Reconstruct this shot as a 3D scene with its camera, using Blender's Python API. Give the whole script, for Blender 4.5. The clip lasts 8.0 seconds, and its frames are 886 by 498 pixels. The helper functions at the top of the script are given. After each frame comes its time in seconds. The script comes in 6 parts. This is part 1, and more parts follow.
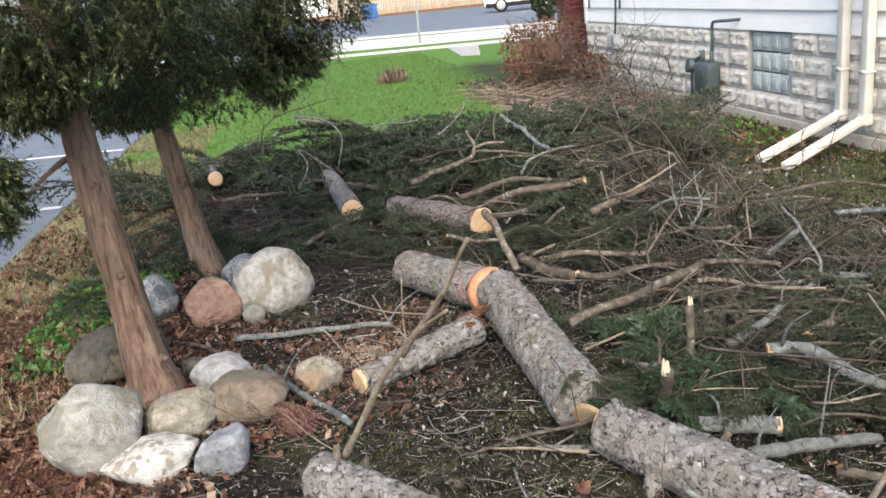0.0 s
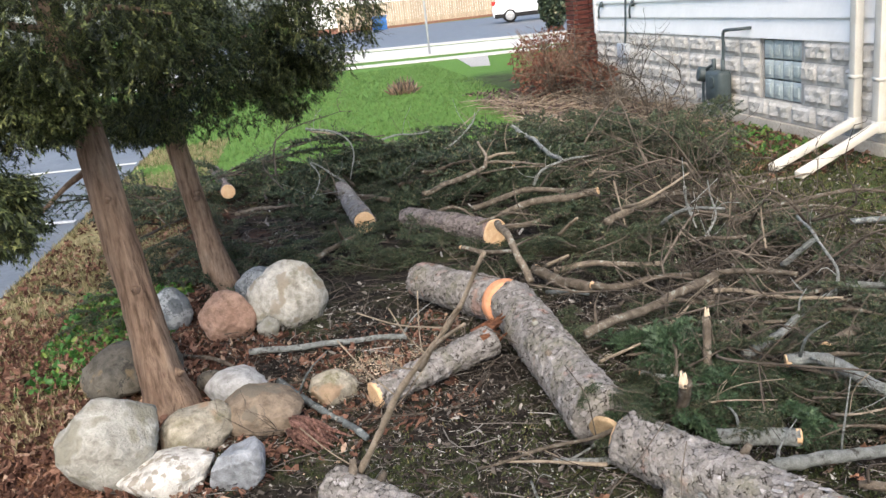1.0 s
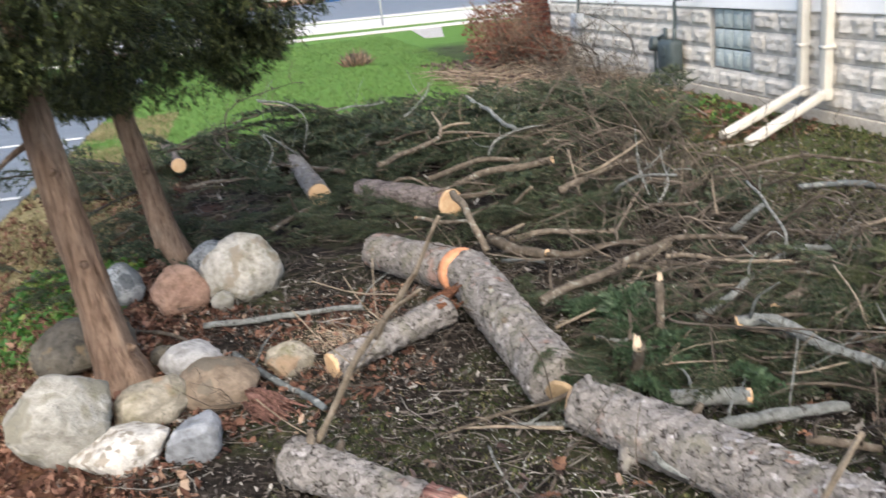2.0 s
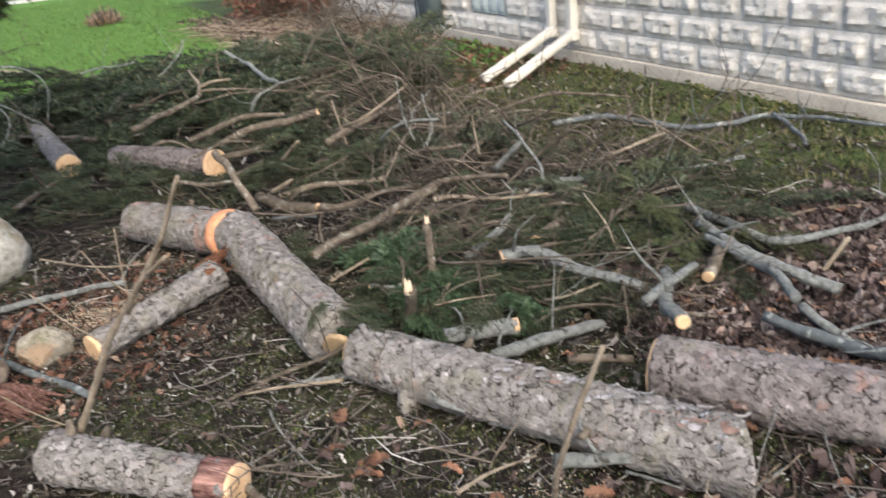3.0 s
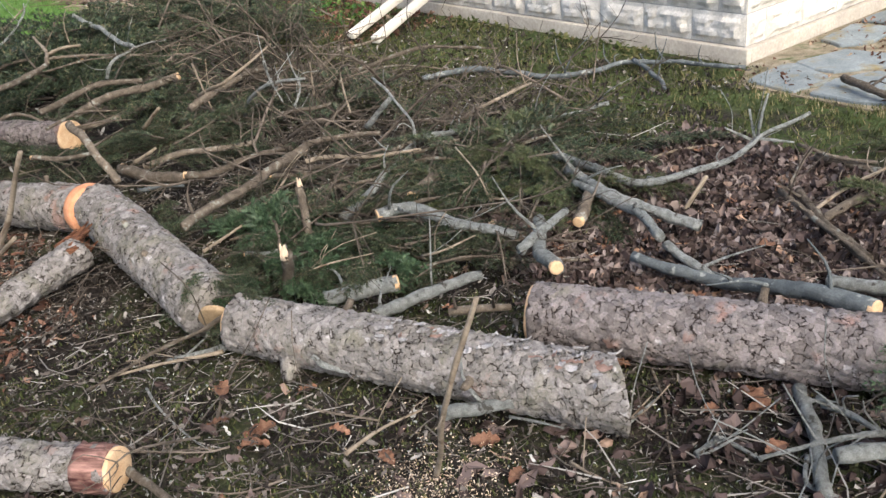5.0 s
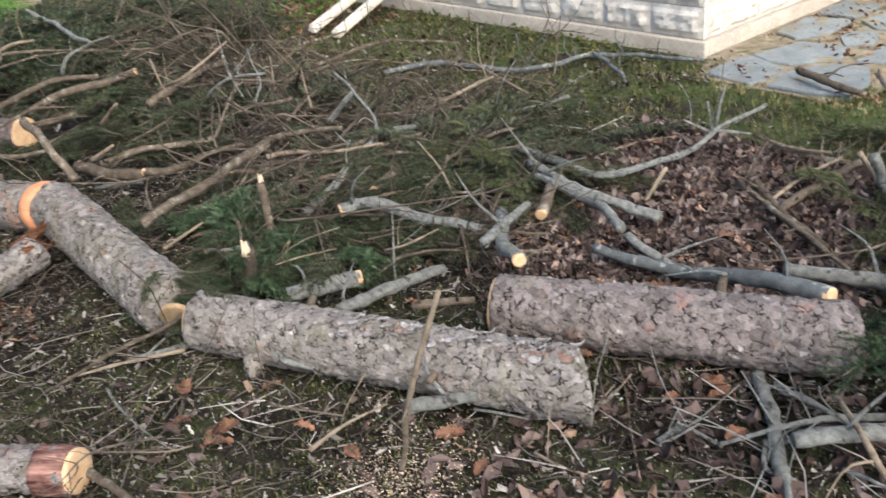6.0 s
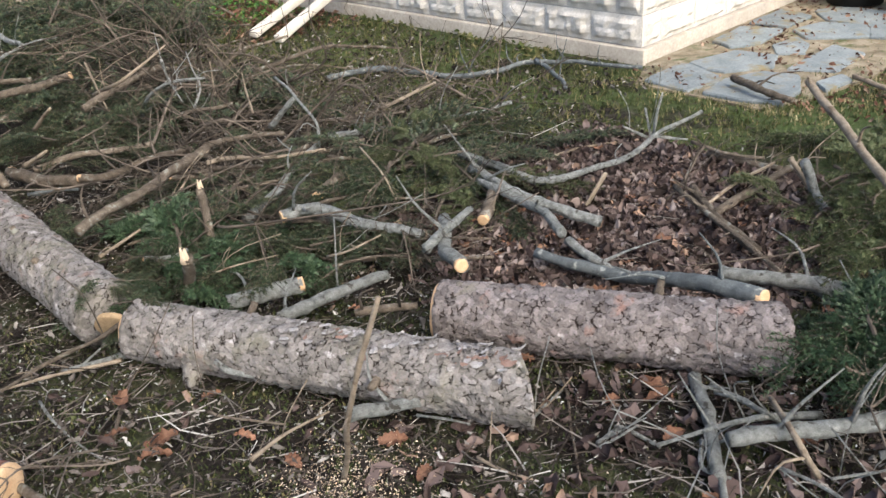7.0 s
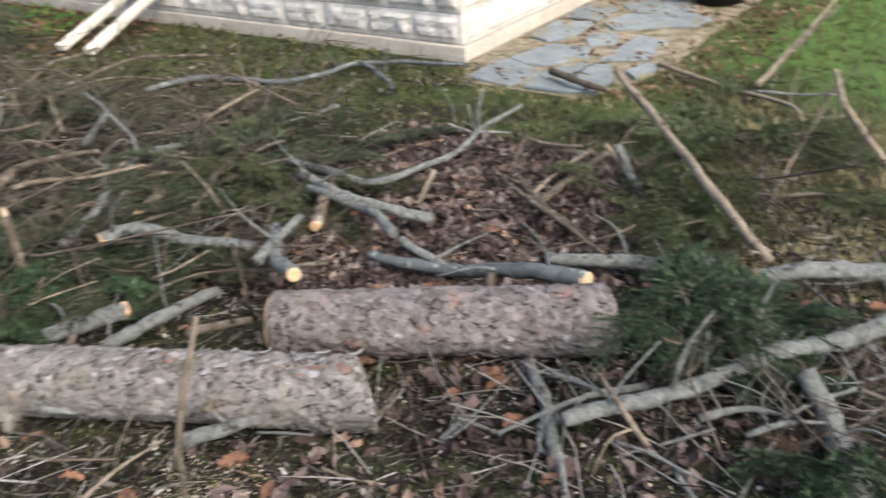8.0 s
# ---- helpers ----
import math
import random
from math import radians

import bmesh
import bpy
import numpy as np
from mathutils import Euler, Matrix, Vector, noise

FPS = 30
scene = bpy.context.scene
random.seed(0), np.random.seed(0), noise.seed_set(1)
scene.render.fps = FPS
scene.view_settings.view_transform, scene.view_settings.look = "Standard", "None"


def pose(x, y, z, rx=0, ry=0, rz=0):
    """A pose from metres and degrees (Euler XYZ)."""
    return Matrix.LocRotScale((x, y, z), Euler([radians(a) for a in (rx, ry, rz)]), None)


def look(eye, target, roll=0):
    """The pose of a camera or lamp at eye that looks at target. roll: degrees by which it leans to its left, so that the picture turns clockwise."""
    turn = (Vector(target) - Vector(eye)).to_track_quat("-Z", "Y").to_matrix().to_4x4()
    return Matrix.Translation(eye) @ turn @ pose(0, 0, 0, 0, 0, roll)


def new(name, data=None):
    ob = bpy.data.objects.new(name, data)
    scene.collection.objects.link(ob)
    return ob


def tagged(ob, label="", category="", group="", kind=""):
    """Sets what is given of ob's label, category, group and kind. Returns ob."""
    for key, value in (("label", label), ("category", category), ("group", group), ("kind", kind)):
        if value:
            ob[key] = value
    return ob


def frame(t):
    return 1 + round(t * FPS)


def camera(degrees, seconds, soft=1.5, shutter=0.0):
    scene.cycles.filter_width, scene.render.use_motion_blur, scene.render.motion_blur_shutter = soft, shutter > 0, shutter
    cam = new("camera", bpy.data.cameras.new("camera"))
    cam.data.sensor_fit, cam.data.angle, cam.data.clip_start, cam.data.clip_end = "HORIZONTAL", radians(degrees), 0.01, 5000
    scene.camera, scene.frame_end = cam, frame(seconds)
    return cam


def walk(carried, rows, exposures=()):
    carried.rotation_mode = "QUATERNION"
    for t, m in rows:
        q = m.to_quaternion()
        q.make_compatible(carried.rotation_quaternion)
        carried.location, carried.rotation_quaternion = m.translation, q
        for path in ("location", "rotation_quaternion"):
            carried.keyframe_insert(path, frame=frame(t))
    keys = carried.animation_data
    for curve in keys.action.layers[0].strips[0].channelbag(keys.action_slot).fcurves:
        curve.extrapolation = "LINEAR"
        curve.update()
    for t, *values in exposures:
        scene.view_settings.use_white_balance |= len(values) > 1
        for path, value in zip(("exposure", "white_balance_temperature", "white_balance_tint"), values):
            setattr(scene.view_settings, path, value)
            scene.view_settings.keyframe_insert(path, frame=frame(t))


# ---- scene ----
cam = camera(55.6, 8.0, shutter=0.5)
PATH = [
    (0, (0.226, 0.047, 1.632), (0.517, 1.935, 1.039), -6.2),
    (0.5, (0.217, 0.058, 1.639), (0.493, 1.954, 1.064), -6.5),
    (1, (0.213, 0.058, 1.64), (0.483, 1.956, 1.073), -6.8),
    (1.2, (0.213, 0.056, 1.649), (0.486, 1.955, 1.082), -6.9),
    (2.3, (0.225, 0.063, 1.606), (0.706, 1.882, 0.926), -7.2),
    (2.5, (0.276, 0.064, 1.603), (0.873, 1.838, 0.899), -7.7),
    (3, (0.309, 0.075, 1.577), (1.106, 1.73, 0.785), -7.0),
    (3.5, (0.322, 0.074, 1.575), (1.177, 1.666, 0.717), -7.1),
    (4, (0.331, 0.076, 1.574), (1.252, 1.614, 0.686), -7.2),
    (4.5, (0.336, 0.075, 1.572), (1.314, 1.564, 0.662), -7.2),
    (5.8, (0.338, 0.062, 1.57), (1.365, 1.514, 0.655), -7.0),
    (6, (0.342, 0.063, 1.568), (1.397, 1.484, 0.635), -6.8),
    (6.5, (0.351, 0.058, 1.566), (1.465, 1.423, 0.62), -6.3),
    (7, (0.353, 0.053, 1.569), (1.507, 1.394, 0.635), -5.3),
    (7.5, (0.362, 0.039, 1.573), (1.587, 1.319, 0.645), -5.1),
    (8, (0.405, 0.017, 1.563), (1.792, 1.093, 0.605), -4.7),
]
walk(cam, [(t, look(eye, target, roll)) for t, eye, target, roll in PATH])

# ---- light ----
world = bpy.data.worlds.new("sky")
scene.world = world
world.use_nodes = True
wn = world.node_tree
sky = wn.nodes.new("ShaderNodeTexSky")
sky.sky_type, sky.sun_disc = "NISHITA", False
sky.sun_elevation, sky.sun_rotation = radians(44), radians(192)
sky.dust_density, sky.air_density, sky.ozone_density = 3.0, 1.0, 2.0
wn.nodes["Background"].inputs["Strength"].default_value = 0.15
wn.links.new(sky.outputs["Color"], wn.nodes["Background"].inputs["Color"])
sun = new("sun", bpy.data.lights.new("sun", "SUN"))
sun.data.energy, sun.data.angle, sun.data.color = 1.75, radians(48), (1.0, 0.88, 0.7)
sun.matrix_world = look((-1.35, -6.2, 6.1), (0, 0, 0))
scene.view_settings.exposure = 1.29

# ---- materials ----
def ramp(nt, fac, stops):
    n = nt.nodes.new("ShaderNodeValToRGB")
    while len(n.color_ramp.elements) < len(stops):
        n.color_ramp.elements.new(0.5)
    for e, (p, c) in zip(n.color_ramp.elements, stops):
        e.position, e.color = p, (*c, 1)
    nt.links.new(fac, n.inputs["Fac"])
    return n.outputs["Color"]


def tex(nt, kind, scale, stretch=(1, 1, 1), detail=6, out=None, rough=0.6, **kw):
    co, mp = nt.nodes.new("ShaderNodeNewGeometry"), nt.nodes.new("ShaderNodeMapping")
    mp.inputs["Scale"].default_value = stretch
    nt.links.new(co.outputs["Position"], mp.inputs["Vector"])
    n = nt.nodes.new("ShaderNodeTex" + kind)
    n.inputs["Scale"].default_value = scale
    if kind in ("Noise", "Voronoi"):
        n.inputs["Detail"].default_value = detail if kind == "Noise" else 0
    if kind == "Noise":
        n.inputs["Roughness"].default_value = rough
    if kind == "Voronoi" and "feature" in kw:
        n.feature = kw["feature"]
    nt.links.new(mp.outputs["Vector"], n.inputs["Vector"])
    return n.outputs[out or ("Fac" if kind == "Noise" else "Distance")]


def mix(nt, fac, a, b, mode="MIX"):
    n = nt.nodes.new("ShaderNodeMix")
    n.data_type, n.blend_type = "RGBA", mode
    for sock, v in ((n.inputs["Factor"], fac), (n.inputs[6], a), (n.inputs[7], b)):
        if isinstance(v, (int, float)):
            sock.default_value = v
        elif isinstance(v, tuple):
            sock.default_value = (*v, 1)
        else:
            nt.links.new(v, sock)
    return n.outputs[2]


def calc(nt, op, a, b=0.0, clamp=False):
    n = nt.nodes.new("ShaderNodeMath")
    n.operation, n.use_clamp = op, clamp
    for sock, v in zip(n.inputs, (a, b)):
        if isinstance(v, (int, float)):
            sock.default_value = v
        else:
            nt.links.new(v, sock)
    return n.outputs[0]


def blank(name, rough=0.8, metal=0.0):
    m = bpy.data.materials.new(name)
    m.use_nodes = True
    b = m.node_tree.nodes["Principled BSDF"]
    b.inputs["Roughness"].default_value, b.inputs["Metallic"].default_value = rough, metal
    b.inputs["Specular IOR Level"].default_value = 0.1 if rough > 0.68 else 0.35
    return m, m.node_tree, b


def bump(nt, b, height, strength=0.5, dist=0.01):
    n = nt.nodes.new("ShaderNodeBump")
    n.inputs["Strength"].default_value, n.inputs["Distance"].default_value = strength, dist
    nt.links.new(height, n.inputs["Height"])
    nt.links.new(n.outputs["Normal"], b.inputs["Normal"])


def rnd(nt, island=True):
    if island:
        return nt.nodes.new("ShaderNodeNewGeometry").outputs["Random Per Island"]
    return nt.nodes.new("ShaderNodeObjectInfo").outputs["Random"]


def plain(name, c1, c2, scale=8.0, rough=0.8, bump_s=0.3, bump_d=0.004, metal=0.0, stretch=(1, 1, 1), spots=None, vary=0.0, grain=0.45):
    """Two tones in coarse blotches, fine grain in the colour and the relief, and optional spots."""
    m, nt, b = blank(name, rough, metal)
    coarse = tex(nt, "Noise", scale, stretch)
    fine = tex(nt, "Noise", scale * 9, stretch)
    col = ramp(nt, coarse, [(0.32, c1), (0.68, c2)])
    col = mix(nt, grain, col, ramp(nt, fine, [(0.3, (0.35, 0.35, 0.35)), (0.7, (1.0, 1.0, 1.0))]), "MULTIPLY")
    if spots:
        c, sc, lo, hi = spots
        sp = tex(nt, "Noise", sc, stretch)
        col = mix(nt, ramp(nt, sp, [(lo, (0, 0, 0)), (hi, (1, 1, 1))]), col, c)
    if vary:
        r = rnd(nt, False)
        col = mix(nt, vary, col, ramp(nt, r, [(0, (0.45, 0.45, 0.45)), (1, (1.3, 1.3, 1.3))]), "MULTIPLY")
    nt.links.new(col, b.inputs["Base Color"])
    bump(nt, b, fine, bump_s, bump_d)
    return m


def leafy(name, stops, rough=0.6, through_light=0.25):
    """Leaves and needles: every piece its own tone."""
    m, nt, b = blank(name, rough)
    col = ramp(nt, rnd(nt), stops)
    col = mix(nt, 0.5, col, ramp(nt, tex(nt, "Noise", 3.0), [(0.3, (0.45, 0.45, 0.45)), (0.7, (1.25, 1.25, 1.25))]), "MULTIPLY")
    nt.links.new(col, b.inputs["Base Color"])
    t = nt.nodes.new("ShaderNodeBsdfTranslucent")
    nt.links.new(col, t.inputs["Color"])
    mx = nt.nodes.new("ShaderNodeMixShader")
    mx.inputs["Fac"].default_value = through_light
    nt.links.new(b.outputs["BSDF"], mx.inputs[1])
    nt.links.new(t.outputs["BSDF"], mx.inputs[2])
    nt.links.new(mx.outputs["Shader"], nt.nodes["Material Output"].inputs["Surface"])
    return m


def bark_material(name, plate, gap, tint, size=38.0, lichen=0.53):
    """Small flaking scales with soft dark gaps, pale and greenish lichen, pink scars."""
    m, nt, b = blank(name, 0.92)
    co = nt.nodes.new("ShaderNodeNewGeometry")
    warp = nt.nodes.new("ShaderNodeTexNoise")
    warp.inputs["Scale"].default_value = 22
    nt.links.new(co.outputs["Position"], warp.inputs["Vector"])
    shift = nt.nodes.new("ShaderNodeVectorMath")
    shift.operation = "MULTIPLY_ADD"
    nt.links.new(warp.outputs["Color"], shift.inputs[0])
    shift.inputs[1].default_value = (0.034, 0.034, 0.034)
    nt.links.new(co.outputs["Position"], shift.inputs[2])

    def cells(feature, out):
        v = nt.nodes.new("ShaderNodeTexVoronoi")
        v.feature = feature
        v.inputs["Scale"].default_value = size
        nt.links.new(shift.outputs[0], v.inputs["Vector"])
        return v.outputs[out]
    edge = cells("DISTANCE_TO_EDGE", "Distance")
    tone = nt.nodes.new("ShaderNodeSeparateColor")
    nt.links.new(cells("F1", "Color"), tone.inputs[0])
    wob, mid = tex(nt, "Noise", 120, rough=0.7), tex(nt, "Noise", 30, rough=0.75)
    crack = ramp(nt, calc(nt, "ADD", edge, calc(nt, "MULTIPLY", calc(nt, "SUBTRACT", mid, 0.44), 0.75)), [(0.0, gap), (0.03, tuple(0.5 + 0.5 * g for g in gap)), (0.075, (1, 1, 1))])
    col = ramp(nt, tex(nt, "Noise", 5.0), [(0.34, plate), (0.5, tint), (0.66, tuple(1.25 * v for v in plate))])
    col = mix(nt, 0.75, col, ramp(nt, tone.outputs[0], [(0, (0.6, 0.59, 0.58)), (0.5, (0.95, 0.95, 0.95)), (1, (1.28, 1.28, 1.3))]), "MULTIPLY")
    col = mix(nt, 0.36, col, ramp(nt, mid, [(0.3, (0.5, 0.48, 0.46)), (0.5, (0.95, 0.95, 0.95)), (0.7, (1.4, 1.4, 1.4))]), "MULTIPLY")
    col = mix(nt, 0.45, col, ramp(nt, wob, [(0.3, (0.45, 0.45, 0.45)), (0.7, (1.3, 1.3, 1.3))]), "MULTIPLY")
    col = mix(nt, ramp(nt, tex(nt, "Noise", 7.0), [(lichen, (0, 0, 0)), (lichen + 0.12, (0.4, 0.4, 0.4))]), col, (0.2, 0.195, 0.13))
    col = mix(nt, ramp(nt, tex(nt, "Noise", 6.0, (1, 1.2, 0.9)), [(0.6, (0, 0, 0)), (0.68, (0.55, 0.55, 0.55))]), col, (0.34, 0.19, 0.15))
    col = mix(nt, ramp(nt, tex(nt, "Noise", 17.0, (1.2, 0.8, 1)), [(0.63, (0, 0, 0)), (0.68, (0.7, 0.7, 0.7))]), col, (0.52, 0.5, 0.5))
    col = mix(nt, 1.0, col, crack, "MULTIPLY")
    nt.links.new(col, b.inputs["Base Color"])
    h = calc(nt, "ADD", calc(nt, "MULTIPLY", crack, 0.9), calc(nt, "ADD", calc(nt, "MULTIPLY", mid, 0.7), calc(nt, "MULTIPLY", wob, 0.35)))
    bump(nt, b, h, 1.0, 0.012)
    return m


M = {}
M["bark"] = bark_material("spruce bark", (0.198, 0.184, 0.17), (0.26, 0.23, 0.21), (0.26, 0.245, 0.235), 41)
M["bark_red"] = bark_material("reddish grey spruce bark", (0.165, 0.148, 0.144), (0.28, 0.245, 0.23), (0.212, 0.19, 0.186), 40, 0.6)
M["bark_far"] = bark_material("weathered spruce bark", (0.145, 0.125, 0.12), (0.2, 0.17, 0.16), (0.22, 0.19, 0.18), 40, 0.6)
M["branch"] = plain("branch bark", (0.1, 0.083, 0.066), (0.27, 0.225, 0.178), 24, 0.9, 1.0, 0.01, spots=((0.29, 0.295, 0.26), 24, 0.58, 0.66), vary=0.6, grain=0.6)
M["branch_grey"] = plain("lichened branch bark", (0.21, 0.222, 0.212), (0.46, 0.485, 0.47), 42, 0.95, 1.0, 0.014, spots=((0.09, 0.086, 0.078), 26, 0.59, 0.65), vary=0.2, grain=0.7)
M["branch_dark"] = plain("dark smooth branch bark", (0.075, 0.085, 0.09), (0.16, 0.18, 0.185), 18, 0.8, 0.8, 0.006, spots=((0.27, 0.285, 0.27), 24, 0.58, 0.66))
M["branch_pale"] = plain("pale tan peeling branch", (0.17, 0.138, 0.104), (0.33, 0.278, 0.216), 16, 0.85, 0.8, 0.006, spots=((0.12, 0.09, 0.065), 15, 0.57, 0.65))
M["twig"] = plain("bare twig bark", (0.036, 0.03, 0.025), (0.19, 0.16, 0.132), 7, 0.85, 0.3, 0.002, vary=0.8)
M["flake_bark"] = plain("silvery loose bark", (0.3, 0.285, 0.28), (0.5, 0.49, 0.49), 40, 0.9, 0.8, 0.004)
M["scar"] = plain("pink-brown scarred bark", (0.22, 0.14, 0.115), (0.34, 0.235, 0.2), 34, 0.9, 0.8, 0.004)
M["cut"] = plain("fresh sawn wood", (0.56, 0.36, 0.2), (0.68, 0.49, 0.31), 30, 0.7, 0.4, 0.002)
M["sawn_dull"] = plain("dull tan sawn wood", (0.28, 0.2, 0.12), (0.43, 0.32, 0.2), 40, 0.8, 0.8, 0.004)
M["cut_orange"] = plain("orange sapwood", (0.56, 0.24, 0.125), (0.68, 0.34, 0.2), 34, 0.75, 0.5, 0.003)
M["splinter"] = plain("split red wood", (0.08, 0.032, 0.021), (0.34, 0.16, 0.09), 55, 0.8, 0.9, 0.01, stretch=(0.3, 3, 3))
def fibre(name, c1, c2, turn, scale=60.0):
    """Stringy wood: streaks along a level direction."""
    m, nt, b = blank(name, 0.8)
    co, mp = nt.nodes.new("ShaderNodeNewGeometry"), nt.nodes.new("ShaderNodeMapping")
    mp.vector_type = "TEXTURE"
    mp.inputs["Rotation"].default_value, mp.inputs["Scale"].default_value = (0, 0, radians(turn)), (9, 1, 1)
    nt.links.new(co.outputs["Position"], mp.inputs["Vector"])
    n = nt.nodes.new("ShaderNodeTexNoise")
    n.inputs["Scale"].default_value, n.inputs["Detail"].default_value = scale, 5
    nt.links.new(mp.outputs["Vector"], n.inputs["Vector"])
    nt.links.new(ramp(nt, n.outputs["Fac"], [(0.34, c1), (0.5, tuple((u + v) * 0.4 for u, v in zip(c1, c2))), (0.68, c2)]), b.inputs["Base Color"])
    bump(nt, b, n.outputs["Fac"], 1.0, 0.008)
    return m


M["collar"] = fibre("stringy red inner bark", (0.055, 0.022, 0.02), (0.36, 0.21, 0.175), -47)
M["rotten"] = plain("torn red-brown wood fibre", (0.07, 0.034, 0.028), (0.29, 0.165, 0.135), 70, 0.85, 0.9, 0.006, vary=0.7)
M["needle"] = leafy("spruce needles", [(0, (0.012, 0.02, 0.012)), (0.45, (0.037, 0.058, 0.034)), (0.85, (0.092, 0.122, 0.068)), (1, (0.2, 0.175, 0.105))], 0.5, 0.12)
M["needle_blue"] = leafy("broad fir needles", [(0, (0.024, 0.046, 0.025)), (0.6, (0.05, 0.09, 0.048)), (1, (0.1, 0.15, 0.08))], 0.5)
M["cedar_leaf"] = leafy("cedar sprays", [(0, (0.012, 0.017, 0.008)), (0.5, (0.04, 0.054, 0.021)), (0.85, (0.1, 0.125, 0.043)), (1, (0.21, 0.22, 0.08))])
M["litter"] = leafy("dead leaves", [(0, (0.01, 0.008, 0.007)), (0.4, (0.032, 0.027, 0.024)), (0.66, (0.092, 0.08, 0.071)), (0.86, (0.2, 0.184, 0.168)), (0.96, (0.31, 0.295, 0.275)), (1, (0.44, 0.435, 0.415))], 0.75, 0.1)
M["mauve"] = leafy("dull mauve-brown leaves", [(0, (0.035, 0.025, 0.024)), (0.5, (0.1, 0.073, 0.068)), (0.85, (0.175, 0.138, 0.13)), (1, (0.29, 0.2, 0.15))], 0.75, 0.05)
M["drift"] = leafy("dull brown drifted leaves", [(0, (0.02, 0.015, 0.013)), (0.45, (0.08, 0.06, 0.055)), (0.8, (0.17, 0.136, 0.127)), (0.95, (0.31, 0.27, 0.255)), (1, (0.36, 0.22, 0.14))], 0.75, 0.1)
M["mulch"] = leafy("reddish leaf mulch", [(0, (0.042, 0.022, 0.016)), (0.5, (0.125, 0.064, 0.046)), (0.85, (0.23, 0.13, 0.094)), (1, (0.36, 0.27, 0.2))], 0.75, 0.1)
M["needle_light"] = leafy("dry olive needles", [(0, (0.04, 0.055, 0.026)), (0.5, (0.085, 0.112, 0.05)), (0.85, (0.125, 0.145, 0.07)), (1, (0.21, 0.19, 0.11))])
M["oak"] = plain("brown oak leaf", (0.15, 0.073, 0.046), (0.3, 0.17, 0.112), 25, 0.7, 0.6, 0.003, vary=0.8)
M["shrub_leaf"] = leafy("rust-red shrub leaves", [(0, (0.09, 0.035, 0.025)), (0.6, (0.17, 0.075, 0.05)), (1, (0.25, 0.13, 0.09))], 0.7, 0.2)
M["grass"] = leafy("lawn grass blades", [(0, (0.065, 0.125, 0.03)), (0.6, (0.11, 0.21, 0.048)), (1, (0.21, 0.29, 0.095))], 0.6, 0.3)
M["grass_dull"] = leafy("dull olive grass", [(0, (0.042, 0.058, 0.02)), (0.6, (0.085, 0.102, 0.038)), (1, (0.22, 0.19, 0.1))], 0.7, 0.2)
M["moss"] = leafy("dull green moss", [(0, (0.022, 0.034, 0.014)), (0.6, (0.06, 0.078, 0.032)), (1, (0.13, 0.135, 0.07))], 0.9, 0.1)
M["stalk"] = leafy("dry tan stalks", [(0, (0.1, 0.072, 0.052)), (0.6, (0.24, 0.185, 0.14)), (1, (0.38, 0.31, 0.25))], 0.85, 0.0)
M["straw"] = leafy("straw-coloured dry grass", [(0, (0.15, 0.13, 0.065)), (0.6, (0.28, 0.24, 0.135)), (1, (0.42, 0.37, 0.235))], 0.8, 0.1)
M["ivy"] = leafy("ground cover leaves", [(0, (0.03, 0.1, 0.02)), (0.6, (0.07, 0.19, 0.035)), (1, (0.2, 0.27, 0.06))], 0.5, 0.2)
M["chip"] = leafy("pale wood chips", [(0, (0.42, 0.31, 0.21)), (0.6, (0.58, 0.47, 0.35)), (1, (0.72, 0.63, 0.52))], 0.8, 0.0)
M["flake"] = leafy("pale grey bark flakes", [(0, (0.12, 0.135, 0.12)), (0.7, (0.26, 0.275, 0.26)), (1, (0.46, 0.48, 0.46))], 0.85, 0.0)
M["block"] = plain("grey-white painted concrete block", (0.54, 0.51, 0.46), (0.75, 0.715, 0.655), 9, 0.85, 0.7, 0.006, spots=((0.42, 0.4, 0.35), 6, 0.62, 0.76), vary=0.06)
M["footing"] = plain("cream concrete footing", (0.38, 0.345, 0.295), (0.52, 0.48, 0.415), 5, 0.85, 0.4, 0.003, spots=((0.33, 0.3, 0.24), 4, 0.6, 0.75))
M["mortar"] = plain("grey mortar", (0.34, 0.33, 0.31), (0.46, 0.45, 0.43), 12, 0.9, 0.5, 0.004)
M["siding"] = plain("white aluminium siding", (0.79, 0.79, 0.78), (0.86, 0.855, 0.84), 3, 0.5, 0.1, 0.001, spots=((0.66, 0.66, 0.64), 3, 0.66, 0.8), grain=0.06)
M["metal_white"] = plain("cream painted downspout", (0.58, 0.555, 0.49), (0.68, 0.655, 0.6), 6, 0.5, 0.15, 0.001, spots=((0.5, 0.47, 0.4), 6, 0.66, 0.8), grain=0.08)
M["roof"] = plain("grey roof shingle", (0.1, 0.1, 0.1), (0.18, 0.17, 0.17), 6, 0.9, 0.5)
M["glass_block"] = plain("frosted glass block", (0.36, 0.42, 0.42), (0.5, 0.56, 0.56), 14, 0.15, 0.5, 0.004, grain=0.2)
M["meter"] = plain("grey-green painted meter", (0.055, 0.075, 0.08), (0.09, 0.115, 0.12), 9, 0.5, 0.2, 0.001)
M["meter_face"] = plain("pale meter box", (0.42, 0.46, 0.5), (0.55, 0.58, 0.62), 9, 0.4, 0.1)
M["brick"] = plain("red brick", (0.12, 0.038, 0.03), (0.2, 0.07, 0.052), 14, 0.9, 0.6, 0.004, vary=0.5)
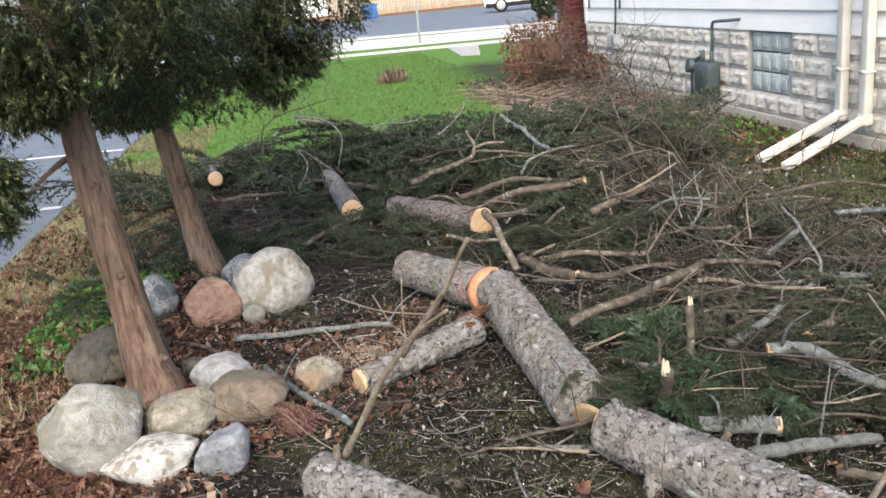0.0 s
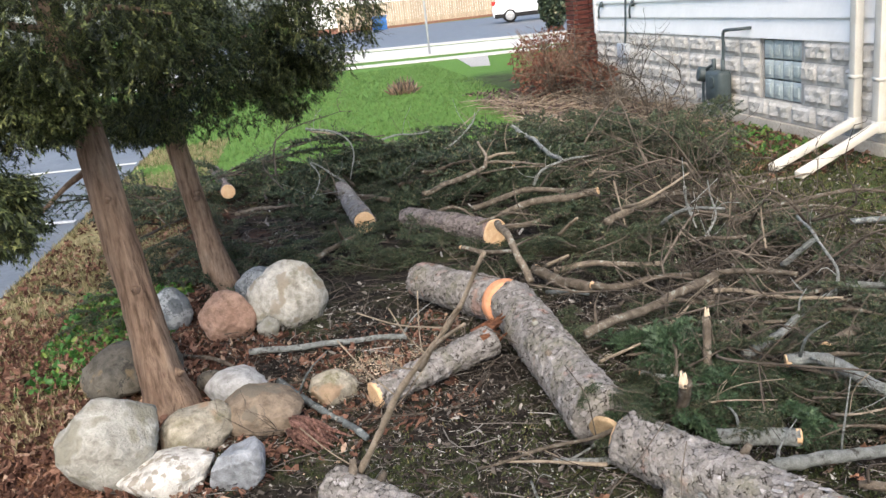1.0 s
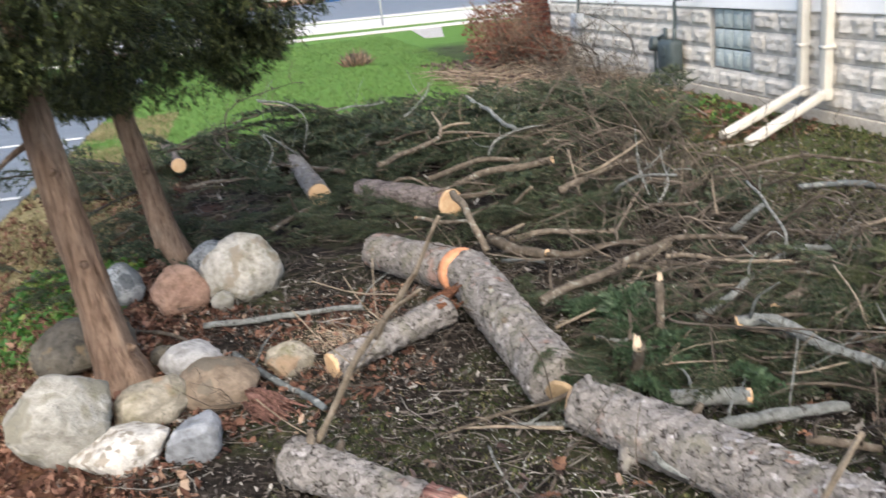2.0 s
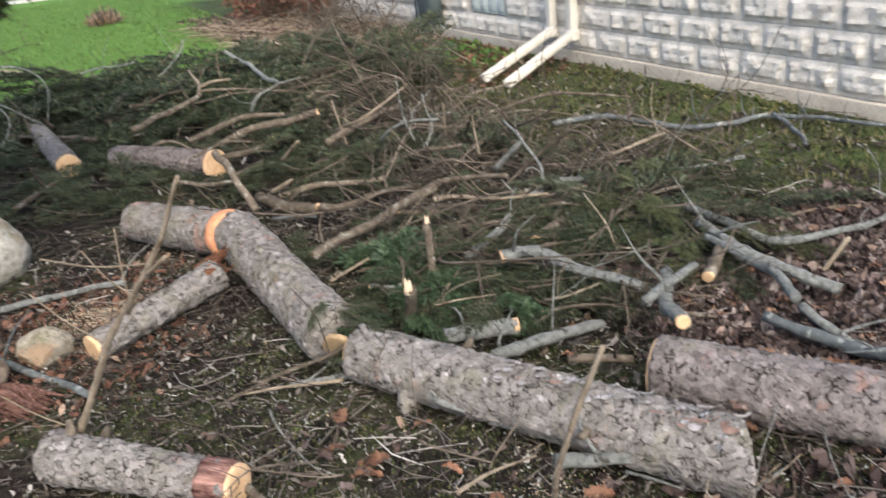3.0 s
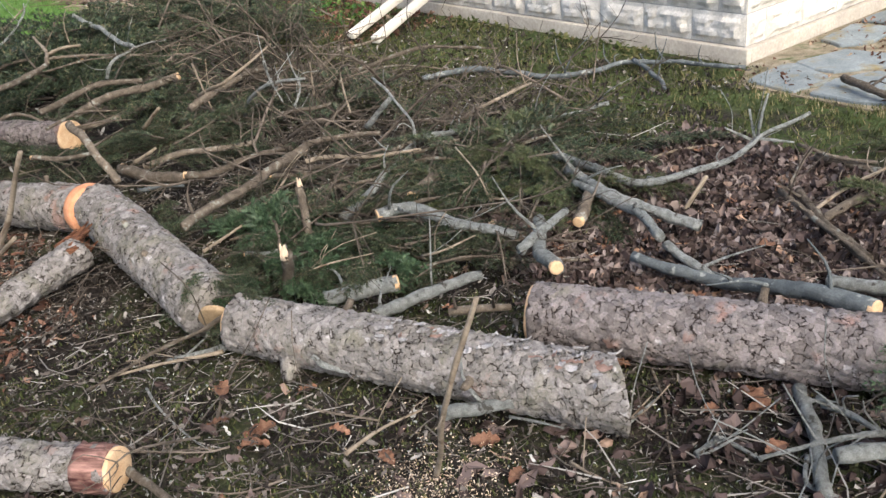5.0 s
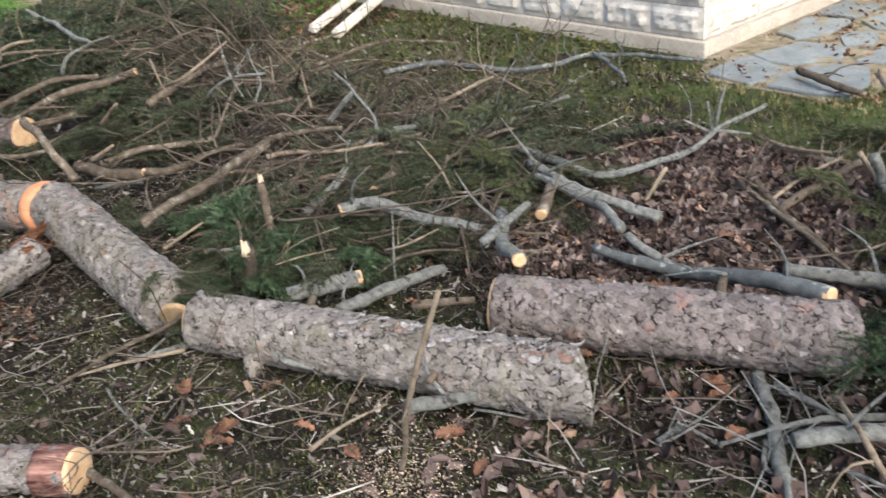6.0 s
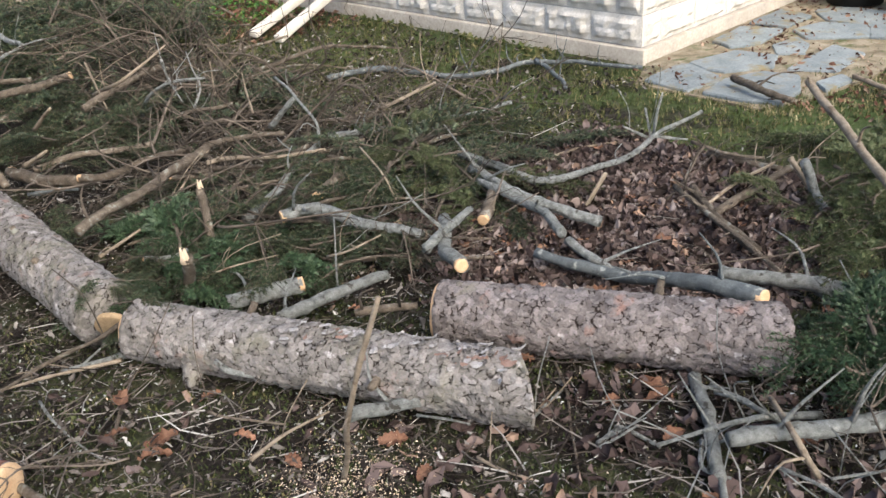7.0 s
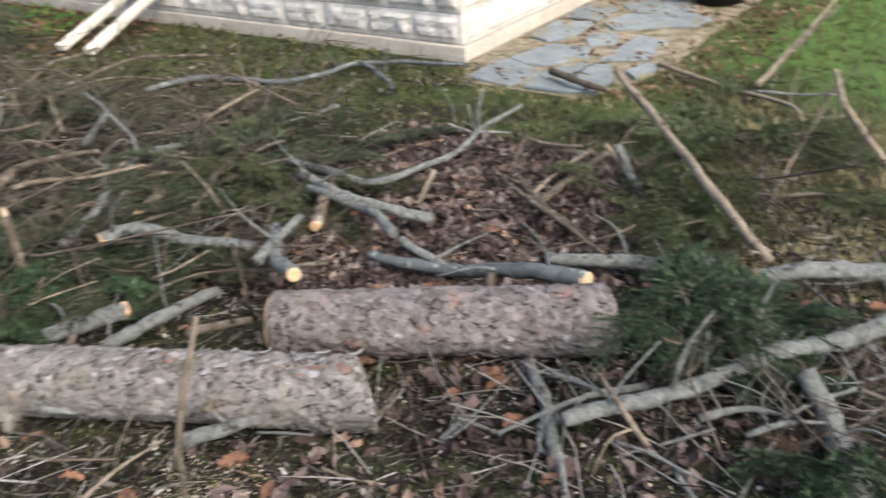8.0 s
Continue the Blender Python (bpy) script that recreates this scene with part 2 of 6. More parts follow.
M["asphalt"] = plain("grey asphalt", (0.11, 0.125, 0.145), (0.16, 0.175, 0.195), 2, 0.55, 0.5, 0.003)
M["concrete"] = plain("pale concrete", (0.5, 0.49, 0.47), (0.64, 0.63, 0.61), 3, 0.85, 0.4, 0.003)
M["paint"] = plain("worn white road paint", (0.6, 0.6, 0.58), (0.75, 0.75, 0.73), 8, 0.7, 0.3, 0.002)
M["paving_bed"] = plain("tan grit and dead moss", (0.14, 0.115, 0.075), (0.33, 0.29, 0.22), 9, 0.95, 0.8, 0.008, spots=((0.07, 0.085, 0.035), 5, 0.55, 0.66))
M["flag"] = plain("blue-grey flagstone", (0.17, 0.2, 0.215), (0.26, 0.295, 0.305), 7, 0.8, 0.6, 0.005, spots=((0.2, 0.17, 0.1), 6, 0.54, 0.68), vary=0.3)
M["fence"] = plain("weathered tan fence board", (0.36, 0.3, 0.22), (0.48, 0.41, 0.31), 5, 0.85, 0.4, 0.004, vary=0.3)
M["car_paint"] = plain("white car paint", (0.74, 0.75, 0.76), (0.8, 0.8, 0.8), 1, 0.25, 0.0, grain=0.02)
M["dark_glass"] = plain("dark car glass", (0.02, 0.025, 0.03), (0.03, 0.035, 0.04), 2, 0.08, 0.0)
M["rubber"] = plain("black rubber", (0.018, 0.018, 0.018), (0.03, 0.03, 0.03), 12, 0.7, 0.3)
M["rim"] = plain("grey alloy", (0.45, 0.45, 0.46), (0.55, 0.55, 0.56), 8, 0.35, 0.1, metal=0.7)
M["red_lens"] = plain("red lamp lens", (0.4, 0.02, 0.02), (0.5, 0.04, 0.03), 8, 0.2, 0.0)
M["blue"] = plain("blue plastic", (0.03, 0.13, 0.36), (0.05, 0.18, 0.45), 4, 0.5, 0.1)
M["steel"] = plain("galvanised steel", (0.4, 0.42, 0.43), (0.52, 0.53, 0.54), 10, 0.45, 0.2, metal=0.6)
def stone(name, c1, c2, blotch=None, veins=None, moss=0.0, scale=5.0, rough=0.8):
    """Weathered stone: soft tones, blotches with worn edges, dark veins, moss towards hollows of its own."""
    m, nt, b = blank(name, rough)
    coarse, mid, fine = tex(nt, "Noise", scale, detail=4), tex(nt, "Noise", scale * 5, detail=5), tex(nt, "Noise", scale * 28)
    col = ramp(nt, coarse, [(0.3, c1), (0.7, c2)])
    col = mix(nt, 0.8, col, ramp(nt, mid, [(0.3, (0.5, 0.49, 0.46)), (0.52, (1, 1, 1)), (0.7, (1.3, 1.3, 1.3))]), "MULTIPLY")
    col = mix(nt, 0.35, col, ramp(nt, fine, [(0.3, (0.45, 0.45, 0.45)), (0.7, (1.25, 1.25, 1.25))]), "MULTIPLY")
    if blotch:
        c, sc, lo = blotch
        w = calc(nt, "ADD", tex(nt, "Noise", sc, detail=2), calc(nt, "MULTIPLY", calc(nt, "SUBTRACT", mid, 0.5), 0.16))
        col = mix(nt, ramp(nt, w, [(lo, (0, 0, 0)), (lo + 0.05, (0.85, 0.85, 0.85))]), col, c)
    if veins:
        c, sc, wide = veins
        w = calc(nt, "ABSOLUTE", calc(nt, "SUBTRACT", tex(nt, "Noise", sc, detail=5, rough=0.7), 0.5))
        col = mix(nt, ramp(nt, w, [(0.0, (0.9, 0.9, 0.9)), (wide, (0, 0, 0))]), col, c)
    if moss:
        w = tex(nt, "Noise", 6.5, detail=8, rough=0.7)
        col = mix(nt, ramp(nt, w, [(0.66 - moss, (0, 0, 0)), (0.8 - moss, (0.75, 0.75, 0.75))]), col, (0.13, 0.125, 0.06))
    nt.links.new(col, b.inputs["Base Color"])
    bump(nt, b, calc(nt, "ADD", calc(nt, "MULTIPLY", mid, 1.0), calc(nt, "MULTIPLY", fine, 0.5)), 0.9, 0.018)
    return m


STONES = {
    "white": stone("white boulder", (0.56, 0.54, 0.5), (0.68, 0.66, 0.62), ((0.27, 0.235, 0.19), 19, 0.55), None, 0.0, 6),
    "cream": stone("cream boulder", (0.368, 0.344, 0.288), (0.544, 0.528, 0.488), ((0.3, 0.255, 0.195), 9, 0.58), None, 0.14, 6),
    "grey": stone("pale grey boulder", (0.27, 0.262, 0.232), (0.43, 0.42, 0.385), ((0.2, 0.19, 0.15), 5, 0.52), None, 0.08, 4),
    "pale": stone("smooth blue-white boulder", (0.344, 0.344, 0.344), (0.44, 0.44, 0.44), None, None, 0.0, 4),
    "pink": stone("pink sandstone boulder", (0.328, 0.2, 0.144), (0.416, 0.276, 0.208), ((0.24, 0.152, 0.112), 14, 0.66), None, 0.0, 6),
    "brown": stone("brown boulder", (0.168, 0.132, 0.1), (0.248, 0.2, 0.156), ((0.136, 0.12, 0.096), 8, 0.58), None, 0.0, 4),
    "blue": stone("blue-grey broken rock", (0.2, 0.216, 0.24), (0.312, 0.328, 0.356), ((0.4, 0.416, 0.44), 10, 0.62), None, 0.0, 6, 0.6),
    "mossy": stone("tan mossy boulder", (0.25, 0.225, 0.175), (0.42, 0.385, 0.32), ((0.3, 0.21, 0.14), 5, 0.54), ((0.15, 0.14, 0.11), 4, 0.012), 0.16, 6),
    "speckled": stone("grey and white speckled boulder", (0.272, 0.288, 0.296), (0.496, 0.512, 0.52), ((0.12, 0.135, 0.145), 9, 0.5), ((0.072, 0.08, 0.08), 6, 0.02), 0.0, 8, 0.65),
    "dark": stone("dark grey-brown boulder", (0.08, 0.076, 0.068), (0.16, 0.144, 0.116), ((0.176, 0.136, 0.088), 8, 0.58), ((0.032, 0.032, 0.032), 4, 0.02), 0.05, 5),
}


def cedar_bark():
    """Fibrous reddish-tan strips with dark furrows running up the trunk."""
    m, nt, b = blank("cedar trunk bark", 0.9)
    up = (1, 1, 0.1)
    strip, thread = tex(nt, "Noise", 42, up, 4), tex(nt, "Noise", 130, (1, 1, 0.12), 4)
    col = ramp(nt, tex(nt, "Noise", 5, (1, 1, 0.5)), [(0.3, (0.145, 0.094, 0.066)), (0.55, (0.235, 0.166, 0.122)), (0.72, (0.33, 0.255, 0.197))])
    col = mix(nt, 0.85, col, ramp(nt, strip, [(0.34, (0.4, 0.36, 0.33)), (0.47, (0.9, 0.9, 0.9)), (0.7, (1.35, 1.35, 1.35))]), "MULTIPLY")
    col = mix(nt, 0.5, col, ramp(nt, thread, [(0.3, (0.45, 0.45, 0.45)), (0.7, (1.3, 1.3, 1.3))]), "MULTIPLY")
    col = mix(nt, ramp(nt, tex(nt, "Noise", 9), [(0.6, (0, 0, 0)), (0.7, (0.7, 0.7, 0.7))]), col, (0.15, 0.095, 0.07))
    nt.links.new(col, b.inputs["Base Color"])
    bump(nt, b, calc(nt, "ADD", strip, calc(nt, "MULTIPLY", thread, 0.5)), 1.0, 0.02)
    return m


M["cedar"] = cedar_bark()


def band(nt, axis, a, b):
    """0 before a, 1 past b, along an axis of the ground, with a wandering edge."""
    co, sep = nt.nodes.new("ShaderNodeTexCoord"), nt.nodes.new("ShaderNodeSeparateXYZ")
    nt.links.new(co.outputs["Object"], sep.inputs[0])
    v = calc(nt, "ADD", sep.outputs["XYZ".index(axis)], calc(nt, "MULTIPLY", calc(nt, "SUBTRACT", tex(nt, "Noise", 1.3), 0.5), 1.6))
    n = nt.nodes.new("ShaderNodeMapRange")
    n.inputs["From Min"].default_value, n.inputs["From Max"].default_value = a, b
    nt.links.new(v, n.inputs["Value"])
    return n.outputs["Result"]


def ground_material():
    m, nt, b = blank("soil, litter and lawn", 0.95)
    soil = ramp(nt, tex(nt, "Noise", 14), [(0.3, (0.008, 0.007, 0.006)), (0.5, (0.018, 0.015, 0.013)), (0.72, (0.055, 0.047, 0.041))])
    mossy = ramp(nt, tex(nt, "Noise", 22), [(0.3, (0.017, 0.021, 0.011)), (0.55, (0.05, 0.057, 0.028)), (0.75, (0.115, 0.09, 0.054))])
    lawn = ramp(nt, tex(nt, "Noise", 30), [(0.3, (0.065, 0.135, 0.028)), (0.7, (0.12, 0.23, 0.05))])
    mulch = ramp(nt, tex(nt, "Noise", 26), [(0.3, (0.07, 0.035, 0.022)), (0.7, (0.24, 0.12, 0.075))])
    col = mix(nt, ramp(nt, tex(nt, "Noise", 2.1), [(0.46, (0, 0, 0)), (0.6, (1, 1, 1))]), soil, mossy)
    side = calc(nt, "SUBTRACT", 1.0, band(nt, "X", -1.0, -0.3))
    col = mix(nt, calc(nt, "MULTIPLY", side, calc(nt, "SUBTRACT", 1.0, band(nt, "Y", 6.0, 9.5))), col, mulch)
    verge = ramp(nt, tex(nt, "Noise", 18), [(0.3, (0.11, 0.105, 0.045)), (0.7, (0.31, 0.265, 0.15))])
    col = mix(nt, calc(nt, "MULTIPLY", calc(nt, "SUBTRACT", 1.0, band(nt, "X", -1.25, -0.75)), band(nt, "Y", 3.2, 4.6)), col, verge)
    east = calc(nt, "MULTIPLY", band(nt, "X", 3.2, 3.9), ramp(nt, tex(nt, "Noise", 1.9), [(0.4, (0, 0, 0)), (0.55, (1, 1, 1))]))
    col = mix(nt, east, col, mix(nt, 0.2, mossy, lawn))
    far = calc(nt, "MULTIPLY", band(nt, "Y", 8.6, 9.6), calc(nt, "SUBTRACT", 1.0, calc(nt, "MULTIPLY", band(nt, "X", 3.3, 3.8), calc(nt, "SUBTRACT", 1.0, band(nt, "Y", 17, 18.5)))))
    col = mix(nt, far, col, lawn)
    south = calc(nt, "MULTIPLY", band(nt, "X", 4.9, 5.4), calc(nt, "SUBTRACT", 1.0, band(nt, "Y", 1.4, 2.0)))
    col = mix(nt, south, col, mix(nt, 0.6, mossy, lawn))
    nt.links.new(col, b.inputs["Base Color"])
    bump(nt, b, tex(nt, "Noise", 60), 0.9, 0.02)
    return m


M["ground"] = ground_material()

# ---- building blocks ----
R = random.Random(7)


def link(name, bm, material, smooth=True):
    me = bpy.data.meshes.new(name)
    bm.to_mesh(me)
    bm.free()
    me.materials.append(material)
    if smooth:
        me.polygons.foreach_set("use_smooth", [True] * len(me.polygons))
    return new(name, me)


def thing(name, at, label, category, group="", kind=""):
    ob = new(name)
    ob.location = at
    ob.empty_display_size = 0.1
    return tagged(ob, label, category, group, kind)


def root_place(ob):
    v = Vector(ob.location)
    while ob.parent:
        ob = ob.parent
        v += Vector(ob.location)
    return v


def part(name, bm, material, parent, label="", smooth=True):
    """One mesh, drawn in world places, as a part of its thing."""
    bm.transform(Matrix.Translation(-root_place(parent)))
    ob = link(name, bm, material, smooth)
    ob.parent = parent
    return tagged(ob, label)


def single(name, bm, material, label, category, group="", kind="", smooth=True):
    return tagged(link(name, bm, material, smooth), label, category, group, kind)


def box(bm, x0, x1, y0, y1, z0, z1, bevel=0.0):
    g = bmesh.ops.create_cube(bm, size=1.0)
    bmesh.ops.transform(bm, matrix=Matrix.Translation(((x0 + x1) / 2, (y0 + y1) / 2, (z0 + z1) / 2)) @ Matrix.Diagonal((x1 - x0, y1 - y0, z1 - z0, 1)), verts=g["verts"])
    if bevel:
        es = list({e for v in g["verts"] for e in v.link_edges})
        bmesh.ops.bevel(bm, geom=es, offset=bevel, segments=2, affect="EDGES", profile=0.6)
    return bm


def boxed(*a, **k):
    return box(bmesh.new(), *a, **k)


def spline(pts, n):
    """n + 1 places along a smooth line through pts."""
    p = [Vector(v) for v in pts]
    p = [2 * p[0] - p[1], *p, 2 * p[-1] - p[-2]]
    out = []
    for i in range(n + 1):
        u = i / n * (len(p) - 3)
        k = min(int(u), len(p) - 4)
        u -= k
        a, b, c, d = p[k : k + 4]
        out.append(0.5 * (2 * b + (c - a) * u + (2 * a - 5 * b + 4 * c - d) * u * u + (3 * b - a - 3 * c + d) * u**3))
    return out


def tube(bm, pts, radii, sides=8, rough=0.0, freq=8.0, cap=True):
    """A swept tube along pts; returns its first and last ring."""
    rings, up = [], None
    for i, p in enumerate(pts):
        d = (pts[min(i + 1, len(pts) - 1)] - pts[max(i - 1, 0)]).normalized()
        if up is None:
            up = d.orthogonal().normalized()
        up = (up - d * up.dot(d)).normalized()
        side = d.cross(up)
        ring = []
        for k in range(sides):
            a = 2 * math.pi * k / sides
            w = math.cos(a) * up + math.sin(a) * side
            r = radii[i]
            if rough:
                q = (p + w * r) * freq
                r *= 1 + rough * (noise.noise(q) + 0.5 * noise.noise(q * 2.7))
            ring.append(bm.verts.new(p + w * r))
        rings.append(ring)
    for a, b in zip(rings, rings[1:]):
        for k in range(sides):
            bm.faces.new((a[k], a[(k + 1) % sides], b[(k + 1) % sides], b[k]))
    if cap:
        bm.faces.new(rings[0][::-1])
        bm.faces.new(rings[-1])
    return rings[0], rings[-1]


def lerp(a, b, n):
    return [a + (b - a) * i / n for i in range(n + 1)]


def disc(p, d, r, thick=0.004, sides=20, squash=1.0):
    """A sawn face: a thin slightly uneven disc at p, looking along d."""
    bm = bmesh.new()
    d = Vector(d).normalized()
    up = d.orthogonal().normalized()
    side = d.cross(up)
    rings = []
    for off, rr in ((-thick * 3, r * 0.97), (thick, r * 0.97), (thick * 1.5, r * 0.9), (thick * 1.3, r * 0.5)):
        rings.append([bm.verts.new(Vector(p) + d * off + (math.cos(a) * up + math.sin(a) * side) * rr * (1 + 0.05 * noise.noise(Vector((a * 2, p[0] * 9, p[1] * 9))))) for a in [2 * math.pi * k / sides for k in range(sides)]])
    for a, b in zip(rings, rings[1:]):
        for k in range(sides):
            bm.faces.new((a[k], a[(k + 1) % sides], b[(k + 1) % sides], b[k]))
    bm.faces.new(rings[-1])
    return bm


# ---- ground ----
def graded(lo, hi, fine_lo, fine_hi, step, grow=1.18):
    v = list(np.arange(fine_lo, fine_hi + 1e-6, step))
    s = step
    while v[-1] < hi:
        s *= grow
        v.append(v[-1] + s)
    s = step
    while v[0] > lo:
        s *= grow
        v.insert(0, v[0] - s)
    return v


def lie(x, y):
    """The ground's height."""
    if x < -2.0 or y > 15 or x > 7 or y < -3:
        return 0.0
    k = min(1, (x + 2.0) / 0.5) * min(1, (15 - y) / 3) * min(1, (7 - x) / 2) * min(1, (y + 3) / 2)
    if x > 4.3:
        k *= max(0.0, 1 - (x - 4.3) / 0.3)
    return k * (0.018 * noise.noise(Vector((x * 1.3, y * 1.3, 3))) + 0.012 * noise.noise(Vector((x * 5, y * 5, 7))) + 0.006 * noise.noise(Vector((x * 17, y * 17, 1))))


def build_ground():
    xs, ys = graded(-600, 600, -2.4, 5.2, 0.06), graded(-300, 900, -0.6, 9.0, 0.06)
    verts = [(x, y, lie(x, y)) for y in ys for x in xs]
    w = len(xs)
    faces = [(j * w + i, j * w + i + 1, (j + 1) * w + i + 1, (j + 1) * w + i) for j in range(len(ys) - 1) for i in range(w - 1)]
    me = bpy.data.meshes.new("ground")
    me.from_pydata(verts, [], faces)
    me.materials.append(M["ground"])
    me.polygons.foreach_set("use_smooth", [True] * len(me.polygons))
    return tagged(new("ground", me), "bare soil, moss and leaf litter running into green lawn", "ground", kind="structure")


build_ground()


def sheet(name, corners, z, material, label, category, depth=0.05, parent=None):
    bm = bmesh.new()
    top = [bm.verts.new((x, y, z)) for x, y in corners]
    low = [bm.verts.new((x, y, z - depth)) for x, y in corners]
    bm.faces.new(top)
    n = len(top)
    for k in range(n):
        bm.faces.new((top[k], low[k], low[(k + 1) % n], top[(k + 1) % n]))
    bmesh.ops.recalc_face_normals(bm, faces=bm.faces)
    if parent:
        return part(name, bm, material, parent, smooth=False)
    return single(name, bm, material, label, category, kind="structure", smooth=False)


sheet("driveway", [(-14, -20), (-2.05, -20), (-2.05, 20), (-14, 20)], 0.012, M["asphalt"], "grey asphalt parking area beside the yard", "driveway")
for n_, y_ in enumerate((5.0, 8.36, 11.72, 15.0)):
    sheet("parking_line", [(-8, y_ - 0.05 + 1.2), (-2.1, y_ - 0.05), (-2.1, y_ + 0.05), (-8, y_ + 0.05 + 1.2)], 0.018, M["paint"], "worn white painted parking stripe on asphalt", "road marking", 0.004)

def strip(name, a, b, c, d, z, material, label, category):
    """A band between two lines, each given by two places, carried far to both sides."""
    def far(p, q):
        v = Vector(q) - Vector(p)
        return Vector(p) - v * 9, Vector(p) + v * 14
    (p0, p1), (q0, q1) = far(a, b), far(c, d)
    return sheet(name, [p0, p1, q1, q0], z, material, label, category)


strip("kerb", (2.61, 24.25), (5.61, 23.2), (2.66, 24.75), (5.66, 23.7), 0.06, M["concrete"], "pale concrete edging along the front lawn", "kerb")
strip("pavement", (2.88, 27.0), (5.88, 25.6), (3.4, 32.0), (6.4, 30.2), 0.03, M["concrete"], "pale concrete pavement along the street", "pavement")
strip("kerb", (3.5, 33.2), (6.5, 31.3), (3.6, 34.2), (6.6, 32.3), 0.05, M["concrete"], "pale concrete kerb and gutter of the street", "kerb")
strip("road", (3.7, 34.4), (6.7, 32.5), (6.5, 64.0), (9.5, 62.6), 0.02, M["asphalt"], "grey asphalt street", "road")
sheet("path", [(4.3, 20.3), (4.7, 20), (5.4, 23.3), (4.6, 23.6)], 0.012, M["mortar"], "grey concrete path to the porch", "path")

# ---- house ----
WX, WY = 4.82, 3.14          # outer faces of the west and south walls
FAR_Y, END_X = 12.85, 9.2
WIN = (7.38, 8.10, 0.30, 0.90)

bm = bmesh.new()
box(bm, WX, WX + 0.24, WY, WIN[0], 0.0, 0.9)
box(bm, WX, WX + 0.24, WIN[1], FAR_Y, 0.0, 0.9)
box(bm, WX, WX + 0.24, WIN[0], WIN[1], 0.0, WIN[2])
box(bm, WX + 0.01, WX + 0.24, WY, FAR_Y, 0.9, 5.0)
wall_west = single("wall_west", bm, M["mortar"], "house wall of rock-faced blocks under white siding", "wall", kind="structure", smooth=False)
bm = bmesh.new()
box(bm, WX + 0.24, END_X, WY, WY + 0.24, 0.0, 0.9)
box(bm, WX + 0.24, END_X, WY + 0.01, WY + 0.24, 0.9, 5.0)
wall_south = single("wall_south", bm, M["mortar"], "sunlit house wall of rock-faced blocks under white siding", "wall", kind="structure", smooth=False)
single("wall_north", boxed(WX + 0.24, END_X, FAR_Y - 0.24, FAR_Y, 0, 5.0), M["siding"], "plain white back of the house", "wall", kind="structure", smooth=False)
single("wall_east", boxed(END_X - 0.24, END_X, WY + 0.24, FAR_Y - 0.24, 0, 5.0), M["siding"], "plain white far side of the house", "wall", kind="structure", smooth=False)
part("footing", boxed(WX - 0.05, WX, WY - 0.05, FAR_Y, -0.1, 0.1, bevel=0.008), M["footing"], wall_west, "cream concrete footing")
part("footing", boxed(WX, END_X, WY - 0.05, WY, -0.1, 0.1, bevel=0.008), M["footing"], wall_south, "cream concrete footing")
bm = bmesh.new()
for a, b in (((WX - 0.4, WY - 0.4), (7.0, 8.0)), ((END_X + 0.4, WY - 0.4), (7.0, 8.0)), ((END_X + 0.4, FAR_Y + 0.4), (7.0, 8.0)), ((WX - 0.4, FAR_Y + 0.4), (7.0, 8.0))):
    bm.verts.new((*a, 5.0))
apex = bm.verts.new((7.0, 8.0, 7.2))
bm.verts.ensure_lookup_table()
for k in range(4):
    bm.faces.new((bm.verts[k], bm.verts[(k + 1) % 4], apex))
bm.faces.new([bm.verts[k] for k in (3, 2, 1, 0)])
single("roof", bm, M["roof"], "grey shingled hip roof of the house", "roof", kind="structure", smooth=False)

window_1 = thing("window_1", (WX, WIN[0], WIN[2]), "basement window of frosted glass blocks in the wall", "window", kind="structure")
part("window_frame", boxed(WX + 0.02, WX + 0.2, WIN[0], WIN[0] + 0.02, WIN[2], WIN[3]), M["mortar"], window_1, smooth=False)
part("window_frame", boxed(WX + 0.02, WX + 0.2, WIN[1] - 0.02, WIN[1], WIN[2], WIN[3]), M["mortar"], window_1, smooth=False)
for i in range(4):
    for j in range(3):
        y0, z0 = WIN[0] + 0.025 + i * 0.168, WIN[2] + 0.005 + j * 0.196
        b_ = boxed(WX + 0.02, WX + 0.1, y0, y0 + 0.16, z0, z0 + 0.188, bevel=0.02)
        box(b_, WX + 0.008, WX + 0.03, y0 + 0.035, y0 + 0.125, z0 + 0.04, z0 + 0.148, bevel=0.009)
        part("pane", b_, M["glass_block"], window_1)
part("window_backing", boxed(WX + 0.1, WX + 0.2, WIN[0] + 0.02, WIN[1] - 0.02, WIN[2], WIN[3]), M["mortar"], window_1, smooth=False)


def siding_board(axis, lo, hi, z):
    """A lapped board: bottom edge proud, top tucked in."""
    bm = bmesh.new()
    prof = [(0.0, z + 0.205), (-0.004, z + 0.2), (-0.032, z + 0.012), (-0.032, z), (0.0, z)]
    rows = []
    for v in (lo, hi):
        rows.append([bm.verts.new((WX + 0.008 + o, v, h) if axis == "y" else (v, WY + 0.008 + o, h)) for o, h in prof])
    for k in range(5):
        bm.faces.new((rows[0][k], rows[0][(k + 1) % 5], rows[1][(k + 1) % 5], rows[1][k]))
    bm.faces.new(rows[0])
    bm.faces.new(rows[1][::-1])
    bmesh.ops.recalc_face_normals(bm, faces=bm.faces)
    return bm


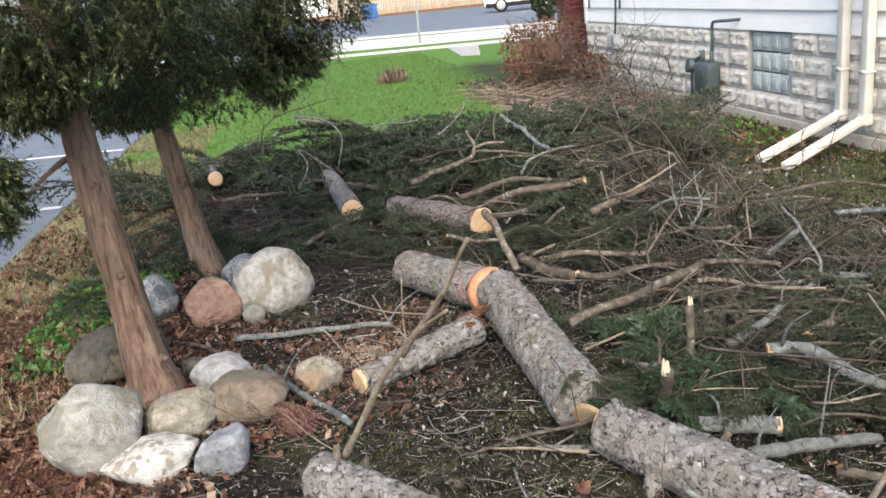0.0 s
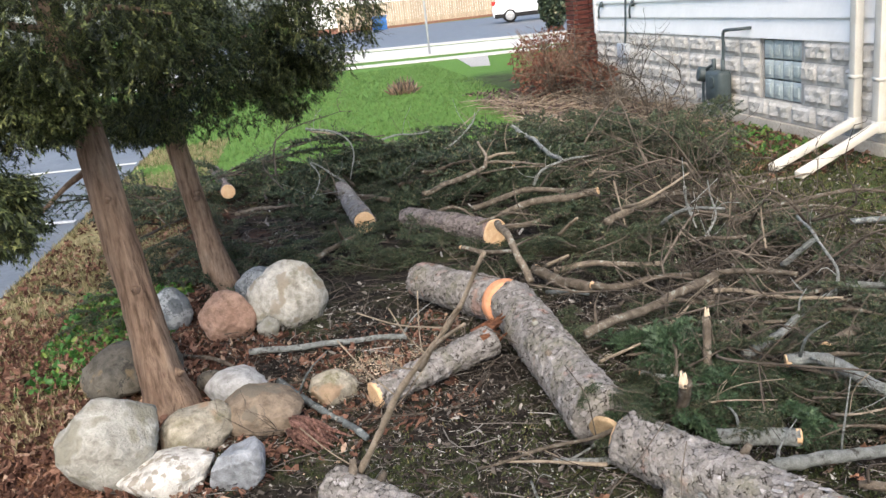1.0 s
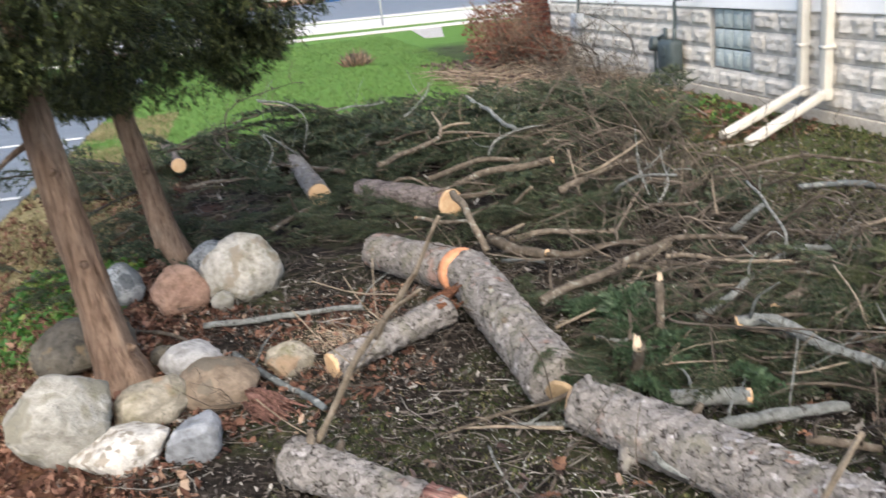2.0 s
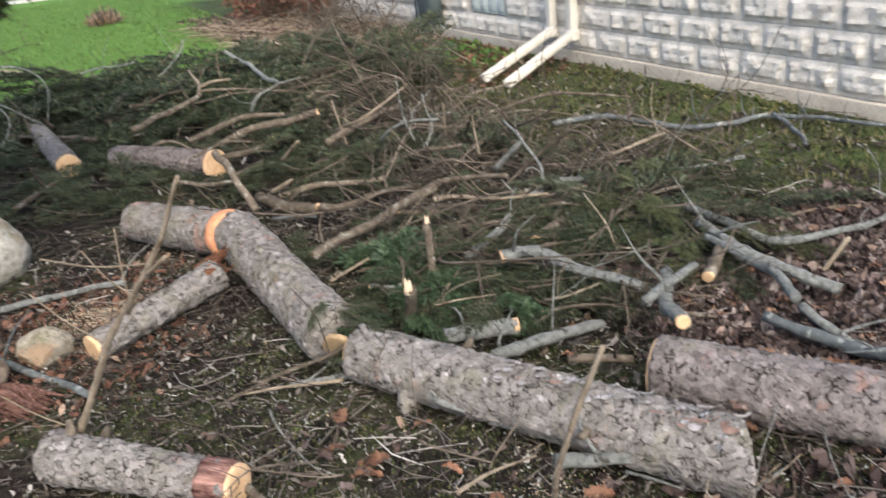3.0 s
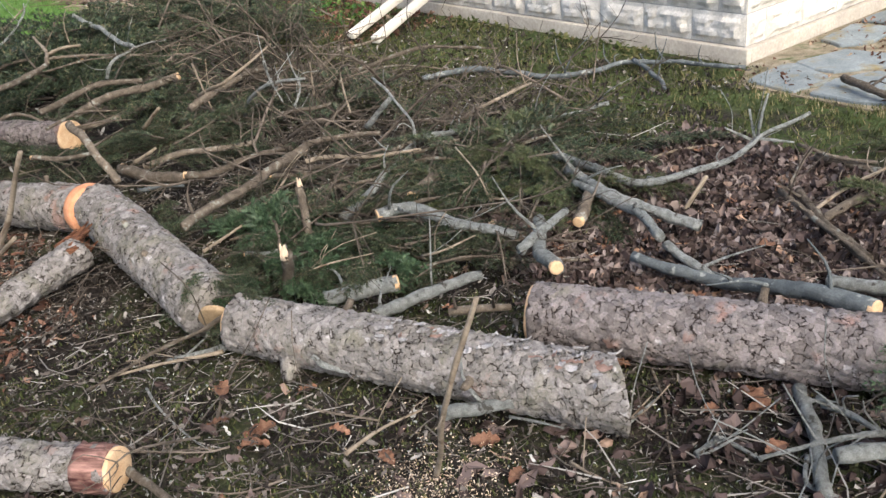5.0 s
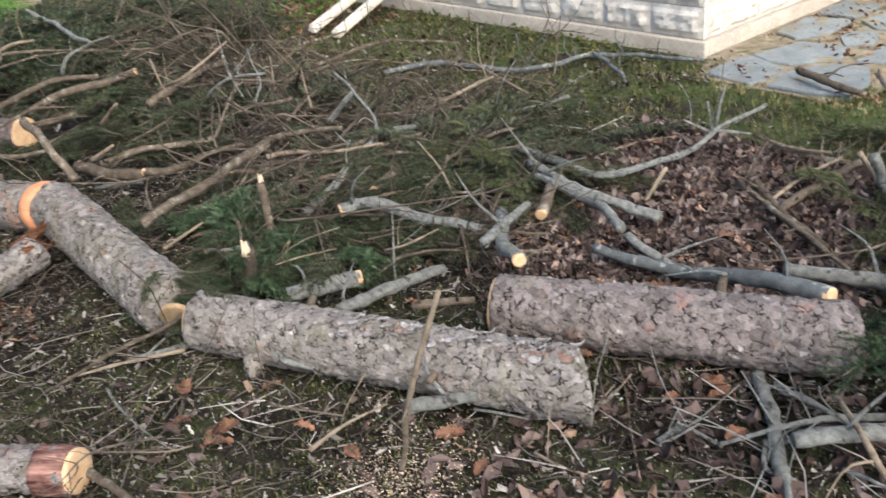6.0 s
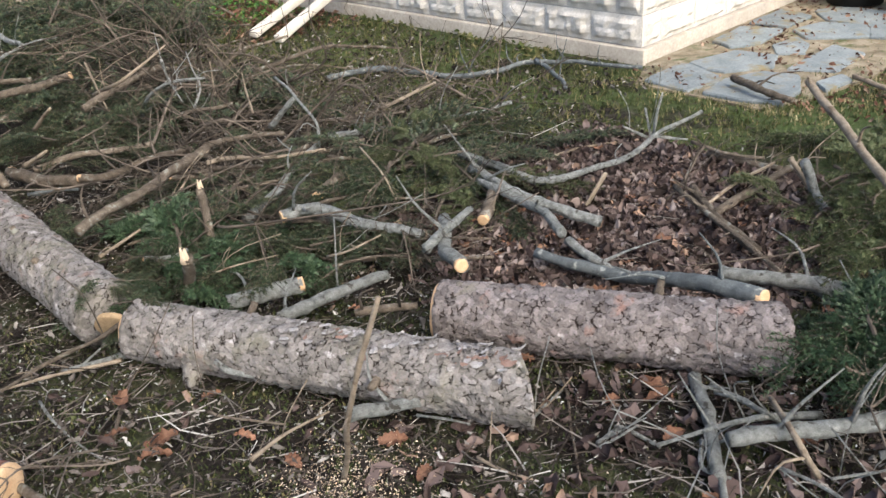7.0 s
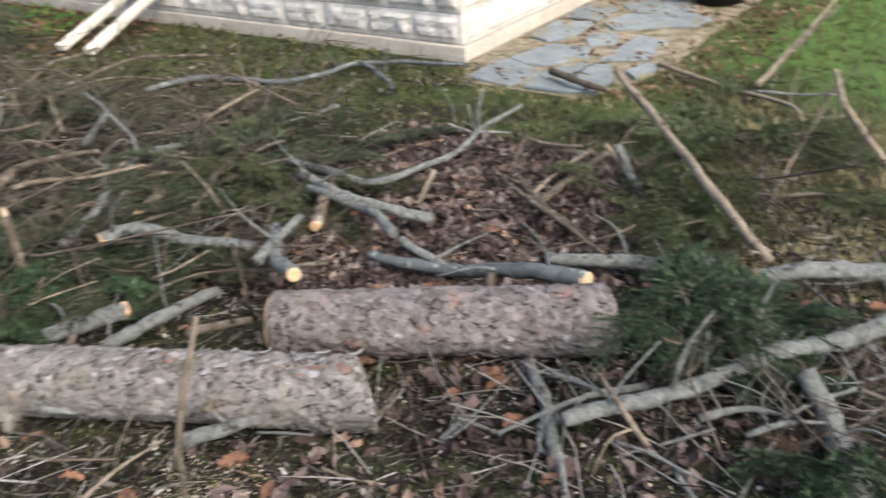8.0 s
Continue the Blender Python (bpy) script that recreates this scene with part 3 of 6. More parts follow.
for k in range(20):
    part("siding_board", siding_board("y", WY - 0.01, FAR_Y - 0.06, 0.9 + 0.2 * k), M["siding"], wall_west, smooth=False)
    part("siding_board", siding_board("x", WX - 0.01, END_X, 0.9 + 0.2 * k), M["siding"], wall_south, smooth=False)
part("corner_trim", boxed(WX - 0.035, WX + 0.06, FAR_Y - 0.06, FAR_Y + 0.02, 0.86, 5.0, bevel=0.006), M["siding"], wall_west)


def downspout(y, label, shoe):
    """A rectangular downspout on the wall with its kicked-out outlet on the ground."""
    t = thing("downspout", (WX - 0.08, y, 0.0), label, "downspout", "downspouts on the wall")
    bm = boxed(WX - 0.115, WX - 0.04, y - 0.042, y + 0.042, 0.2, 4.9, bevel=0.01)
    part("pipe", bm, M["metal_white"], t)
    bm = bmesh.new()
    (x0, y0, z0), (x1, y1, z1) = (WX - 0.08, y, 0.26), shoe
    d = Vector((x1 - x0, y1 - y0, z1 - z0))
    ln = d.length
    m = Matrix.Translation((x0, y0, z0)) @ d.to_track_quat("X", "Z").to_matrix().to_4x4()
    box(bm, -0.03, ln, -0.036, 0.036, -0.03, 0.03, bevel=0.009)
    bm.transform(m)
    part("outlet", bm, M["metal_white"], t)
    for z in (0.62, 1.7, 3.0):
        part("strap", boxed(WX - 0.12, WX - 0.0, y - 0.047, y + 0.047, z, z + 0.03), M["metal_white"], t)
    part("elbow", boxed(WX - 0.122, WX - 0.034, y - 0.048, y + 0.048, 0.2, 0.3, bevel=0.018), M["metal_white"], t)


downspout(6.48, "cream rectangular downspout with an outlet on the grass", (3.8, 6.16, 0.05))
downspout(6.17, "cream rectangular downspout with a shorter outlet on the grass", (3.82, 5.82, 0.05))

gm = thing("gas_meter", (4.66, 8.75, 0.2), "dark grey-green gas meter on a pipe by the wall", "gas meter")
b_ = boxed(4.6, 4.76, 8.56, 8.9, 0.22, 0.56, bevel=0.05)
part("meter_body", b_, M["meter"], gm)
part("meter_dial", disc((4.597, 8.73, 0.44), (-1, 0, 0), 0.07), M["meter"], gm)
part("regulator", disc((4.66, 9.06, 0.5), (-1, 0.2, 0.2), 0.085, 0.03), M["meter"], gm)
for y0 in (8.62, 8.82):
    bm = bmesh.new()
    tube(bm, lerp(Vector((4.68, y0, 0.5)), Vector((4.68, y0, 0.68)), 2), [0.022] * 3, 10)
    part("union", bm, M["meter"], gm)
bm = bmesh.new()
tube(bm, spline([(4.68, 8.62, 0.66), (4.68, 8.6, 0.8), (4.68, 8.6, 0.96), (4.68, 8.5, 0.99), (4.68, 8.3, 1.0), (4.86, 8.26, 1.0)], 20), [0.017] * 21, 8)
part("pipe", bm, M["meter"], gm)
bm = bmesh.new()
tube(bm, spline([(4.68, 8.82, 0.62), (4.68, 9.0, 0.55), (4.68, 9.08, 0.4), (4.68, 9.08, -0.03)], 14), [0.017] * 15, 8)
part("pipe", bm, M["meter"], gm)
eb = thing("junction_box", (4.75, 11.65, 0.55), "small pale junction box with a conduit on the wall", "junction box")
part("box_body", boxed(4.72, 4.84, 11.5, 11.8, 0.55, 0.75, bevel=0.015), M["meter_face"], eb)
bm = bmesh.new()
tube(bm, spline([(4.77, 11.6, 0.7), (4.77, 11.55, 1.0), (4.78, 11.5, 1.6)], 8), [0.016] * 9, 8)
part("conduit", bm, M["meter"], eb)
for y0 in (11.3, 12.5):
    h = thing("wall_bracket", (4.78, y0, 1.2), "dark metal bracket hanging on the siding", "bracket")
    part("plate", boxed(4.775, 4.8, y0 - 0.03, y0 + 0.03, 1.25, 1.33), M["meter"], h)
    bm = bmesh.new()
    tube(bm, spline([(4.77, y0, 1.3), (4.74, y0, 1.22), (4.75, y0 + 0.03, 1.1)], 6), [0.014] * 7, 6)
    part("hook", bm, M["meter"], h)

# porch column of red brick
pc = thing("brick_column", (5.15, 14.2, 0), "red brick porch column beyond the house corner", "column")
part("column_core", boxed(4.9, 5.3, 14.0, 14.4, 0, 2.6), M["mortar"], pc, smooth=False)
bm = boxed(-0.1, 0.1, -0.0475, 0.0475, -0.03, 0.03, bevel=0.006)
me_ = bpy.data.meshes.new("brick")
bm.to_mesh(me_)
bm.free()
me_.materials.append(M["brick"])
for k in range(34):
    for i in range(2):
        off = 0.05 if k % 2 else -0.05
        for (x, y, turn) in ((5.0 + 0.21 * i, 13.995, 0), (4.895, 14.1 + 0.21 * i, 90)):
            o = new("brick", me_)
            o.parent = pc
            o.matrix_basis = pose(x - 5.15, y - 14.2, 0.04 + k * 0.075, 0, 0, turn)

# ---- logs ----
def log(a, b, r0, r1, label, group="felled trunk sections", bark="bark", ends=("cut", "cut"), sides=92, knots=3, sag=0.0, name="log", slant=None):
    """A sawn trunk section from a to b: barked body, sawn faces and knots."""
    a, b = Vector(a), Vector(b)
    t = thing(name, (a.x, a.y, 0), label, "log", group)
    n = max(12, int((b - a).length / (0.01 if bark != "bark_far" else 0.016)))
    pts = [a.lerp(b, i / n) + Vector((0, 0, sag * math.sin(math.pi * i / n))) for i in range(n + 1)]
    rad = [r0 + (r1 - r0) * i / n for i in range(n + 1)]
    bm = bmesh.new()
    d = (b - a).normalized()
    up = d.orthogonal().normalized()
    side = d.cross(up)
    face = Vector(slant) if slant else d
    rings = []
    for i, p in enumerate(pts):
        ring = []
        for k in range(sides):
            an = 2 * math.pi * k / sides
            w = math.cos(an) * up + math.sin(an) * side
            q = p + w * rad[i]
            lump = 0.07 * noise.noise(q * 4.5) + 0.05 * noise.noise(q * 13)
            qq = q * 27 + Vector((noise.noise(q * 20), noise.noise(q * 20 + Vector((7, 0, 0))), 0)) * 0.6
            cell, spots = noise.voronoi(qq)
            plate = min(1.0, max(0.0, (cell[1] - cell[0]) * 3.2))
            lift = (qq - spots[0]).dot(d + side * 0.4) * 0.5
            off = w * (rad[i] * (1 + lump) + 0.008 * (plate - 1) + 0.005 * plate * lift + 0.004 * noise.noise(q * 42))
            ring.append(bm.verts.new(p + off - d * (off.dot(face) / d.dot(face)) * (i / n) ** 6))
        rings.append(ring)
    for u, v in zip(rings, rings[1:]):
        for k in range(sides):
            bm.faces.new((u[k], u[(k + 1) % sides], v[(k + 1) % sides], v[k]))
    bm.faces.new(rings[0][::-1])
    bm.faces.new(rings[-1])
    part("bark", bm, M[bark], t)
    if ends[0]:
        part("sawn_face", disc(a + (a - b).normalized() * 0.006, a - b, r0 * (1.0 if bark == "bark_far" or r0 < 0.07 else 0.9), 0.004, 28), M[ends[0]], t, "freshly sawn pale wood")
    if ends[1]:
        part("sawn_face", disc(b, face, r1 * 0.86, 0.002, 28), M[ends[1]], t, "freshly sawn pale wood")
    rr = random.Random(int(a.x * 100 + a.y * 37))
    for _ in range(knots):
        f, an = rr.uniform(0.1, 0.9), rr.uniform(0, 6.28)
        p, r = a.lerp(b, f), r0 + (r1 - r0) * f
        w = math.cos(an) * up + math.sin(an) * side
        if w.z < -0.3:
            continue
        bm = bmesh.new()
        tube(bm, lerp(p + w * r * 0.8, p + w * (r + rr.uniform(0.01, 0.05)) + d * 0.01, 3), [0.018, 0.016, 0.013, 0.011], 8, 0.15, 40)
        part("knot", bm, M["branch"], t, "broken branch stub")
    return t


thick = log((1.13, 2.53, 0.115), (1.72, 1.35, 0.115), 0.105, 0.108, "thick spruce log with scaly grey bark and pink scars", knots=4, slant=(0.82, -0.57, 0))
log((1.85, 1.83, 0.115), (2.37, 0.93, 0.118), 0.107, 0.113, "thick spruce log with reddish grey bark in leaf litter", knots=3, slant=(0.7, -0.71, 0), bark="bark_red")
main = log((1.09, 2.69, 0.125), (1.07, 3.9, 0.16), 0.115, 0.12, "long spruce trunk section with an orange sawn joint", ends=(None, None))
part("sawn_face", disc((1.080, 2.615, 0.115), (-0.66, -0.66, -0.35), 0.066, 0.004, 24), M["sawn_dull"], main, "pale sawn wedge")
log((1.05, 3.94, 0.15), (0.71, 4.6, 0.12), 0.118, 0.105, "grey spruce trunk section beside an orange saw kerf", ends=(None, "cut"))
log((1.31, 5.27, 0.13), (0.84, 6.16, 0.1), 0.1, 0.085, "dark-barked spruce log with a pale sawn end", bark="bark_far")
log((0.52, 6.16, 0.12), (0.39, 8.15, 0.1), 0.09, 0.065, "brown scaly spruce log lying among green boughs")
log((-0.58, 7.74, 0.2), (-0.84, 9.36, 0.15), 0.065, 0.05, "thin log with a pale sawn end among boughs", bark="bark_far")
lf = log((0.56, 2.13, 0.085), (0.11, 2.62, 0.09), 0.064, 0.085, "mossy grey log with a peeled red end", ends=("cut", "cut"))
ls = log((0.32, 3.31, 0.08), (0.88, 3.54, 0.135), 0.06, 0.072, "spruce log with a splintered red break", ends=("cut", None))
bm = bmesh.new()
tube(bm, lerp(Vector((1.052, 3.885, 0.157)), Vector((1.038, 3.955, 0.155)), 4), [0.117, 0.1215, 0.1225, 0.1215, 0.117], 40, 0.03, 14)
part("ring_cut", bm, M["cut_orange"], main, "orange saw kerf")
# torn, curling bark and a broken stub on the thick log
for k in range(80):
    f = R.uniform(0.45, 0.98)
    ax = Vector((1.13, 2.53, 0.115)).lerp(Vector((1.72, 1.35, 0.115)), f)
    along, out = Vector((0.447, -0.894, 0)), Vector((-0.894, -0.447, 0))
    an = R.gauss(1.35, 0.3)
    n_ = out * math.cos(an) + Vector((0, 0, 1)) * math.sin(an)
    tn = along.cross(n_)
    p, ln, wd = ax + n_ * 0.107, R.uniform(0.006, 0.022), R.uniform(0.005, 0.014)
    bm = bmesh.new()
    rows = []
    for i in range(4):
        g = i / 3 - 0.5
        lift = 0.012 * (g + 0.5) ** 2 * R.uniform(0.3, 1.6)
        rows.append([bm.verts.new(p + along * g * 2 * ln + tn * sg * wd * (1 - abs(g)) * R.uniform(0.7, 1.3) + n_ * (lift + dz)) for sg, dz in ((-1, 0.001), (0, 0.004), (1, 0.001), (0, -0.004))])
    for u, v in zip(rows, rows[1:]):
        for q in range(4):
            bm.faces.new((u[q], u[(q + 1) % 4], v[(q + 1) % 4], v[q]))
    bm.faces.new(rows[0][::-1])
    bm.faces.new(rows[-1])
    part("bark_flake", bm, M[("flake_bark", "bark", "bark", "flake_bark", "bark", "scar")[k % 6]], thick, smooth=False)
bm = bmesh.new()
tube(bm, spline([(1.21, 2.28, 0.09), (1.16, 2.25, 0.045), (1.14, 2.24, 0.01)], 5), [0.04, 0.038, 0.033, 0.028, 0.024, 0.02], 14, 0.4, 30)
part("stub", bm, M["bark"], thick, "broken limb stub under the log")
# peeled collar on the small near log
d_ = Vector((0.56 - 0.11, 2.13 - 2.62, -0.005)).normalized()
bm = bmesh.new()
p_ = Vector((0.56, 2.13, 0.085))
tube(bm, lerp(p_ - d_ * 0.1, p_ - d_ * 0.002, 6), [0.07, 0.071, 0.07, 0.069, 0.068, 0.067, 0.066], 30, 0.12, 45)
part("peeled_collar", bm, M["collar"], lf, "dark red inner bark")
# splintered end
for k in range(30):
    bm = bmesh.new()
    a_ = Vector((0.82, 3.525, 0.13)) + Vector((R.uniform(-0.02, 0.02), R.uniform(-0.05, 0.05), R.uniform(-0.05, 0.05)))
    e_ = a_ + Vector((0.11, 0.045, 0.035)) * R.uniform(0.5, 1.4) + Vector((0, R.uniform(-0.01, 0.01), R.uniform(-0.01, 0.02)))
    tube(bm, lerp(a_, e_, 2), [0.02, 0.013, 0.003], 5, 0.3, 40)
    part("splinter", bm, M["splinter"], ls, "torn orange-red wood")
# ---- branches ----

BRANCH_LABELS = {"branch": "brown cut spruce branch lying on the brush pile", "branch_grey": "grey lichened branch lying in the litter", "branch_pale": "pale tan branch with peeling bark", "branch_dark": "dark smooth branch lying on the ground"}


def branch(pts, r0, r1, kind, cut=False, twigs=None, label=""):
    """A felled branch: a tapered bowed stem, side twigs and, where it shows, a pale sawn end."""
    rr = random.Random(int(pts[0][0] * 1000) + int(pts[-1][1] * 317))
    pts = [Vector(p) for p in pts]
    length = sum((b - a).length for a, b in zip(pts, pts[1:]))
    t = thing("branch", (pts[0].x, pts[0].y, max(0.0, pts[0].z - r0)), label or BRANCH_LABELS[kind], "branch", "cut branches")
    n = max(8, int(length / 0.03))
    line = spline(pts, n)
    for i, p in enumerate(line):
        p += Vector((noise.noise(p * 4 + Vector((9, 0, 0))), noise.noise(p * 4), noise.noise(p * 4 - Vector((5, 0, 0))))) * ((0.006 if kind == "branch_pale" else 0.018) + 0.3 * r0)
    bm = bmesh.new()
    tube(bm, line, [r0 + (r1 - r0) * i / n for i in range(n + 1)], 10, 0.34, 26)
    part("stem", bm, M[kind], t)
    if cut:
        part("sawn_face", disc(line[0], line[0] - line[1], r0 * 0.95, 0.004, 14), M["cut"], t, "pale sawn end")
    for _ in range(int(length * 4) if twigs is None else twigs):
        k = rr.randint(1, n - 1)
        d = (line[k] - line[k - 1]).normalized()
        w = Vector((rr.uniform(-1, 1), rr.uniform(-1, 1), rr.uniform(0.0, 1.0))).normalized()
        w = (w - d * w.dot(d) * 0.6).normalized()
        ln = rr.uniform(0.06, 0.32)
        p0 = line[k]
        bm = bmesh.new()
        tube(bm, spline([p0, p0 + w * ln * 0.5 + Vector((0, 0, rr.uniform(-0.02, 0.03))), p0 + w * ln + d * 0.05], 5), lerp(min(0.008, r1 * 0.5), 0.002, 5), 5, 0.1, 40)
        part("side_twig", bm, M["twig" if kind == "branch" else kind], t)
    return t



def peg(pts, r0, r1):
    """A snapped stub standing in the litter, with a pale splintered tip."""
    t = branch(pts, r0, r1, "branch", False, 0, "snapped branch stub standing up with a pale broken tip")
    top = Vector(pts[0])
    for k in range(6):
        bm = bmesh.new()
        p = top + Vector((math.cos(k), math.sin(k), 0)) * r0 * 0.5
        tube(bm, lerp(p - Vector((0, 0, 0.02)), p + Vector((0, 0, 0.015 + 0.012 * (k % 3))), 2), [r0 * 0.45, r0 * 0.4, r0 * 0.1], 5)
        part("splinter", bm, M["chip"], t, "pale splintered wood")

branch([(1.35, 4.47, 0.12), (1.42, 4.21, 0.12), (1.52, 4.01, 0.12)], 0.034, 0.028, "branch", cut=True)
branch([(1.25, 3.28, 0.2), (1.62, 3.46, 0.2), (2.05, 3.71, 0.2)], 0.02, 0.024, "branch")
branch([(-0.08, 9.09, 0.3), (0.5, 9.85, 0.3), (1.01, 9.08, 0.3)], 0.015, 0.008, "branch")
branch([(0.78, 6.69, 0.15), (0.48, 7.03, 0.15), (0.11, 7.68, 0.15)], 0.02, 0.012, "branch")
branch([(1.24, 4.82, 0.32), (1.23, 4.43, 0.3), (1.25, 4.21, 0.15)], 0.022, 0.02, "branch")
branch([(2.14, 2.92, 0.12), (2.22, 2.95, 0.12), (2.33, 3.0, 0.12)], 0.03, 0.025, "branch", cut=True)
branch([(1.84, 2.75, 0.17), (1.99, 2.68, 0.17), (2.04, 2.42, 0.17), (2.12, 2.21, 0.17)], 0.028, 0.018, "branch_grey", cut=True)
branch([(2.02, 2.73, 0.1), (2.13, 2.53, 0.1), (2.2, 2.27, 0.1)], 0.03, 0.025, "branch")
branch([(1.69, 2.37, 0.1), (1.57, 2.41, 0.1), (1.42, 2.47, 0.1)], 0.03, 0.028, "branch_grey", cut=True)
branch([(1.51, 2.28, 0.08), (1.74, 2.24, 0.08), (1.92, 2.19, 0.08)], 0.024, 0.018, "branch_grey")
branch([(1.98, 1.88, 0.2), (2.12, 2.08, 0.17), (2.28, 2.27, 0.15)], 0.026, 0.024, "branch_grey", cut=True)
branch([(2.03, 2.08, 0.2), (2.34, 2.18, 0.2)], 0.018, 0.015, "branch_grey")
branch([(2.43, 2.2, 0.12), (2.53, 2.25, 0.12), (2.65, 2.32, 0.12)], 0.025, 0.024, "branch", cut=True)
branch([(2.43, 1.05, 0.2), (2.44, 1.33, 0.15), (2.42, 1.58, 0.1), (2.35, 1.87, 0.1)], 0.03, 0.018, "branch_dark", cut=True)
peg([(1.67, 3.02, 0.3), (1.655, 3.0, 0.17), (1.63, 2.97, 0.0)], 0.015, 0.02)
peg([(1.36, 2.58, 0.27), (1.39, 2.68, 0.12), (1.4, 2.74, 0.0)], 0.02, 0.026)
branch([(3.4, 4.58, 0.05), (3.71, 4.41, 0.05), (3.85, 3.97, 0.05), (4.03, 3.72, 0.05), (4.37, 3.62, 0.05), (4.52, 3.29, 0.05), (4.6, 2.98, 0.05)], 0.02, 0.012, "branch_dark")
branch([(4.31, 3.57, 0.08), (4.12, 3.24, 0.08), (3.95, 3.04, 0.08)], 0.015, 0.01, "branch_dark")
branch([(3.9, 1.64, 0.37), (3.79, 1.53, 0.35), (3.26, 1.01, 0.25), (2.94, 0.63, 0.12)], 0.016, 0.018, "branch_pale", False, 3)
branch([(3.83, 0.69, 0.5), (3.74, 0.62, 0.4), (3.72, 0.44, 0.2), (3.7, 0.28, 0.04)], 0.012, 0.016, "branch_pale", True, 3)
branch([(1.89, 0.82, 0.12), (2.16, 0.63, 0.12), (2.48, 0.43, 0.12), (2.71, 0.23, 0.12), (2.94, 0.07, 0.12)], 0.02, 0.03, "branch_grey")
branch([(2.36, 0.37, 0.15), (2.29, 0.26, 0.06), (2.1, 0.15, 0.06)], 0.03, 0.034, "branch_grey")
branch([(2.81, 0.81, 0.12), (2.67, 0.63, 0.12), (2.51, 0.45, 0.12)], 0.03, 0.02, "branch_grey")
branch([(2.83, 0.86, 0.08), (2.77, 1.09, 0.08), (2.69, 1.32, 0.08)], 0.03, 0.022, "branch_grey")
branch([(2.85, 0.63, 0.1), (2.98, 0.48, 0.1), (3.14, 0.22, 0.1)], 0.028, 0.03, "branch_grey", cut=True)
branch([(2.15, 1.07, 0.05), (1.99, 0.94, 0.05), (1.83, 0.8, 0.05)], 0.02, 0.018, "branch_grey")
branch([(2.11, 0.83, 0.12), (1.96, 0.69, 0.16), (1.99, 0.64, 0.05)], 0.007, 0.009, "branch_pale", True, 1)
branch([(3.39, 1.39, 0.22), (3.46, 1.37, 0.1), (3.39, 1.28, 0.05)], 0.02, 0.018, "branch_grey")
branch([(3.62, 1.54, 0.08), (3.32, 1.55, 0.08), (3.05, 1.55, 0.08)], 0.014, 0.018, "branch")
branch([(3.23, 1.78, 0.08), (3.04, 1.54, 0.08), (2.88, 1.29, 0.08)], 0.016, 0.02, "branch")
branch([(3.64, 1.94, 0.05), (3.67, 1.77, 0.05), (3.66, 1.6, 0.05)], 0.02, 0.015, "branch")
branch([(4.94, 1.28, 0.05), (5.18, 1.17, 0.2), (5.35, 1.02, 0.4)], 0.014, 0.008, "branch")
branch([(1.56, 1.85, 0.02), (1.58, 1.83, 0.1)], 0.01, 0.01, "branch")
branch([(0.16, 2.69, 0.02), (0.33, 2.45, 0.44), (0.42, 2.3, 0.64), (0.52, 2.15, 0.82), (0.59, 2.0, 1.03)], 0.013, 0.005, "branch_pale", True, 6, "brown branch leaning up out of the soil")
branch([(0.42, 2.3, 0.62), (0.46, 2.15, 0.75), (0.52, 2.0, 0.86)], 0.008, 0.004, "branch_pale", False, 3, "thin brown fork of a leaning branch")
branch([(3.16, 1.82, 0.1), (2.94, 1.44, 0.1), (2.8, 1.16, 0.08)], 0.013, 0.0078, "branch", False, 3)
branch([(3.03, 1.62, 0.08), (3.31, 1.62, 0.1), (3.54, 1.58, 0.12)], 0.009, 0.0054, "branch_pale", False, 3)
branch([(3.48, 1.88, 0.14), (3.26, 1.83, 0.1), (3.1, 1.82, 0.06)], 0.009, 0.0054, "branch", False, 3)
branch([(3.45, 1.47, 0.2), (3.49, 1.38, 0.05)], 0.011, 0.0066, "branch_pale", False, 3)
branch([(2.12, 0.99, 0.06), (2.12, 0.9, 0.07), (2.1, 0.77, 0.06)], 0.01, 0.006, "branch_grey", False, 3)
branch([(1.92, 0.91, 0.05), (1.85, 0.86, 0.04), (1.86, 0.79, 0.04)], 0.007, 0.0042, "branch_grey", False, 3)
branch([(1.76, 1.13, 0.03), (1.85, 1.12, 0.03), (1.85, 0.99, 0.03)], 0.008, 0.0048, "branch_grey", False, 3)
branch([(1.23, 1.56, 0.0), (1.16, 1.35, 0.41), (1.2, 1.25, 0.7)], 0.008, 0.006, "branch_pale", False, 1, "thin pale stick leaning on a log")

branch([(0.97, 6.02, 0.3), (1.31, 6.29, 0.32), (1.53, 6.42, 0.35)], 0.021, 0.017, "branch", False, 2)
branch([(1.53, 6.42, 0.35), (1.59, 6.67, 0.38), (1.61, 7, 0.45)], 0.016, 0.009, "branch_pale", False, 1)
branch([(1.58, 6.66, 0.36), (1.68, 6.6, 0.4), (1.81, 6.56, 0.4)], 0.014, 0.009, "branch_pale", False, 1)
branch([(1.07, 6.81, 0.3), (1.37, 6.94, 0.3), (1.59, 7.08, 0.3)], 0.016, 0.010, "branch", False, 1)
branch([(1.25, 5.59, 0.25), (1.47, 5.66, 0.28), (1.66, 5.68, 0.3), (1.87, 5.54, 0.3)], 0.021, 0.017, "branch", False, 1)
branch([(2.01, 5.22, 0.32), (1.78, 5.37, 0.28), (1.56, 5.41, 0.24), (1.4, 5.47, 0.2)], 0.025, 0.022, "branch", True, 2)
branch([(1.35, 5.2, 0.18), (1.52, 5.14, 0.2), (1.8, 5.2, 0.22)], 0.018, 0.013, "branch", False, 2)
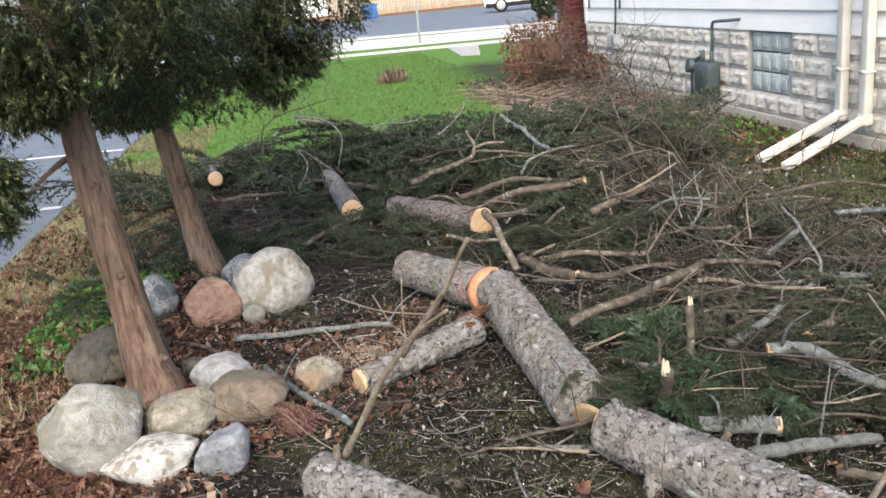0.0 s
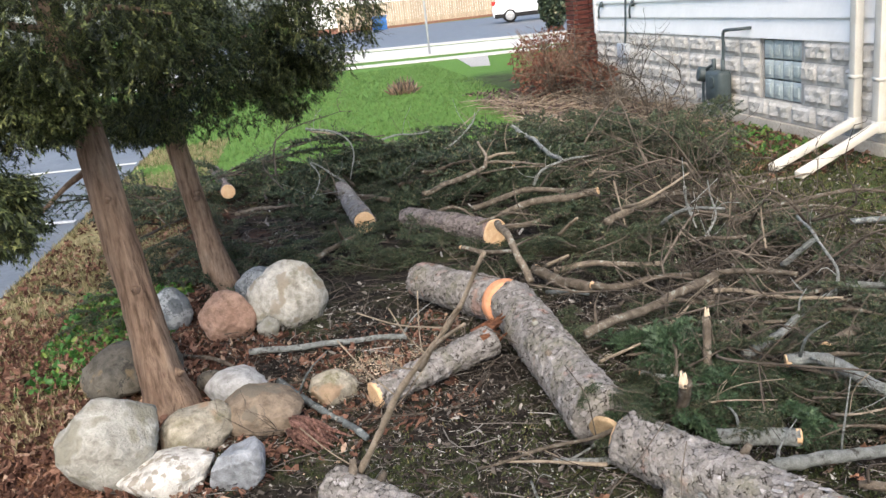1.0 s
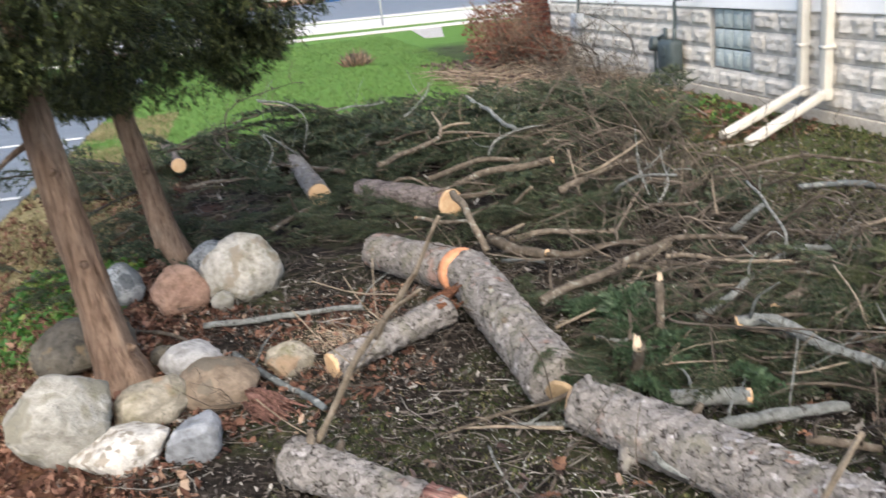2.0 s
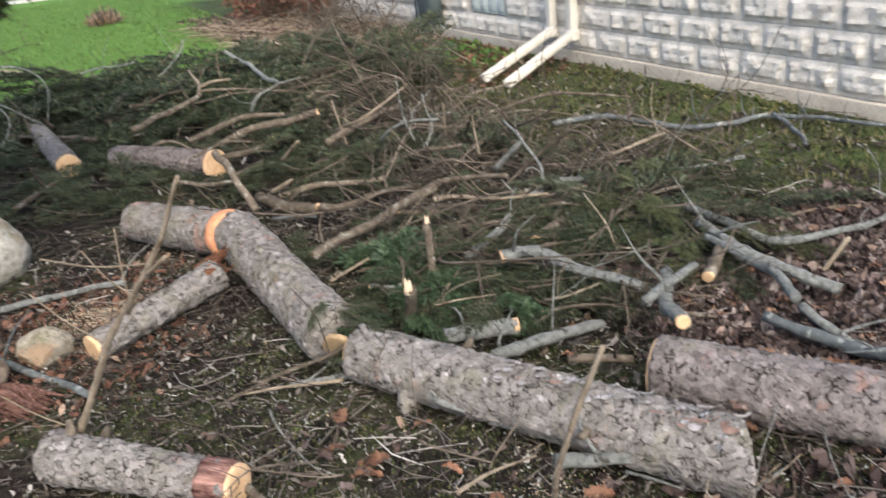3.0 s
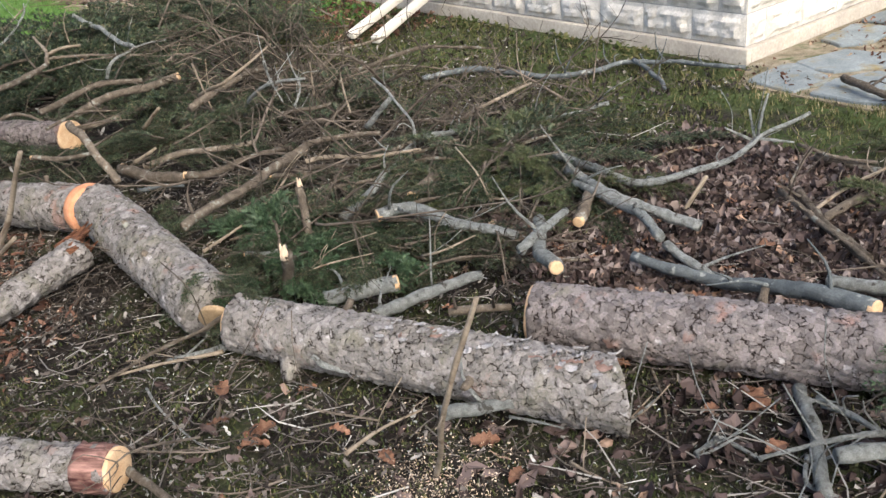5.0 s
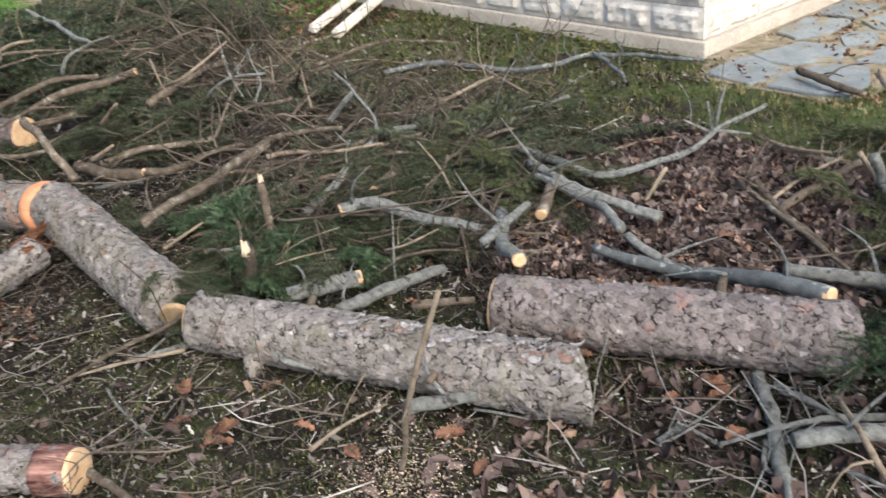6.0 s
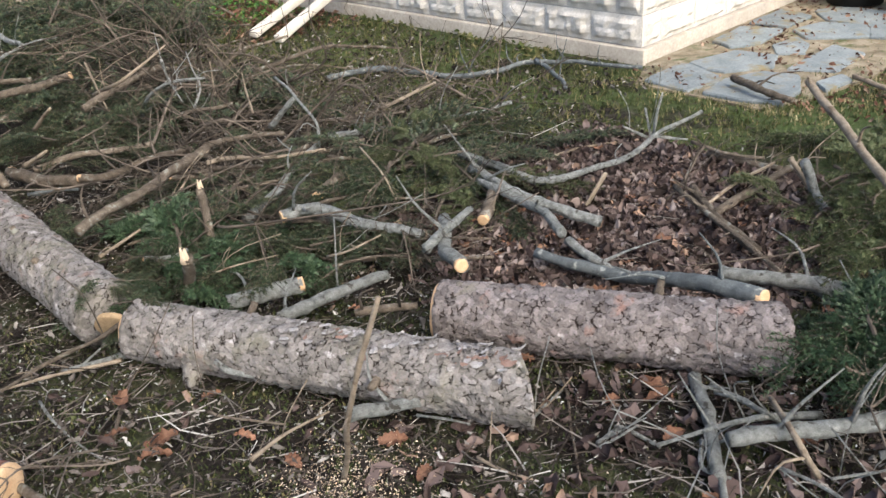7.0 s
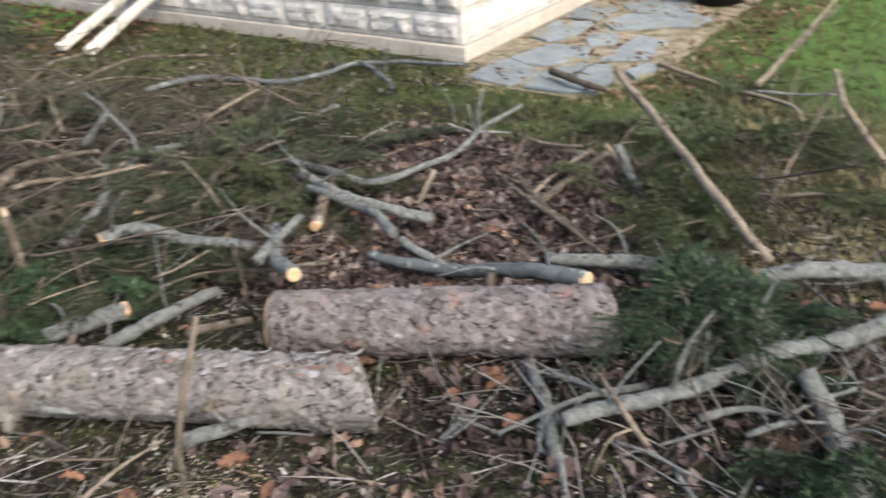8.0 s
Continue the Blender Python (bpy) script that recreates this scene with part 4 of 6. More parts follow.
branch([(1.58, 6.53, 0.35), (1.78, 6.41, 0.35), (1.94, 6.18, 0.35)], 0.012, 0.007, "branch", False, 1)
branch([(1.73, 5.75, 0.3), (1.79, 5.72, 0.4), (1.95, 5.73, 0.45), (2.12, 5.59, 0.48)], 0.013, 0.006, "branch_grey", False, 3)
branch([(2.12, 7.64, 0.4), (2.06, 6.7, 0.4), (2, 5.97, 0.4)], 0.019, 0.015, "branch_grey", False, 0)
branch([(1.52, 4, 0.15), (1.65, 3.92, 0.15), (1.85, 3.89, 0.16), (2.05, 3.86, 0.16)], 0.020, 0.014, "branch", True, 2)
branch([(1.45, 4.4, 0.12), (1.64, 4.31, 0.14), (1.96, 4.11, 0.16)], 0.019, 0.014, "branch", False, 2)
branch([(1.03, 5.04, 0.15), (1.15, 4.88, 0.15), (1.31, 4.79, 0.15)], 0.014, 0.010, "branch", True, 1)
branch([(1.32, 4.16, 0.1), (1.5, 3.99, 0.1)], 0.010, 0.008, "branch_dark", False, 0)
branch([(1.43, 4.5, 0.12), (1.52, 4.37, 0.2)], 0.012, 0.008, "branch_pale", False, 0)
branch([(1.65, 4.95, 0.15), (1.71, 4.75, 0.3)], 0.013, 0.008, "branch_pale", False, 0)
branch([(2.22, 4.3, 0.2), (2.28, 4.11, 0.25), (2.44, 4.09, 0.25)], 0.013, 0.009, "branch", False, 2)
branch([(2.11, 3.85, 0.15), (2.26, 3.8, 0.15), (2.41, 3.58, 0.18)], 0.016, 0.011, "branch", False, 2)
branch([(1.95, 3.52, 0.2), (2.05, 3.47, 0.2), (2.23, 3.26, 0.2), (2.38, 3.17, 0.2)], 0.013, 0.008, "branch_pale", False, 3)
branch([(1.99, 3.59, 0.14), (2.14, 3.44, 0.14), (2.24, 3.29, 0.14)], 0.012, 0.009, "branch", False, 2)
branch([(1.83, 3.04, 0.1), (2, 3.11, 0.12), (2.2, 3.2, 0.14), (2.4, 3.26, 0.2)], 0.023, 0.013, "branch_grey", False, 2)
branch([(2.62, 3.5, 0.12), (2.84, 3.35, 0.12), (3.05, 3.28, 0.12), (3.23, 3.17, 0.12), (3.51, 3.04, 0.12)], 0.015, 0.010, "branch_grey", False, 4)
branch([(2.8, 3.46, 0.12), (2.84, 3.29, 0.25), (3.16, 3.25, 0.3)], 0.013, 0.007, "branch_pale", False, 3)
branch([(2.56, 3.82, 0.4), (2.48, 3.54, 0.35), (2.43, 3.3, 0.3), (2.41, 3.26, 0.18)], 0.007, 0.007, "branch_grey", False, 3)
branch([(2.46, 3.79, 0.15), (2.55, 3.68, 0.3)], 0.016, 0.013, "branch_grey", False, 0)
branch([(2.34, 2.84, 0.3), (2.28, 2.63, 0.25), (2.28, 2.55, 0.15)], 0.004, 0.003, "branch_pale", False, 0)
branch([(2.85, 2.78, 0.12), (2.83, 2.54, 0.12), (2.83, 2.28, 0.13), (2.94, 2.17, 0.13), (3.15, 2.1, 0.14), (3.32, 2.04, 0.2), (3.64, 2.01, 0.24)], 0.022, 0.008, "branch_grey", False, 2)
branch([(3.41, 2.08, 0.18), (3.39, 2.05, 0.3), (3.43, 2.06, 0.38)], 0.009, 0.004, "branch_grey", False, 0)
branch([(3.39, 2.08, 0.18), (3.41, 2.14, 0.3)], 0.007, 0.004, "branch_grey", False, 1)
branch([(3.39, 2.1, 0.17), (3.3, 2.19, 0.24)], 0.007, 0.004, "branch_grey", False, 1)
branch([(3.4, 2.07, 0.18), (3.49, 1.96, 0.16)], 0.007, 0.004, "branch_grey", False, 1)
branch([(3.11, 2.52, 0.04), (3.33, 2.49, 0.04), (3.59, 2.34, 0.04)], 0.009, 0.005, "branch_pale", False, 1)
branch([(3.11, 2.93, 0.05), (3.16, 2.67, 0.05)], 0.007, 0.004, "branch_pale", False, 0)
branch([(3.64, 2.04, 0.08), (3.63, 1.85, 0.08), (3.68, 1.69, 0.08)], 0.009, 0.007, "branch", False, 1)
branch([(2.73, 2.58, 0.14), (2.64, 2.19, 0.14), (2.69, 1.84, 0.1)], 0.024, 0.021, "branch_grey", False, 2)
branch([(2.41, 1.78, 0.2), (2.56, 2.09, 0.16), (2.63, 2.43, 0.14)], 0.019, 0.015, "branch_grey", False, 1)
branch([(2.5, 1.85, 0.1), (2.47, 1.62, 0.06)], 0.018, 0.016, "branch_grey", False, 1)
branch([(2.08, 5.57, 0.35), (2.28, 5.94, 0.3), (2.31, 5.59, 0.3)], 0.009, 0.006, "branch_pale", False, 3)
branch([(2.01, 4.91, 0.45), (1.97, 4.74, 0.36), (1.95, 4.6, 0.25)], 0.007, 0.004, "branch_pale", False, 3)
branch([(2.02, 4.95, 0.25), (2.05, 4.54, 0.4), (2.4, 4.64, 0.5)], 0.014, 0.005, "branch_pale", False, 4)
branch([(2.14, 4.62, 0.15), (2.1, 4.36, 0.3), (2.13, 4.13, 0.42), (2.24, 3.95, 0.45)], 0.012, 0.006, "branch_grey", False, 3)
branch([(2.2, 4.33, 0.5), (2.24, 4.38, 0.38), (2.26, 4.32, 0.25)], 0.008, 0.005, "branch_grey", False, 3)
branch([(2.43, 4.27, 0.25), (2.43, 4.24, 0.45)], 0.006, 0.004, "branch_pale", False, 2)
branch([(2.47, 3.96, 0.2), (2.59, 4.21, 0.35)], 0.006, 0.004, "branch_pale", False, 2)
branch([(2.3, 4.3, 0.2), (2.41, 4.4, 0.3), (2.51, 4.66, 0.42)], 0.008, 0.004, "branch_grey", False, 3)
branch([(1.59, 3.38, 0.1), (1.73, 3.45, 0.12), (1.87, 3.57, 0.15)], 0.009, 0.004, "branch_pale", False, 2)
branch([(1.27, 3.19, 0.1), (1.4, 3.25, 0.1), (1.48, 3.26, 0.12)], 0.008, 0.005, "branch_pale", False, 1)
branch([(1.42, 2.67, 0.12), (1.54, 2.62, 0.14), (1.69, 2.53, 0.16)], 0.005, 0.002, "branch_pale", False, 3)
branch([(1.38, 3.03, 0.1), (1.46, 2.98, 0.1), (1.54, 2.98, 0.1)], 0.011, 0.009, "branch_grey", True, 0)
branch([(1.73, 2.22, 0.12), (1.76, 2.25, 0.35)], 0.004, 0.002, "branch_grey", False, 2)
branch([(1.83, 2.43, 0.12), (1.86, 2.34, 0.16), (2, 2.31, 0.18)], 0.005, 0.003, "branch_pale", False, 2)
branch([(1.66, 2.05, 0.1), (1.81, 1.91, 0.12)], 0.015, 0.012, "branch", False, 2)
branch([(2.06, 2.1, 0.12), (2.13, 2.33, 0.14)], 0.005, 0.003, "branch", False, 2)
branch([(1.19, 2.13, 0.14), (1.22, 2.09, 0.1), (1.33, 1.95, 0.06), (1.43, 1.82, 0.03)], 0.009, 0.007, "branch_grey", False, 0)
branch([(1.35, 1.67, 0.09), (1.43, 1.62, 0.09), (1.51, 1.56, 0.1)], 0.022, 0.018, "branch_grey", False, 1)
branch([(1.08, 1.78, 0.03), (1.21, 1.8, 0.03), (1.35, 1.79, 0.03)], 0.006, 0.004, "branch_pale", False, 2)
branch([(1.68, 1.31, 0.03), (1.76, 1.32, 0.03), (1.86, 1.34, 0.03)], 0.007, 0.004, "branch_grey", False, 1)
branch([(0.77, 2.54, 0.03), (0.77, 2.31, 0.03), (0.81, 2.07, 0.03)], 0.005, 0.002, "branch_grey", False, 2)
branch([(0.85, 2.16, 0.03), (0.94, 2.3, 0.03), (1.05, 2.45, 0.03)], 0.007, 0.003, "branch", False, 2)
branch([(1.51, 1.58, 0.04), (1.54, 1.5, 0.04), (1.57, 1.43, 0.04)], 0.005, 0.002, "branch_grey", False, 1)
branch([(0.59, 2.15, 0.05), (0.63, 1.93, 0.05)], 0.013, 0.012, "branch", False, 0)
branch([(0.62, 2.28, 0.02), (0.69, 2.2, 0.02), (0.82, 2.1, 0.02)], 0.005, 0.003, "branch", False, 2)
branch([(1.96, 1.45, 0.02), (1.83, 1.29, 0.02), (1.63, 1.09, 0.02)], 0.004, 0.003, "branch", False, 1)
branch([(1.11, 2.05, 0.03), (1.14, 1.97, 0.03), (1.23, 1.83, 0.03)], 0.005, 0.003, "branch", False, 2)
branch([(1.51, 1.34, 0.02), (1.52, 1.25, 0.02), (1.55, 1.16, 0.02)], 0.005, 0.003, "branch_pale", False, 1)
branch([(-0.11, 3.77, 0.03), (0.06, 3.41, 0.03), (0.25, 3.05, 0.03)], 0.017, 0.014, "branch_dark", False, 1)
branch([(-0.26, 4.14, 0.05), (0.03, 4.07, 0.05), (0.31, 4.04, 0.05), (0.54, 3.98, 0.05)], 0.016, 0.013, "branch_grey", False, 1)
branch([(-0.6, 4.28, 0.03), (-0.43, 4.13, 0.03), (-0.29, 3.96, 0.03)], 0.012, 0.009, "branch", False, 1)
branch([(0.25, 10.74, 0.25), (0.56, 10.06, 0.2), (0.59, 8.08, 0.12)], 0.018, 0.009, "branch_pale", False, 2)
branch([(1.07, 7.84, 0.2), (1.51, 8.06, 0.35), (1.86, 8.3, 0.5)], 0.016, 0.006, "branch_pale", False, 3)
branch([(0.57, 8.01, 0.3), (0.93, 8.25, 0.4), (1.35, 8.01, 0.45)], 0.016, 0.006, "branch_grey", False, 3)
branch([(0.12, 5.49, 0.1), (0.43, 5.84, 0.1)], 0.019, 0.015, "branch", False, 1)
branch([(0.34, 5.74, 0.1), (0.3, 5.53, 0.3)], 0.012, 0.007, "branch", False, 0)

branch([(4.6, 2.37, 0.08), (4.49, 2.16, 0.08), (4.48, 1.95, 0.07)], 0.023, 0.017, "branch", False, 2, "dark broken limb with a pale split face by the paving")
branch([(5.05, 1.9, 0.05), (4.8, 1.4, 0.05), (4.62, 1.03, 0.06), (4.47, 0.93, 0.04)], 0.015, 0.009, "branch_pale", False, 3)
branch([(4.75, 1.24, 0.1), (5.85, 1.14, 0.3)], 0.015, 0.007, "branch_pale", False, 1)
branch([(4.77, 1.27, 0.06), (4.8, 0.86, 0.08)], 0.010, 0.005, "branch_grey", False, 2)
branch([(2.03, 0.97, 0.05), (1.89, 0.84, 0.05), (1.69, 0.71, 0.05)], 0.010, 0.008, "branch_grey", False, 2)
branch([(1.74, 1.11, 0.04), (1.86, 1.07, 0.06)], 0.005, 0.003, "branch_grey", False, 2)
branch([(2.15, 1.02, 0.05), (2.12, 0.84, 0.06), (2.11, 0.7, 0.05)], 0.007, 0.004, "branch_grey", False, 3)
branch([(2.01, 0.62, 0.04), (2.13, 0.52, 0.05)], 0.004, 0.003, "branch_grey", False, 2)
branch([(1.66, 1.31, 0.03), (1.86, 1.36, 0.03)], 0.004, 0.002, "branch_pale", False, 1)

branch([(1.1, 2.52, 0.17), (0.88, 2.66, 0.08), (0.63, 2.68, 0.03)], 0.009, 0.005, "branch", False, 2)
branch([(1.04, 2.51, 0.05), (0.85, 2.61, 0.05), (0.7, 2.7, 0.03)], 0.008, 0.004, "branch_pale", False, 2)
branch([(1.06, 2.53, 0.05), (0.88, 2.63, 0.04)], 0.013, 0.010, "branch_grey", False, 1)

# ---- boulders ----
def boulder(x, y, sx, sy, sz, kind, label, turn=0.0, facet=0.5, seed=0):
    """An ice-rounded or broken stone half sunk in the soil."""
    bm = bmesh.new()
    bmesh.ops.create_icosphere(bm, subdivisions=4, radius=1.0)
    off = Vector((seed * 3.1, seed * 1.7, seed * 5.3))
    planes = []
    rr = random.Random(seed + 40)
    for _ in range(7 if facet > 1 else 12):
        v = Vector((rr.uniform(-1, 1), rr.uniform(-1, 1), rr.uniform(-0.4, 1))).normalized()
        planes.append((v, rr.uniform(0.35, 0.6) if facet > 1 else rr.uniform(0.66, 0.92)))
    for v in bm.verts:
        d = v.co.normalized()
        r = 1 + 0.16 * noise.noise(d * 1.3 + off) + 0.05 * noise.noise(d * 2.8 + off)
        for pn, pd in planes:
            c = d.dot(pn)
            if c > 0 and r * c > pd:
                r += (pd / c - r) * min(1.0, facet + 0.35)
        r += (0.022 * noise.noise(d * 4.5 + off) + 0.007 * noise.noise(d * 12 + off)) * (0.4 if facet > 0.9 else 1.0)
        v.co = d * r
    if facet <= 1:
        bmesh.ops.smooth_vert(bm, verts=bm.verts, factor=0.5, use_axis_x=True, use_axis_y=True, use_axis_z=True)
        for v in bm.verts:
            d = v.co.normalized()
            v.co += d * (0.045 * noise.noise(d * 3.6 + off) + 0.03 * noise.noise(d * 8 + off) + 0.012 * noise.noise(d * 19 + off))
    bm.transform(pose(x, y, sz * 0.72, 0, 0, turn) @ Matrix.Diagonal((sx, sy, sz, 1)))
    return single("boulder", bm, STONES[kind], label, "boulder", "boulders round the cedars", smooth=facet < 0.9)


boulder(-0.71, 3.18, 0.215, 0.18, 0.197, "grey", "large pale grey boulder at the foot of a cedar", 20, 0.6, 1)
boulder(-0.49, 3.02, 0.2, 0.166, 0.082, "white", "white boulder with brown pits in the soil", 15, 0.5, 2)
boulder(-0.43, 3.31, 0.169, 0.135, 0.114, "mossy", "tan mossy boulder beside the cedar", 25, 0.6, 3)
boulder(-0.26, 2.93, 0.128, 0.11, 0.125, "blue", "angular blue-grey broken rock", 10, 1.2, 4)
boulder(-0.29, 3.70, 0.178, 0.143, 0.091, "pale", "smooth pale grey boulder in the ring", -20, 0.4, 5)
boulder(-0.16, 3.35, 0.196, 0.157, 0.112, "brown", "smooth brown boulder leaning on another", -25, 0.3, 6)
boulder(-0.8, 4.02, 0.240, 0.200, 0.160, "dark", "dark layered boulder behind the cedar trunk", 20, 0.7, 7)
boulder(-0.74, 4.82, 0.142, 0.114, 0.149, "speckled", "grey and white speckled boulder", 0, 0.4, 8)
boulder(-0.38, 4.56, 0.174, 0.139, 0.152, "pink", "blocky pink sandstone boulder", 5, 1.0, 9)
boulder(-0.04, 4.65, 0.241, 0.193, 0.207, "cream", "large rounded white boulder with mossy foot", 10, 0.5, 10)
boulder(-0.16, 4.43, 0.068, 0.054, 0.070, "grey", "small pale stone between boulders", 0, 0.5, 11)
boulder(-0.21, 5.12, 0.17, 0.135, 0.115, "speckled", "white and black speckled boulder behind others", 0, 0.4, 12)
boulder(0.14, 3.51, 0.128, 0.102, 0.078, "mossy", "flat tan stone beside a sawn log", 0, 0.6, 13)
boulder(-0.43, 3.87, 0.065, 0.052, 0.056, "dark", "small dark stone at the trunk", 0, 0.5, 14)

# ---- standing cedars ----
def spray(verts, faces, p, d, size, rr):
    """A flat drooping cedar spray: a fan of small scale leaves."""
    d = d.normalized()
    s = d.cross(Vector((rr.uniform(-0.4, 0.4), rr.uniform(-0.4, 0.4), 1))).normalized()
    n = s.cross(d)
    for k in range(8):
        f = k / 7
        root = p + d * size * f * 0.7 + n * rr.uniform(-0.1, 0.1) * size
        for sg in (-1, 1):
            if rr.random() < 0.12:
                continue
            ln = size * (0.3 - 0.14 * f) * rr.uniform(0.4, 1.4)
            tip = root + (d * rr.uniform(0.3, 1.2) + s * sg * rr.uniform(0.2, 1.0) + n * rr.uniform(-0.7, 0.7) - Vector((0, 0, rr.uniform(0, 0.5)))).normalized() * ln
            w = (tip - root).cross(n).normalized() * size * 0.034
            i = len(verts)
            verts += [root + w * 1.2, tip, root - w * 1.2]
            faces.append((i, i + 1, i + 2))
    i = len(verts)
    w = s * size * 0.03
    verts += [p - w, p + w, p + d * size]
    faces.append((i, i + 1, i + 2))


def cedar(base, top, r0, r1, blobs, count, limbs, label, seed):
    rr = random.Random(seed)
    t = thing("cedar_tree", base, label, "tree", "standing cedars")
    base, top = Vector(base), Vector(top)
    bend = base.lerp(top, 0.45) + Vector((0.03, 0, 0))
    line = spline([base - Vector((0, 0, 0.05)), base.lerp(bend, 0.5), bend, top], 110)
    bm = bmesh.new()
    rad = [r0 * (1 + 0.85 * math.exp(-i / 6.5)) + (r1 - r0) * i / 110 for i in range(111)]
    tube(bm, line, rad, 36, 0.1, 6)
    for v in bm.verts:
        c = min(line, key=lambda p: (p - v.co).length_squared)
        w = v.co - c
        an = math.atan2(w.y, w.x)
        ridge = noise.noise(Vector((math.cos(an) * 3.2, math.sin(an) * 3.2, v.co.z * 1.6 + seed))) + 0.6 * noise.noise(Vector((math.cos(an) * 8, math.sin(an) * 8, v.co.z * 5)))
        v.co += w * 0.13 * ridge
    part("trunk", bm, M["cedar"], t)
    for k in range(3):
        i, an = rr.randint(8, 45), rr.uniform(-2.8, -0.4)
        w = Vector((math.cos(an), math.sin(an), 0.3))
        bm = bmesh.new()
        tube(bm, lerp(line[i] + w * rad[i] * 0.7, line[i] + w * rad[i] * rr.uniform(1.15, 1.5), 3), [0.028, 0.022, 0.014, 0.004], 9, 0.5, 45)
        part("knot", bm, M["cedar"], t, "rough branch knot")
    for a, b, c, r in limbs:
        bm = bmesh.new()
        tube(bm, spline([a, b, c], 14), lerp(r, r * 0.25, 14), 7, 0.15, 20)
        part("limb", bm, M["cedar"], t)
    verts, faces = [], []
    total = sum(w for *_, w in blobs)
    for (cx, cy, cz, sx, sy, sz, w) in blobs:
        for _ in range(int(count * w / total)):
            v = Vector((rr.gauss(0, 1), rr.gauss(0, 1), rr.gauss(0, 1))).normalized() * rr.uniform(0.35, 1.0) ** 0.5
            p = Vector((cx + v.x * sx, cy + v.y * sy, cz + v.z * sz))
            if noise.noise(p * 3.2) + 0.4 * noise.noise(p * 7) < -0.12:
                continue
            d = Vector((v.x + rr.uniform(-0.9, 0.9), v.y + rr.uniform(-0.9, 0.9), -0.5 + rr.uniform(-0.6, 0.7)))
            spray(verts, faces, p, d, rr.uniform(0.045, 0.12), rr)
    me = bpy.data.meshes.new("crown")
    me.from_pydata([v - base for v in verts], [], faces)
    me.materials.append(M["cedar_leaf"])
    o = new("crown", me)
    o.parent = t
    return t


# Its last two blobs are unseen upper foliage, added to shade the crown below.
cedar((-0.58, 3.69, 0), (-1.03, 4.0, 4.2), 0.085, 0.04,
      [(-1.1, 3.6, 1.75, 0.65, 0.6, 0.42, 3), (-0.55, 3.6, 1.75, 0.5, 0.6, 0.36, 3), (-0.9, 4.0, 2.7, 1.0, 1.0, 0.8, 3), (-1.25, 2.9, 1.45, 0.3, 0.35, 0.3, 1.2), (-0.85, 4.0, 3.8, 0.6, 0.6, 0.7, 1.2), (-0.75, 3.3, 1.4, 0.1, 0.12, 0.1, 0.3), (-0.4, 4.3, 1.55, 0.5, 0.5, 0.35, 2), (-0.62, 2.3, 1.27, 0.12, 0.14, 0.12, 0.4), (-0.62, 3.35, 1.42, 0.12, 0.1, 0.05, 0.15), (-0.82, 3.51, 1.43, 0.2, 0.3, 0.2, 1.6), (-0.82, 3.1, 1.1, 0.12, 0.2, 0.13, 0.6), (-0.6, 3.0, 2.65, 0.95, 0.8, 0.4, 3.5), (-0.5, 3.6, 3.3, 0.9, 0.9, 0.5, 3)], 31000,
      [((-0.72, 3.93, 1.12), (-0.85, 3.85, 1.05), (-1.0, 3.75, 0.92), 0.019), ((-0.76, 3.95, 1.6), (-0.5, 3.6, 1.75), (-0.2, 3.3, 1.7), 0.02), ((-0.78, 3.95, 1.7), (-1.2, 3.6, 1.8), (-1.5, 3.3, 1.7), 0.02)],
      "leaning cedar with reddish peeling trunk and hanging foliage", 3)
# Its last blob stands above the view, added only for the shade it casts.
cedar((-0.48, 5.44, 0), (-1.1, 5.6, 4.4), 0.075, 0.035,
      [(-0.2, 5.2, 1.75, 0.75, 0.6, 0.55, 4), (0.35, 5.3, 1.75, 0.45, 0.5, 0.5, 3.5), (0.2, 5.0, 1.5, 0.4, 0.4, 0.26, 1.6), (-0.8, 5.4, 1.9, 0.8, 0.7, 0.6, 3), (-0.6, 5.5, 2.9, 1.0, 1.0, 0.8, 2.5), (-0.7, 5.5, 3.9, 0.6, 0.6, 0.7, 1), (-1.6, 5.3, 1.7, 0.6, 0.6, 0.5, 1.8), (-0.6, 5.0, 1.35, 0.5, 0.4, 0.28, 1.8), (-0.35, 5.0, 1.2, 0.6, 0.4, 0.16, 1.0), (-0.75, 5.31, 1.15, 0.3, 0.3, 0.14, 2.2), (0.17, 5.42, 1.24, 0.24, 0.3, 0.2, 1.8), (-0.21, 5.31, 1.4, 0.3, 0.3, 0.25, 2.2), (0.0, 4.6, 2.8, 0.9, 0.7, 0.4, 2.5)], 31000,
      [((-0.62, 5.45, 1.2), (-0.3, 5.2, 1.5), (0.2, 5.1, 1.6), 0.022), ((-0.64, 5.45, 1.4), (-1.0, 5.3, 1.6), (-1.4, 5.2, 1.5), 0.02), ((-0.64, 5.45, 1.35), (-0.4, 5.0, 1.35), (-0.25, 4.6, 1.5), 0.014)],
      "slim cedar with reddish trunk and dark foliage", 5)

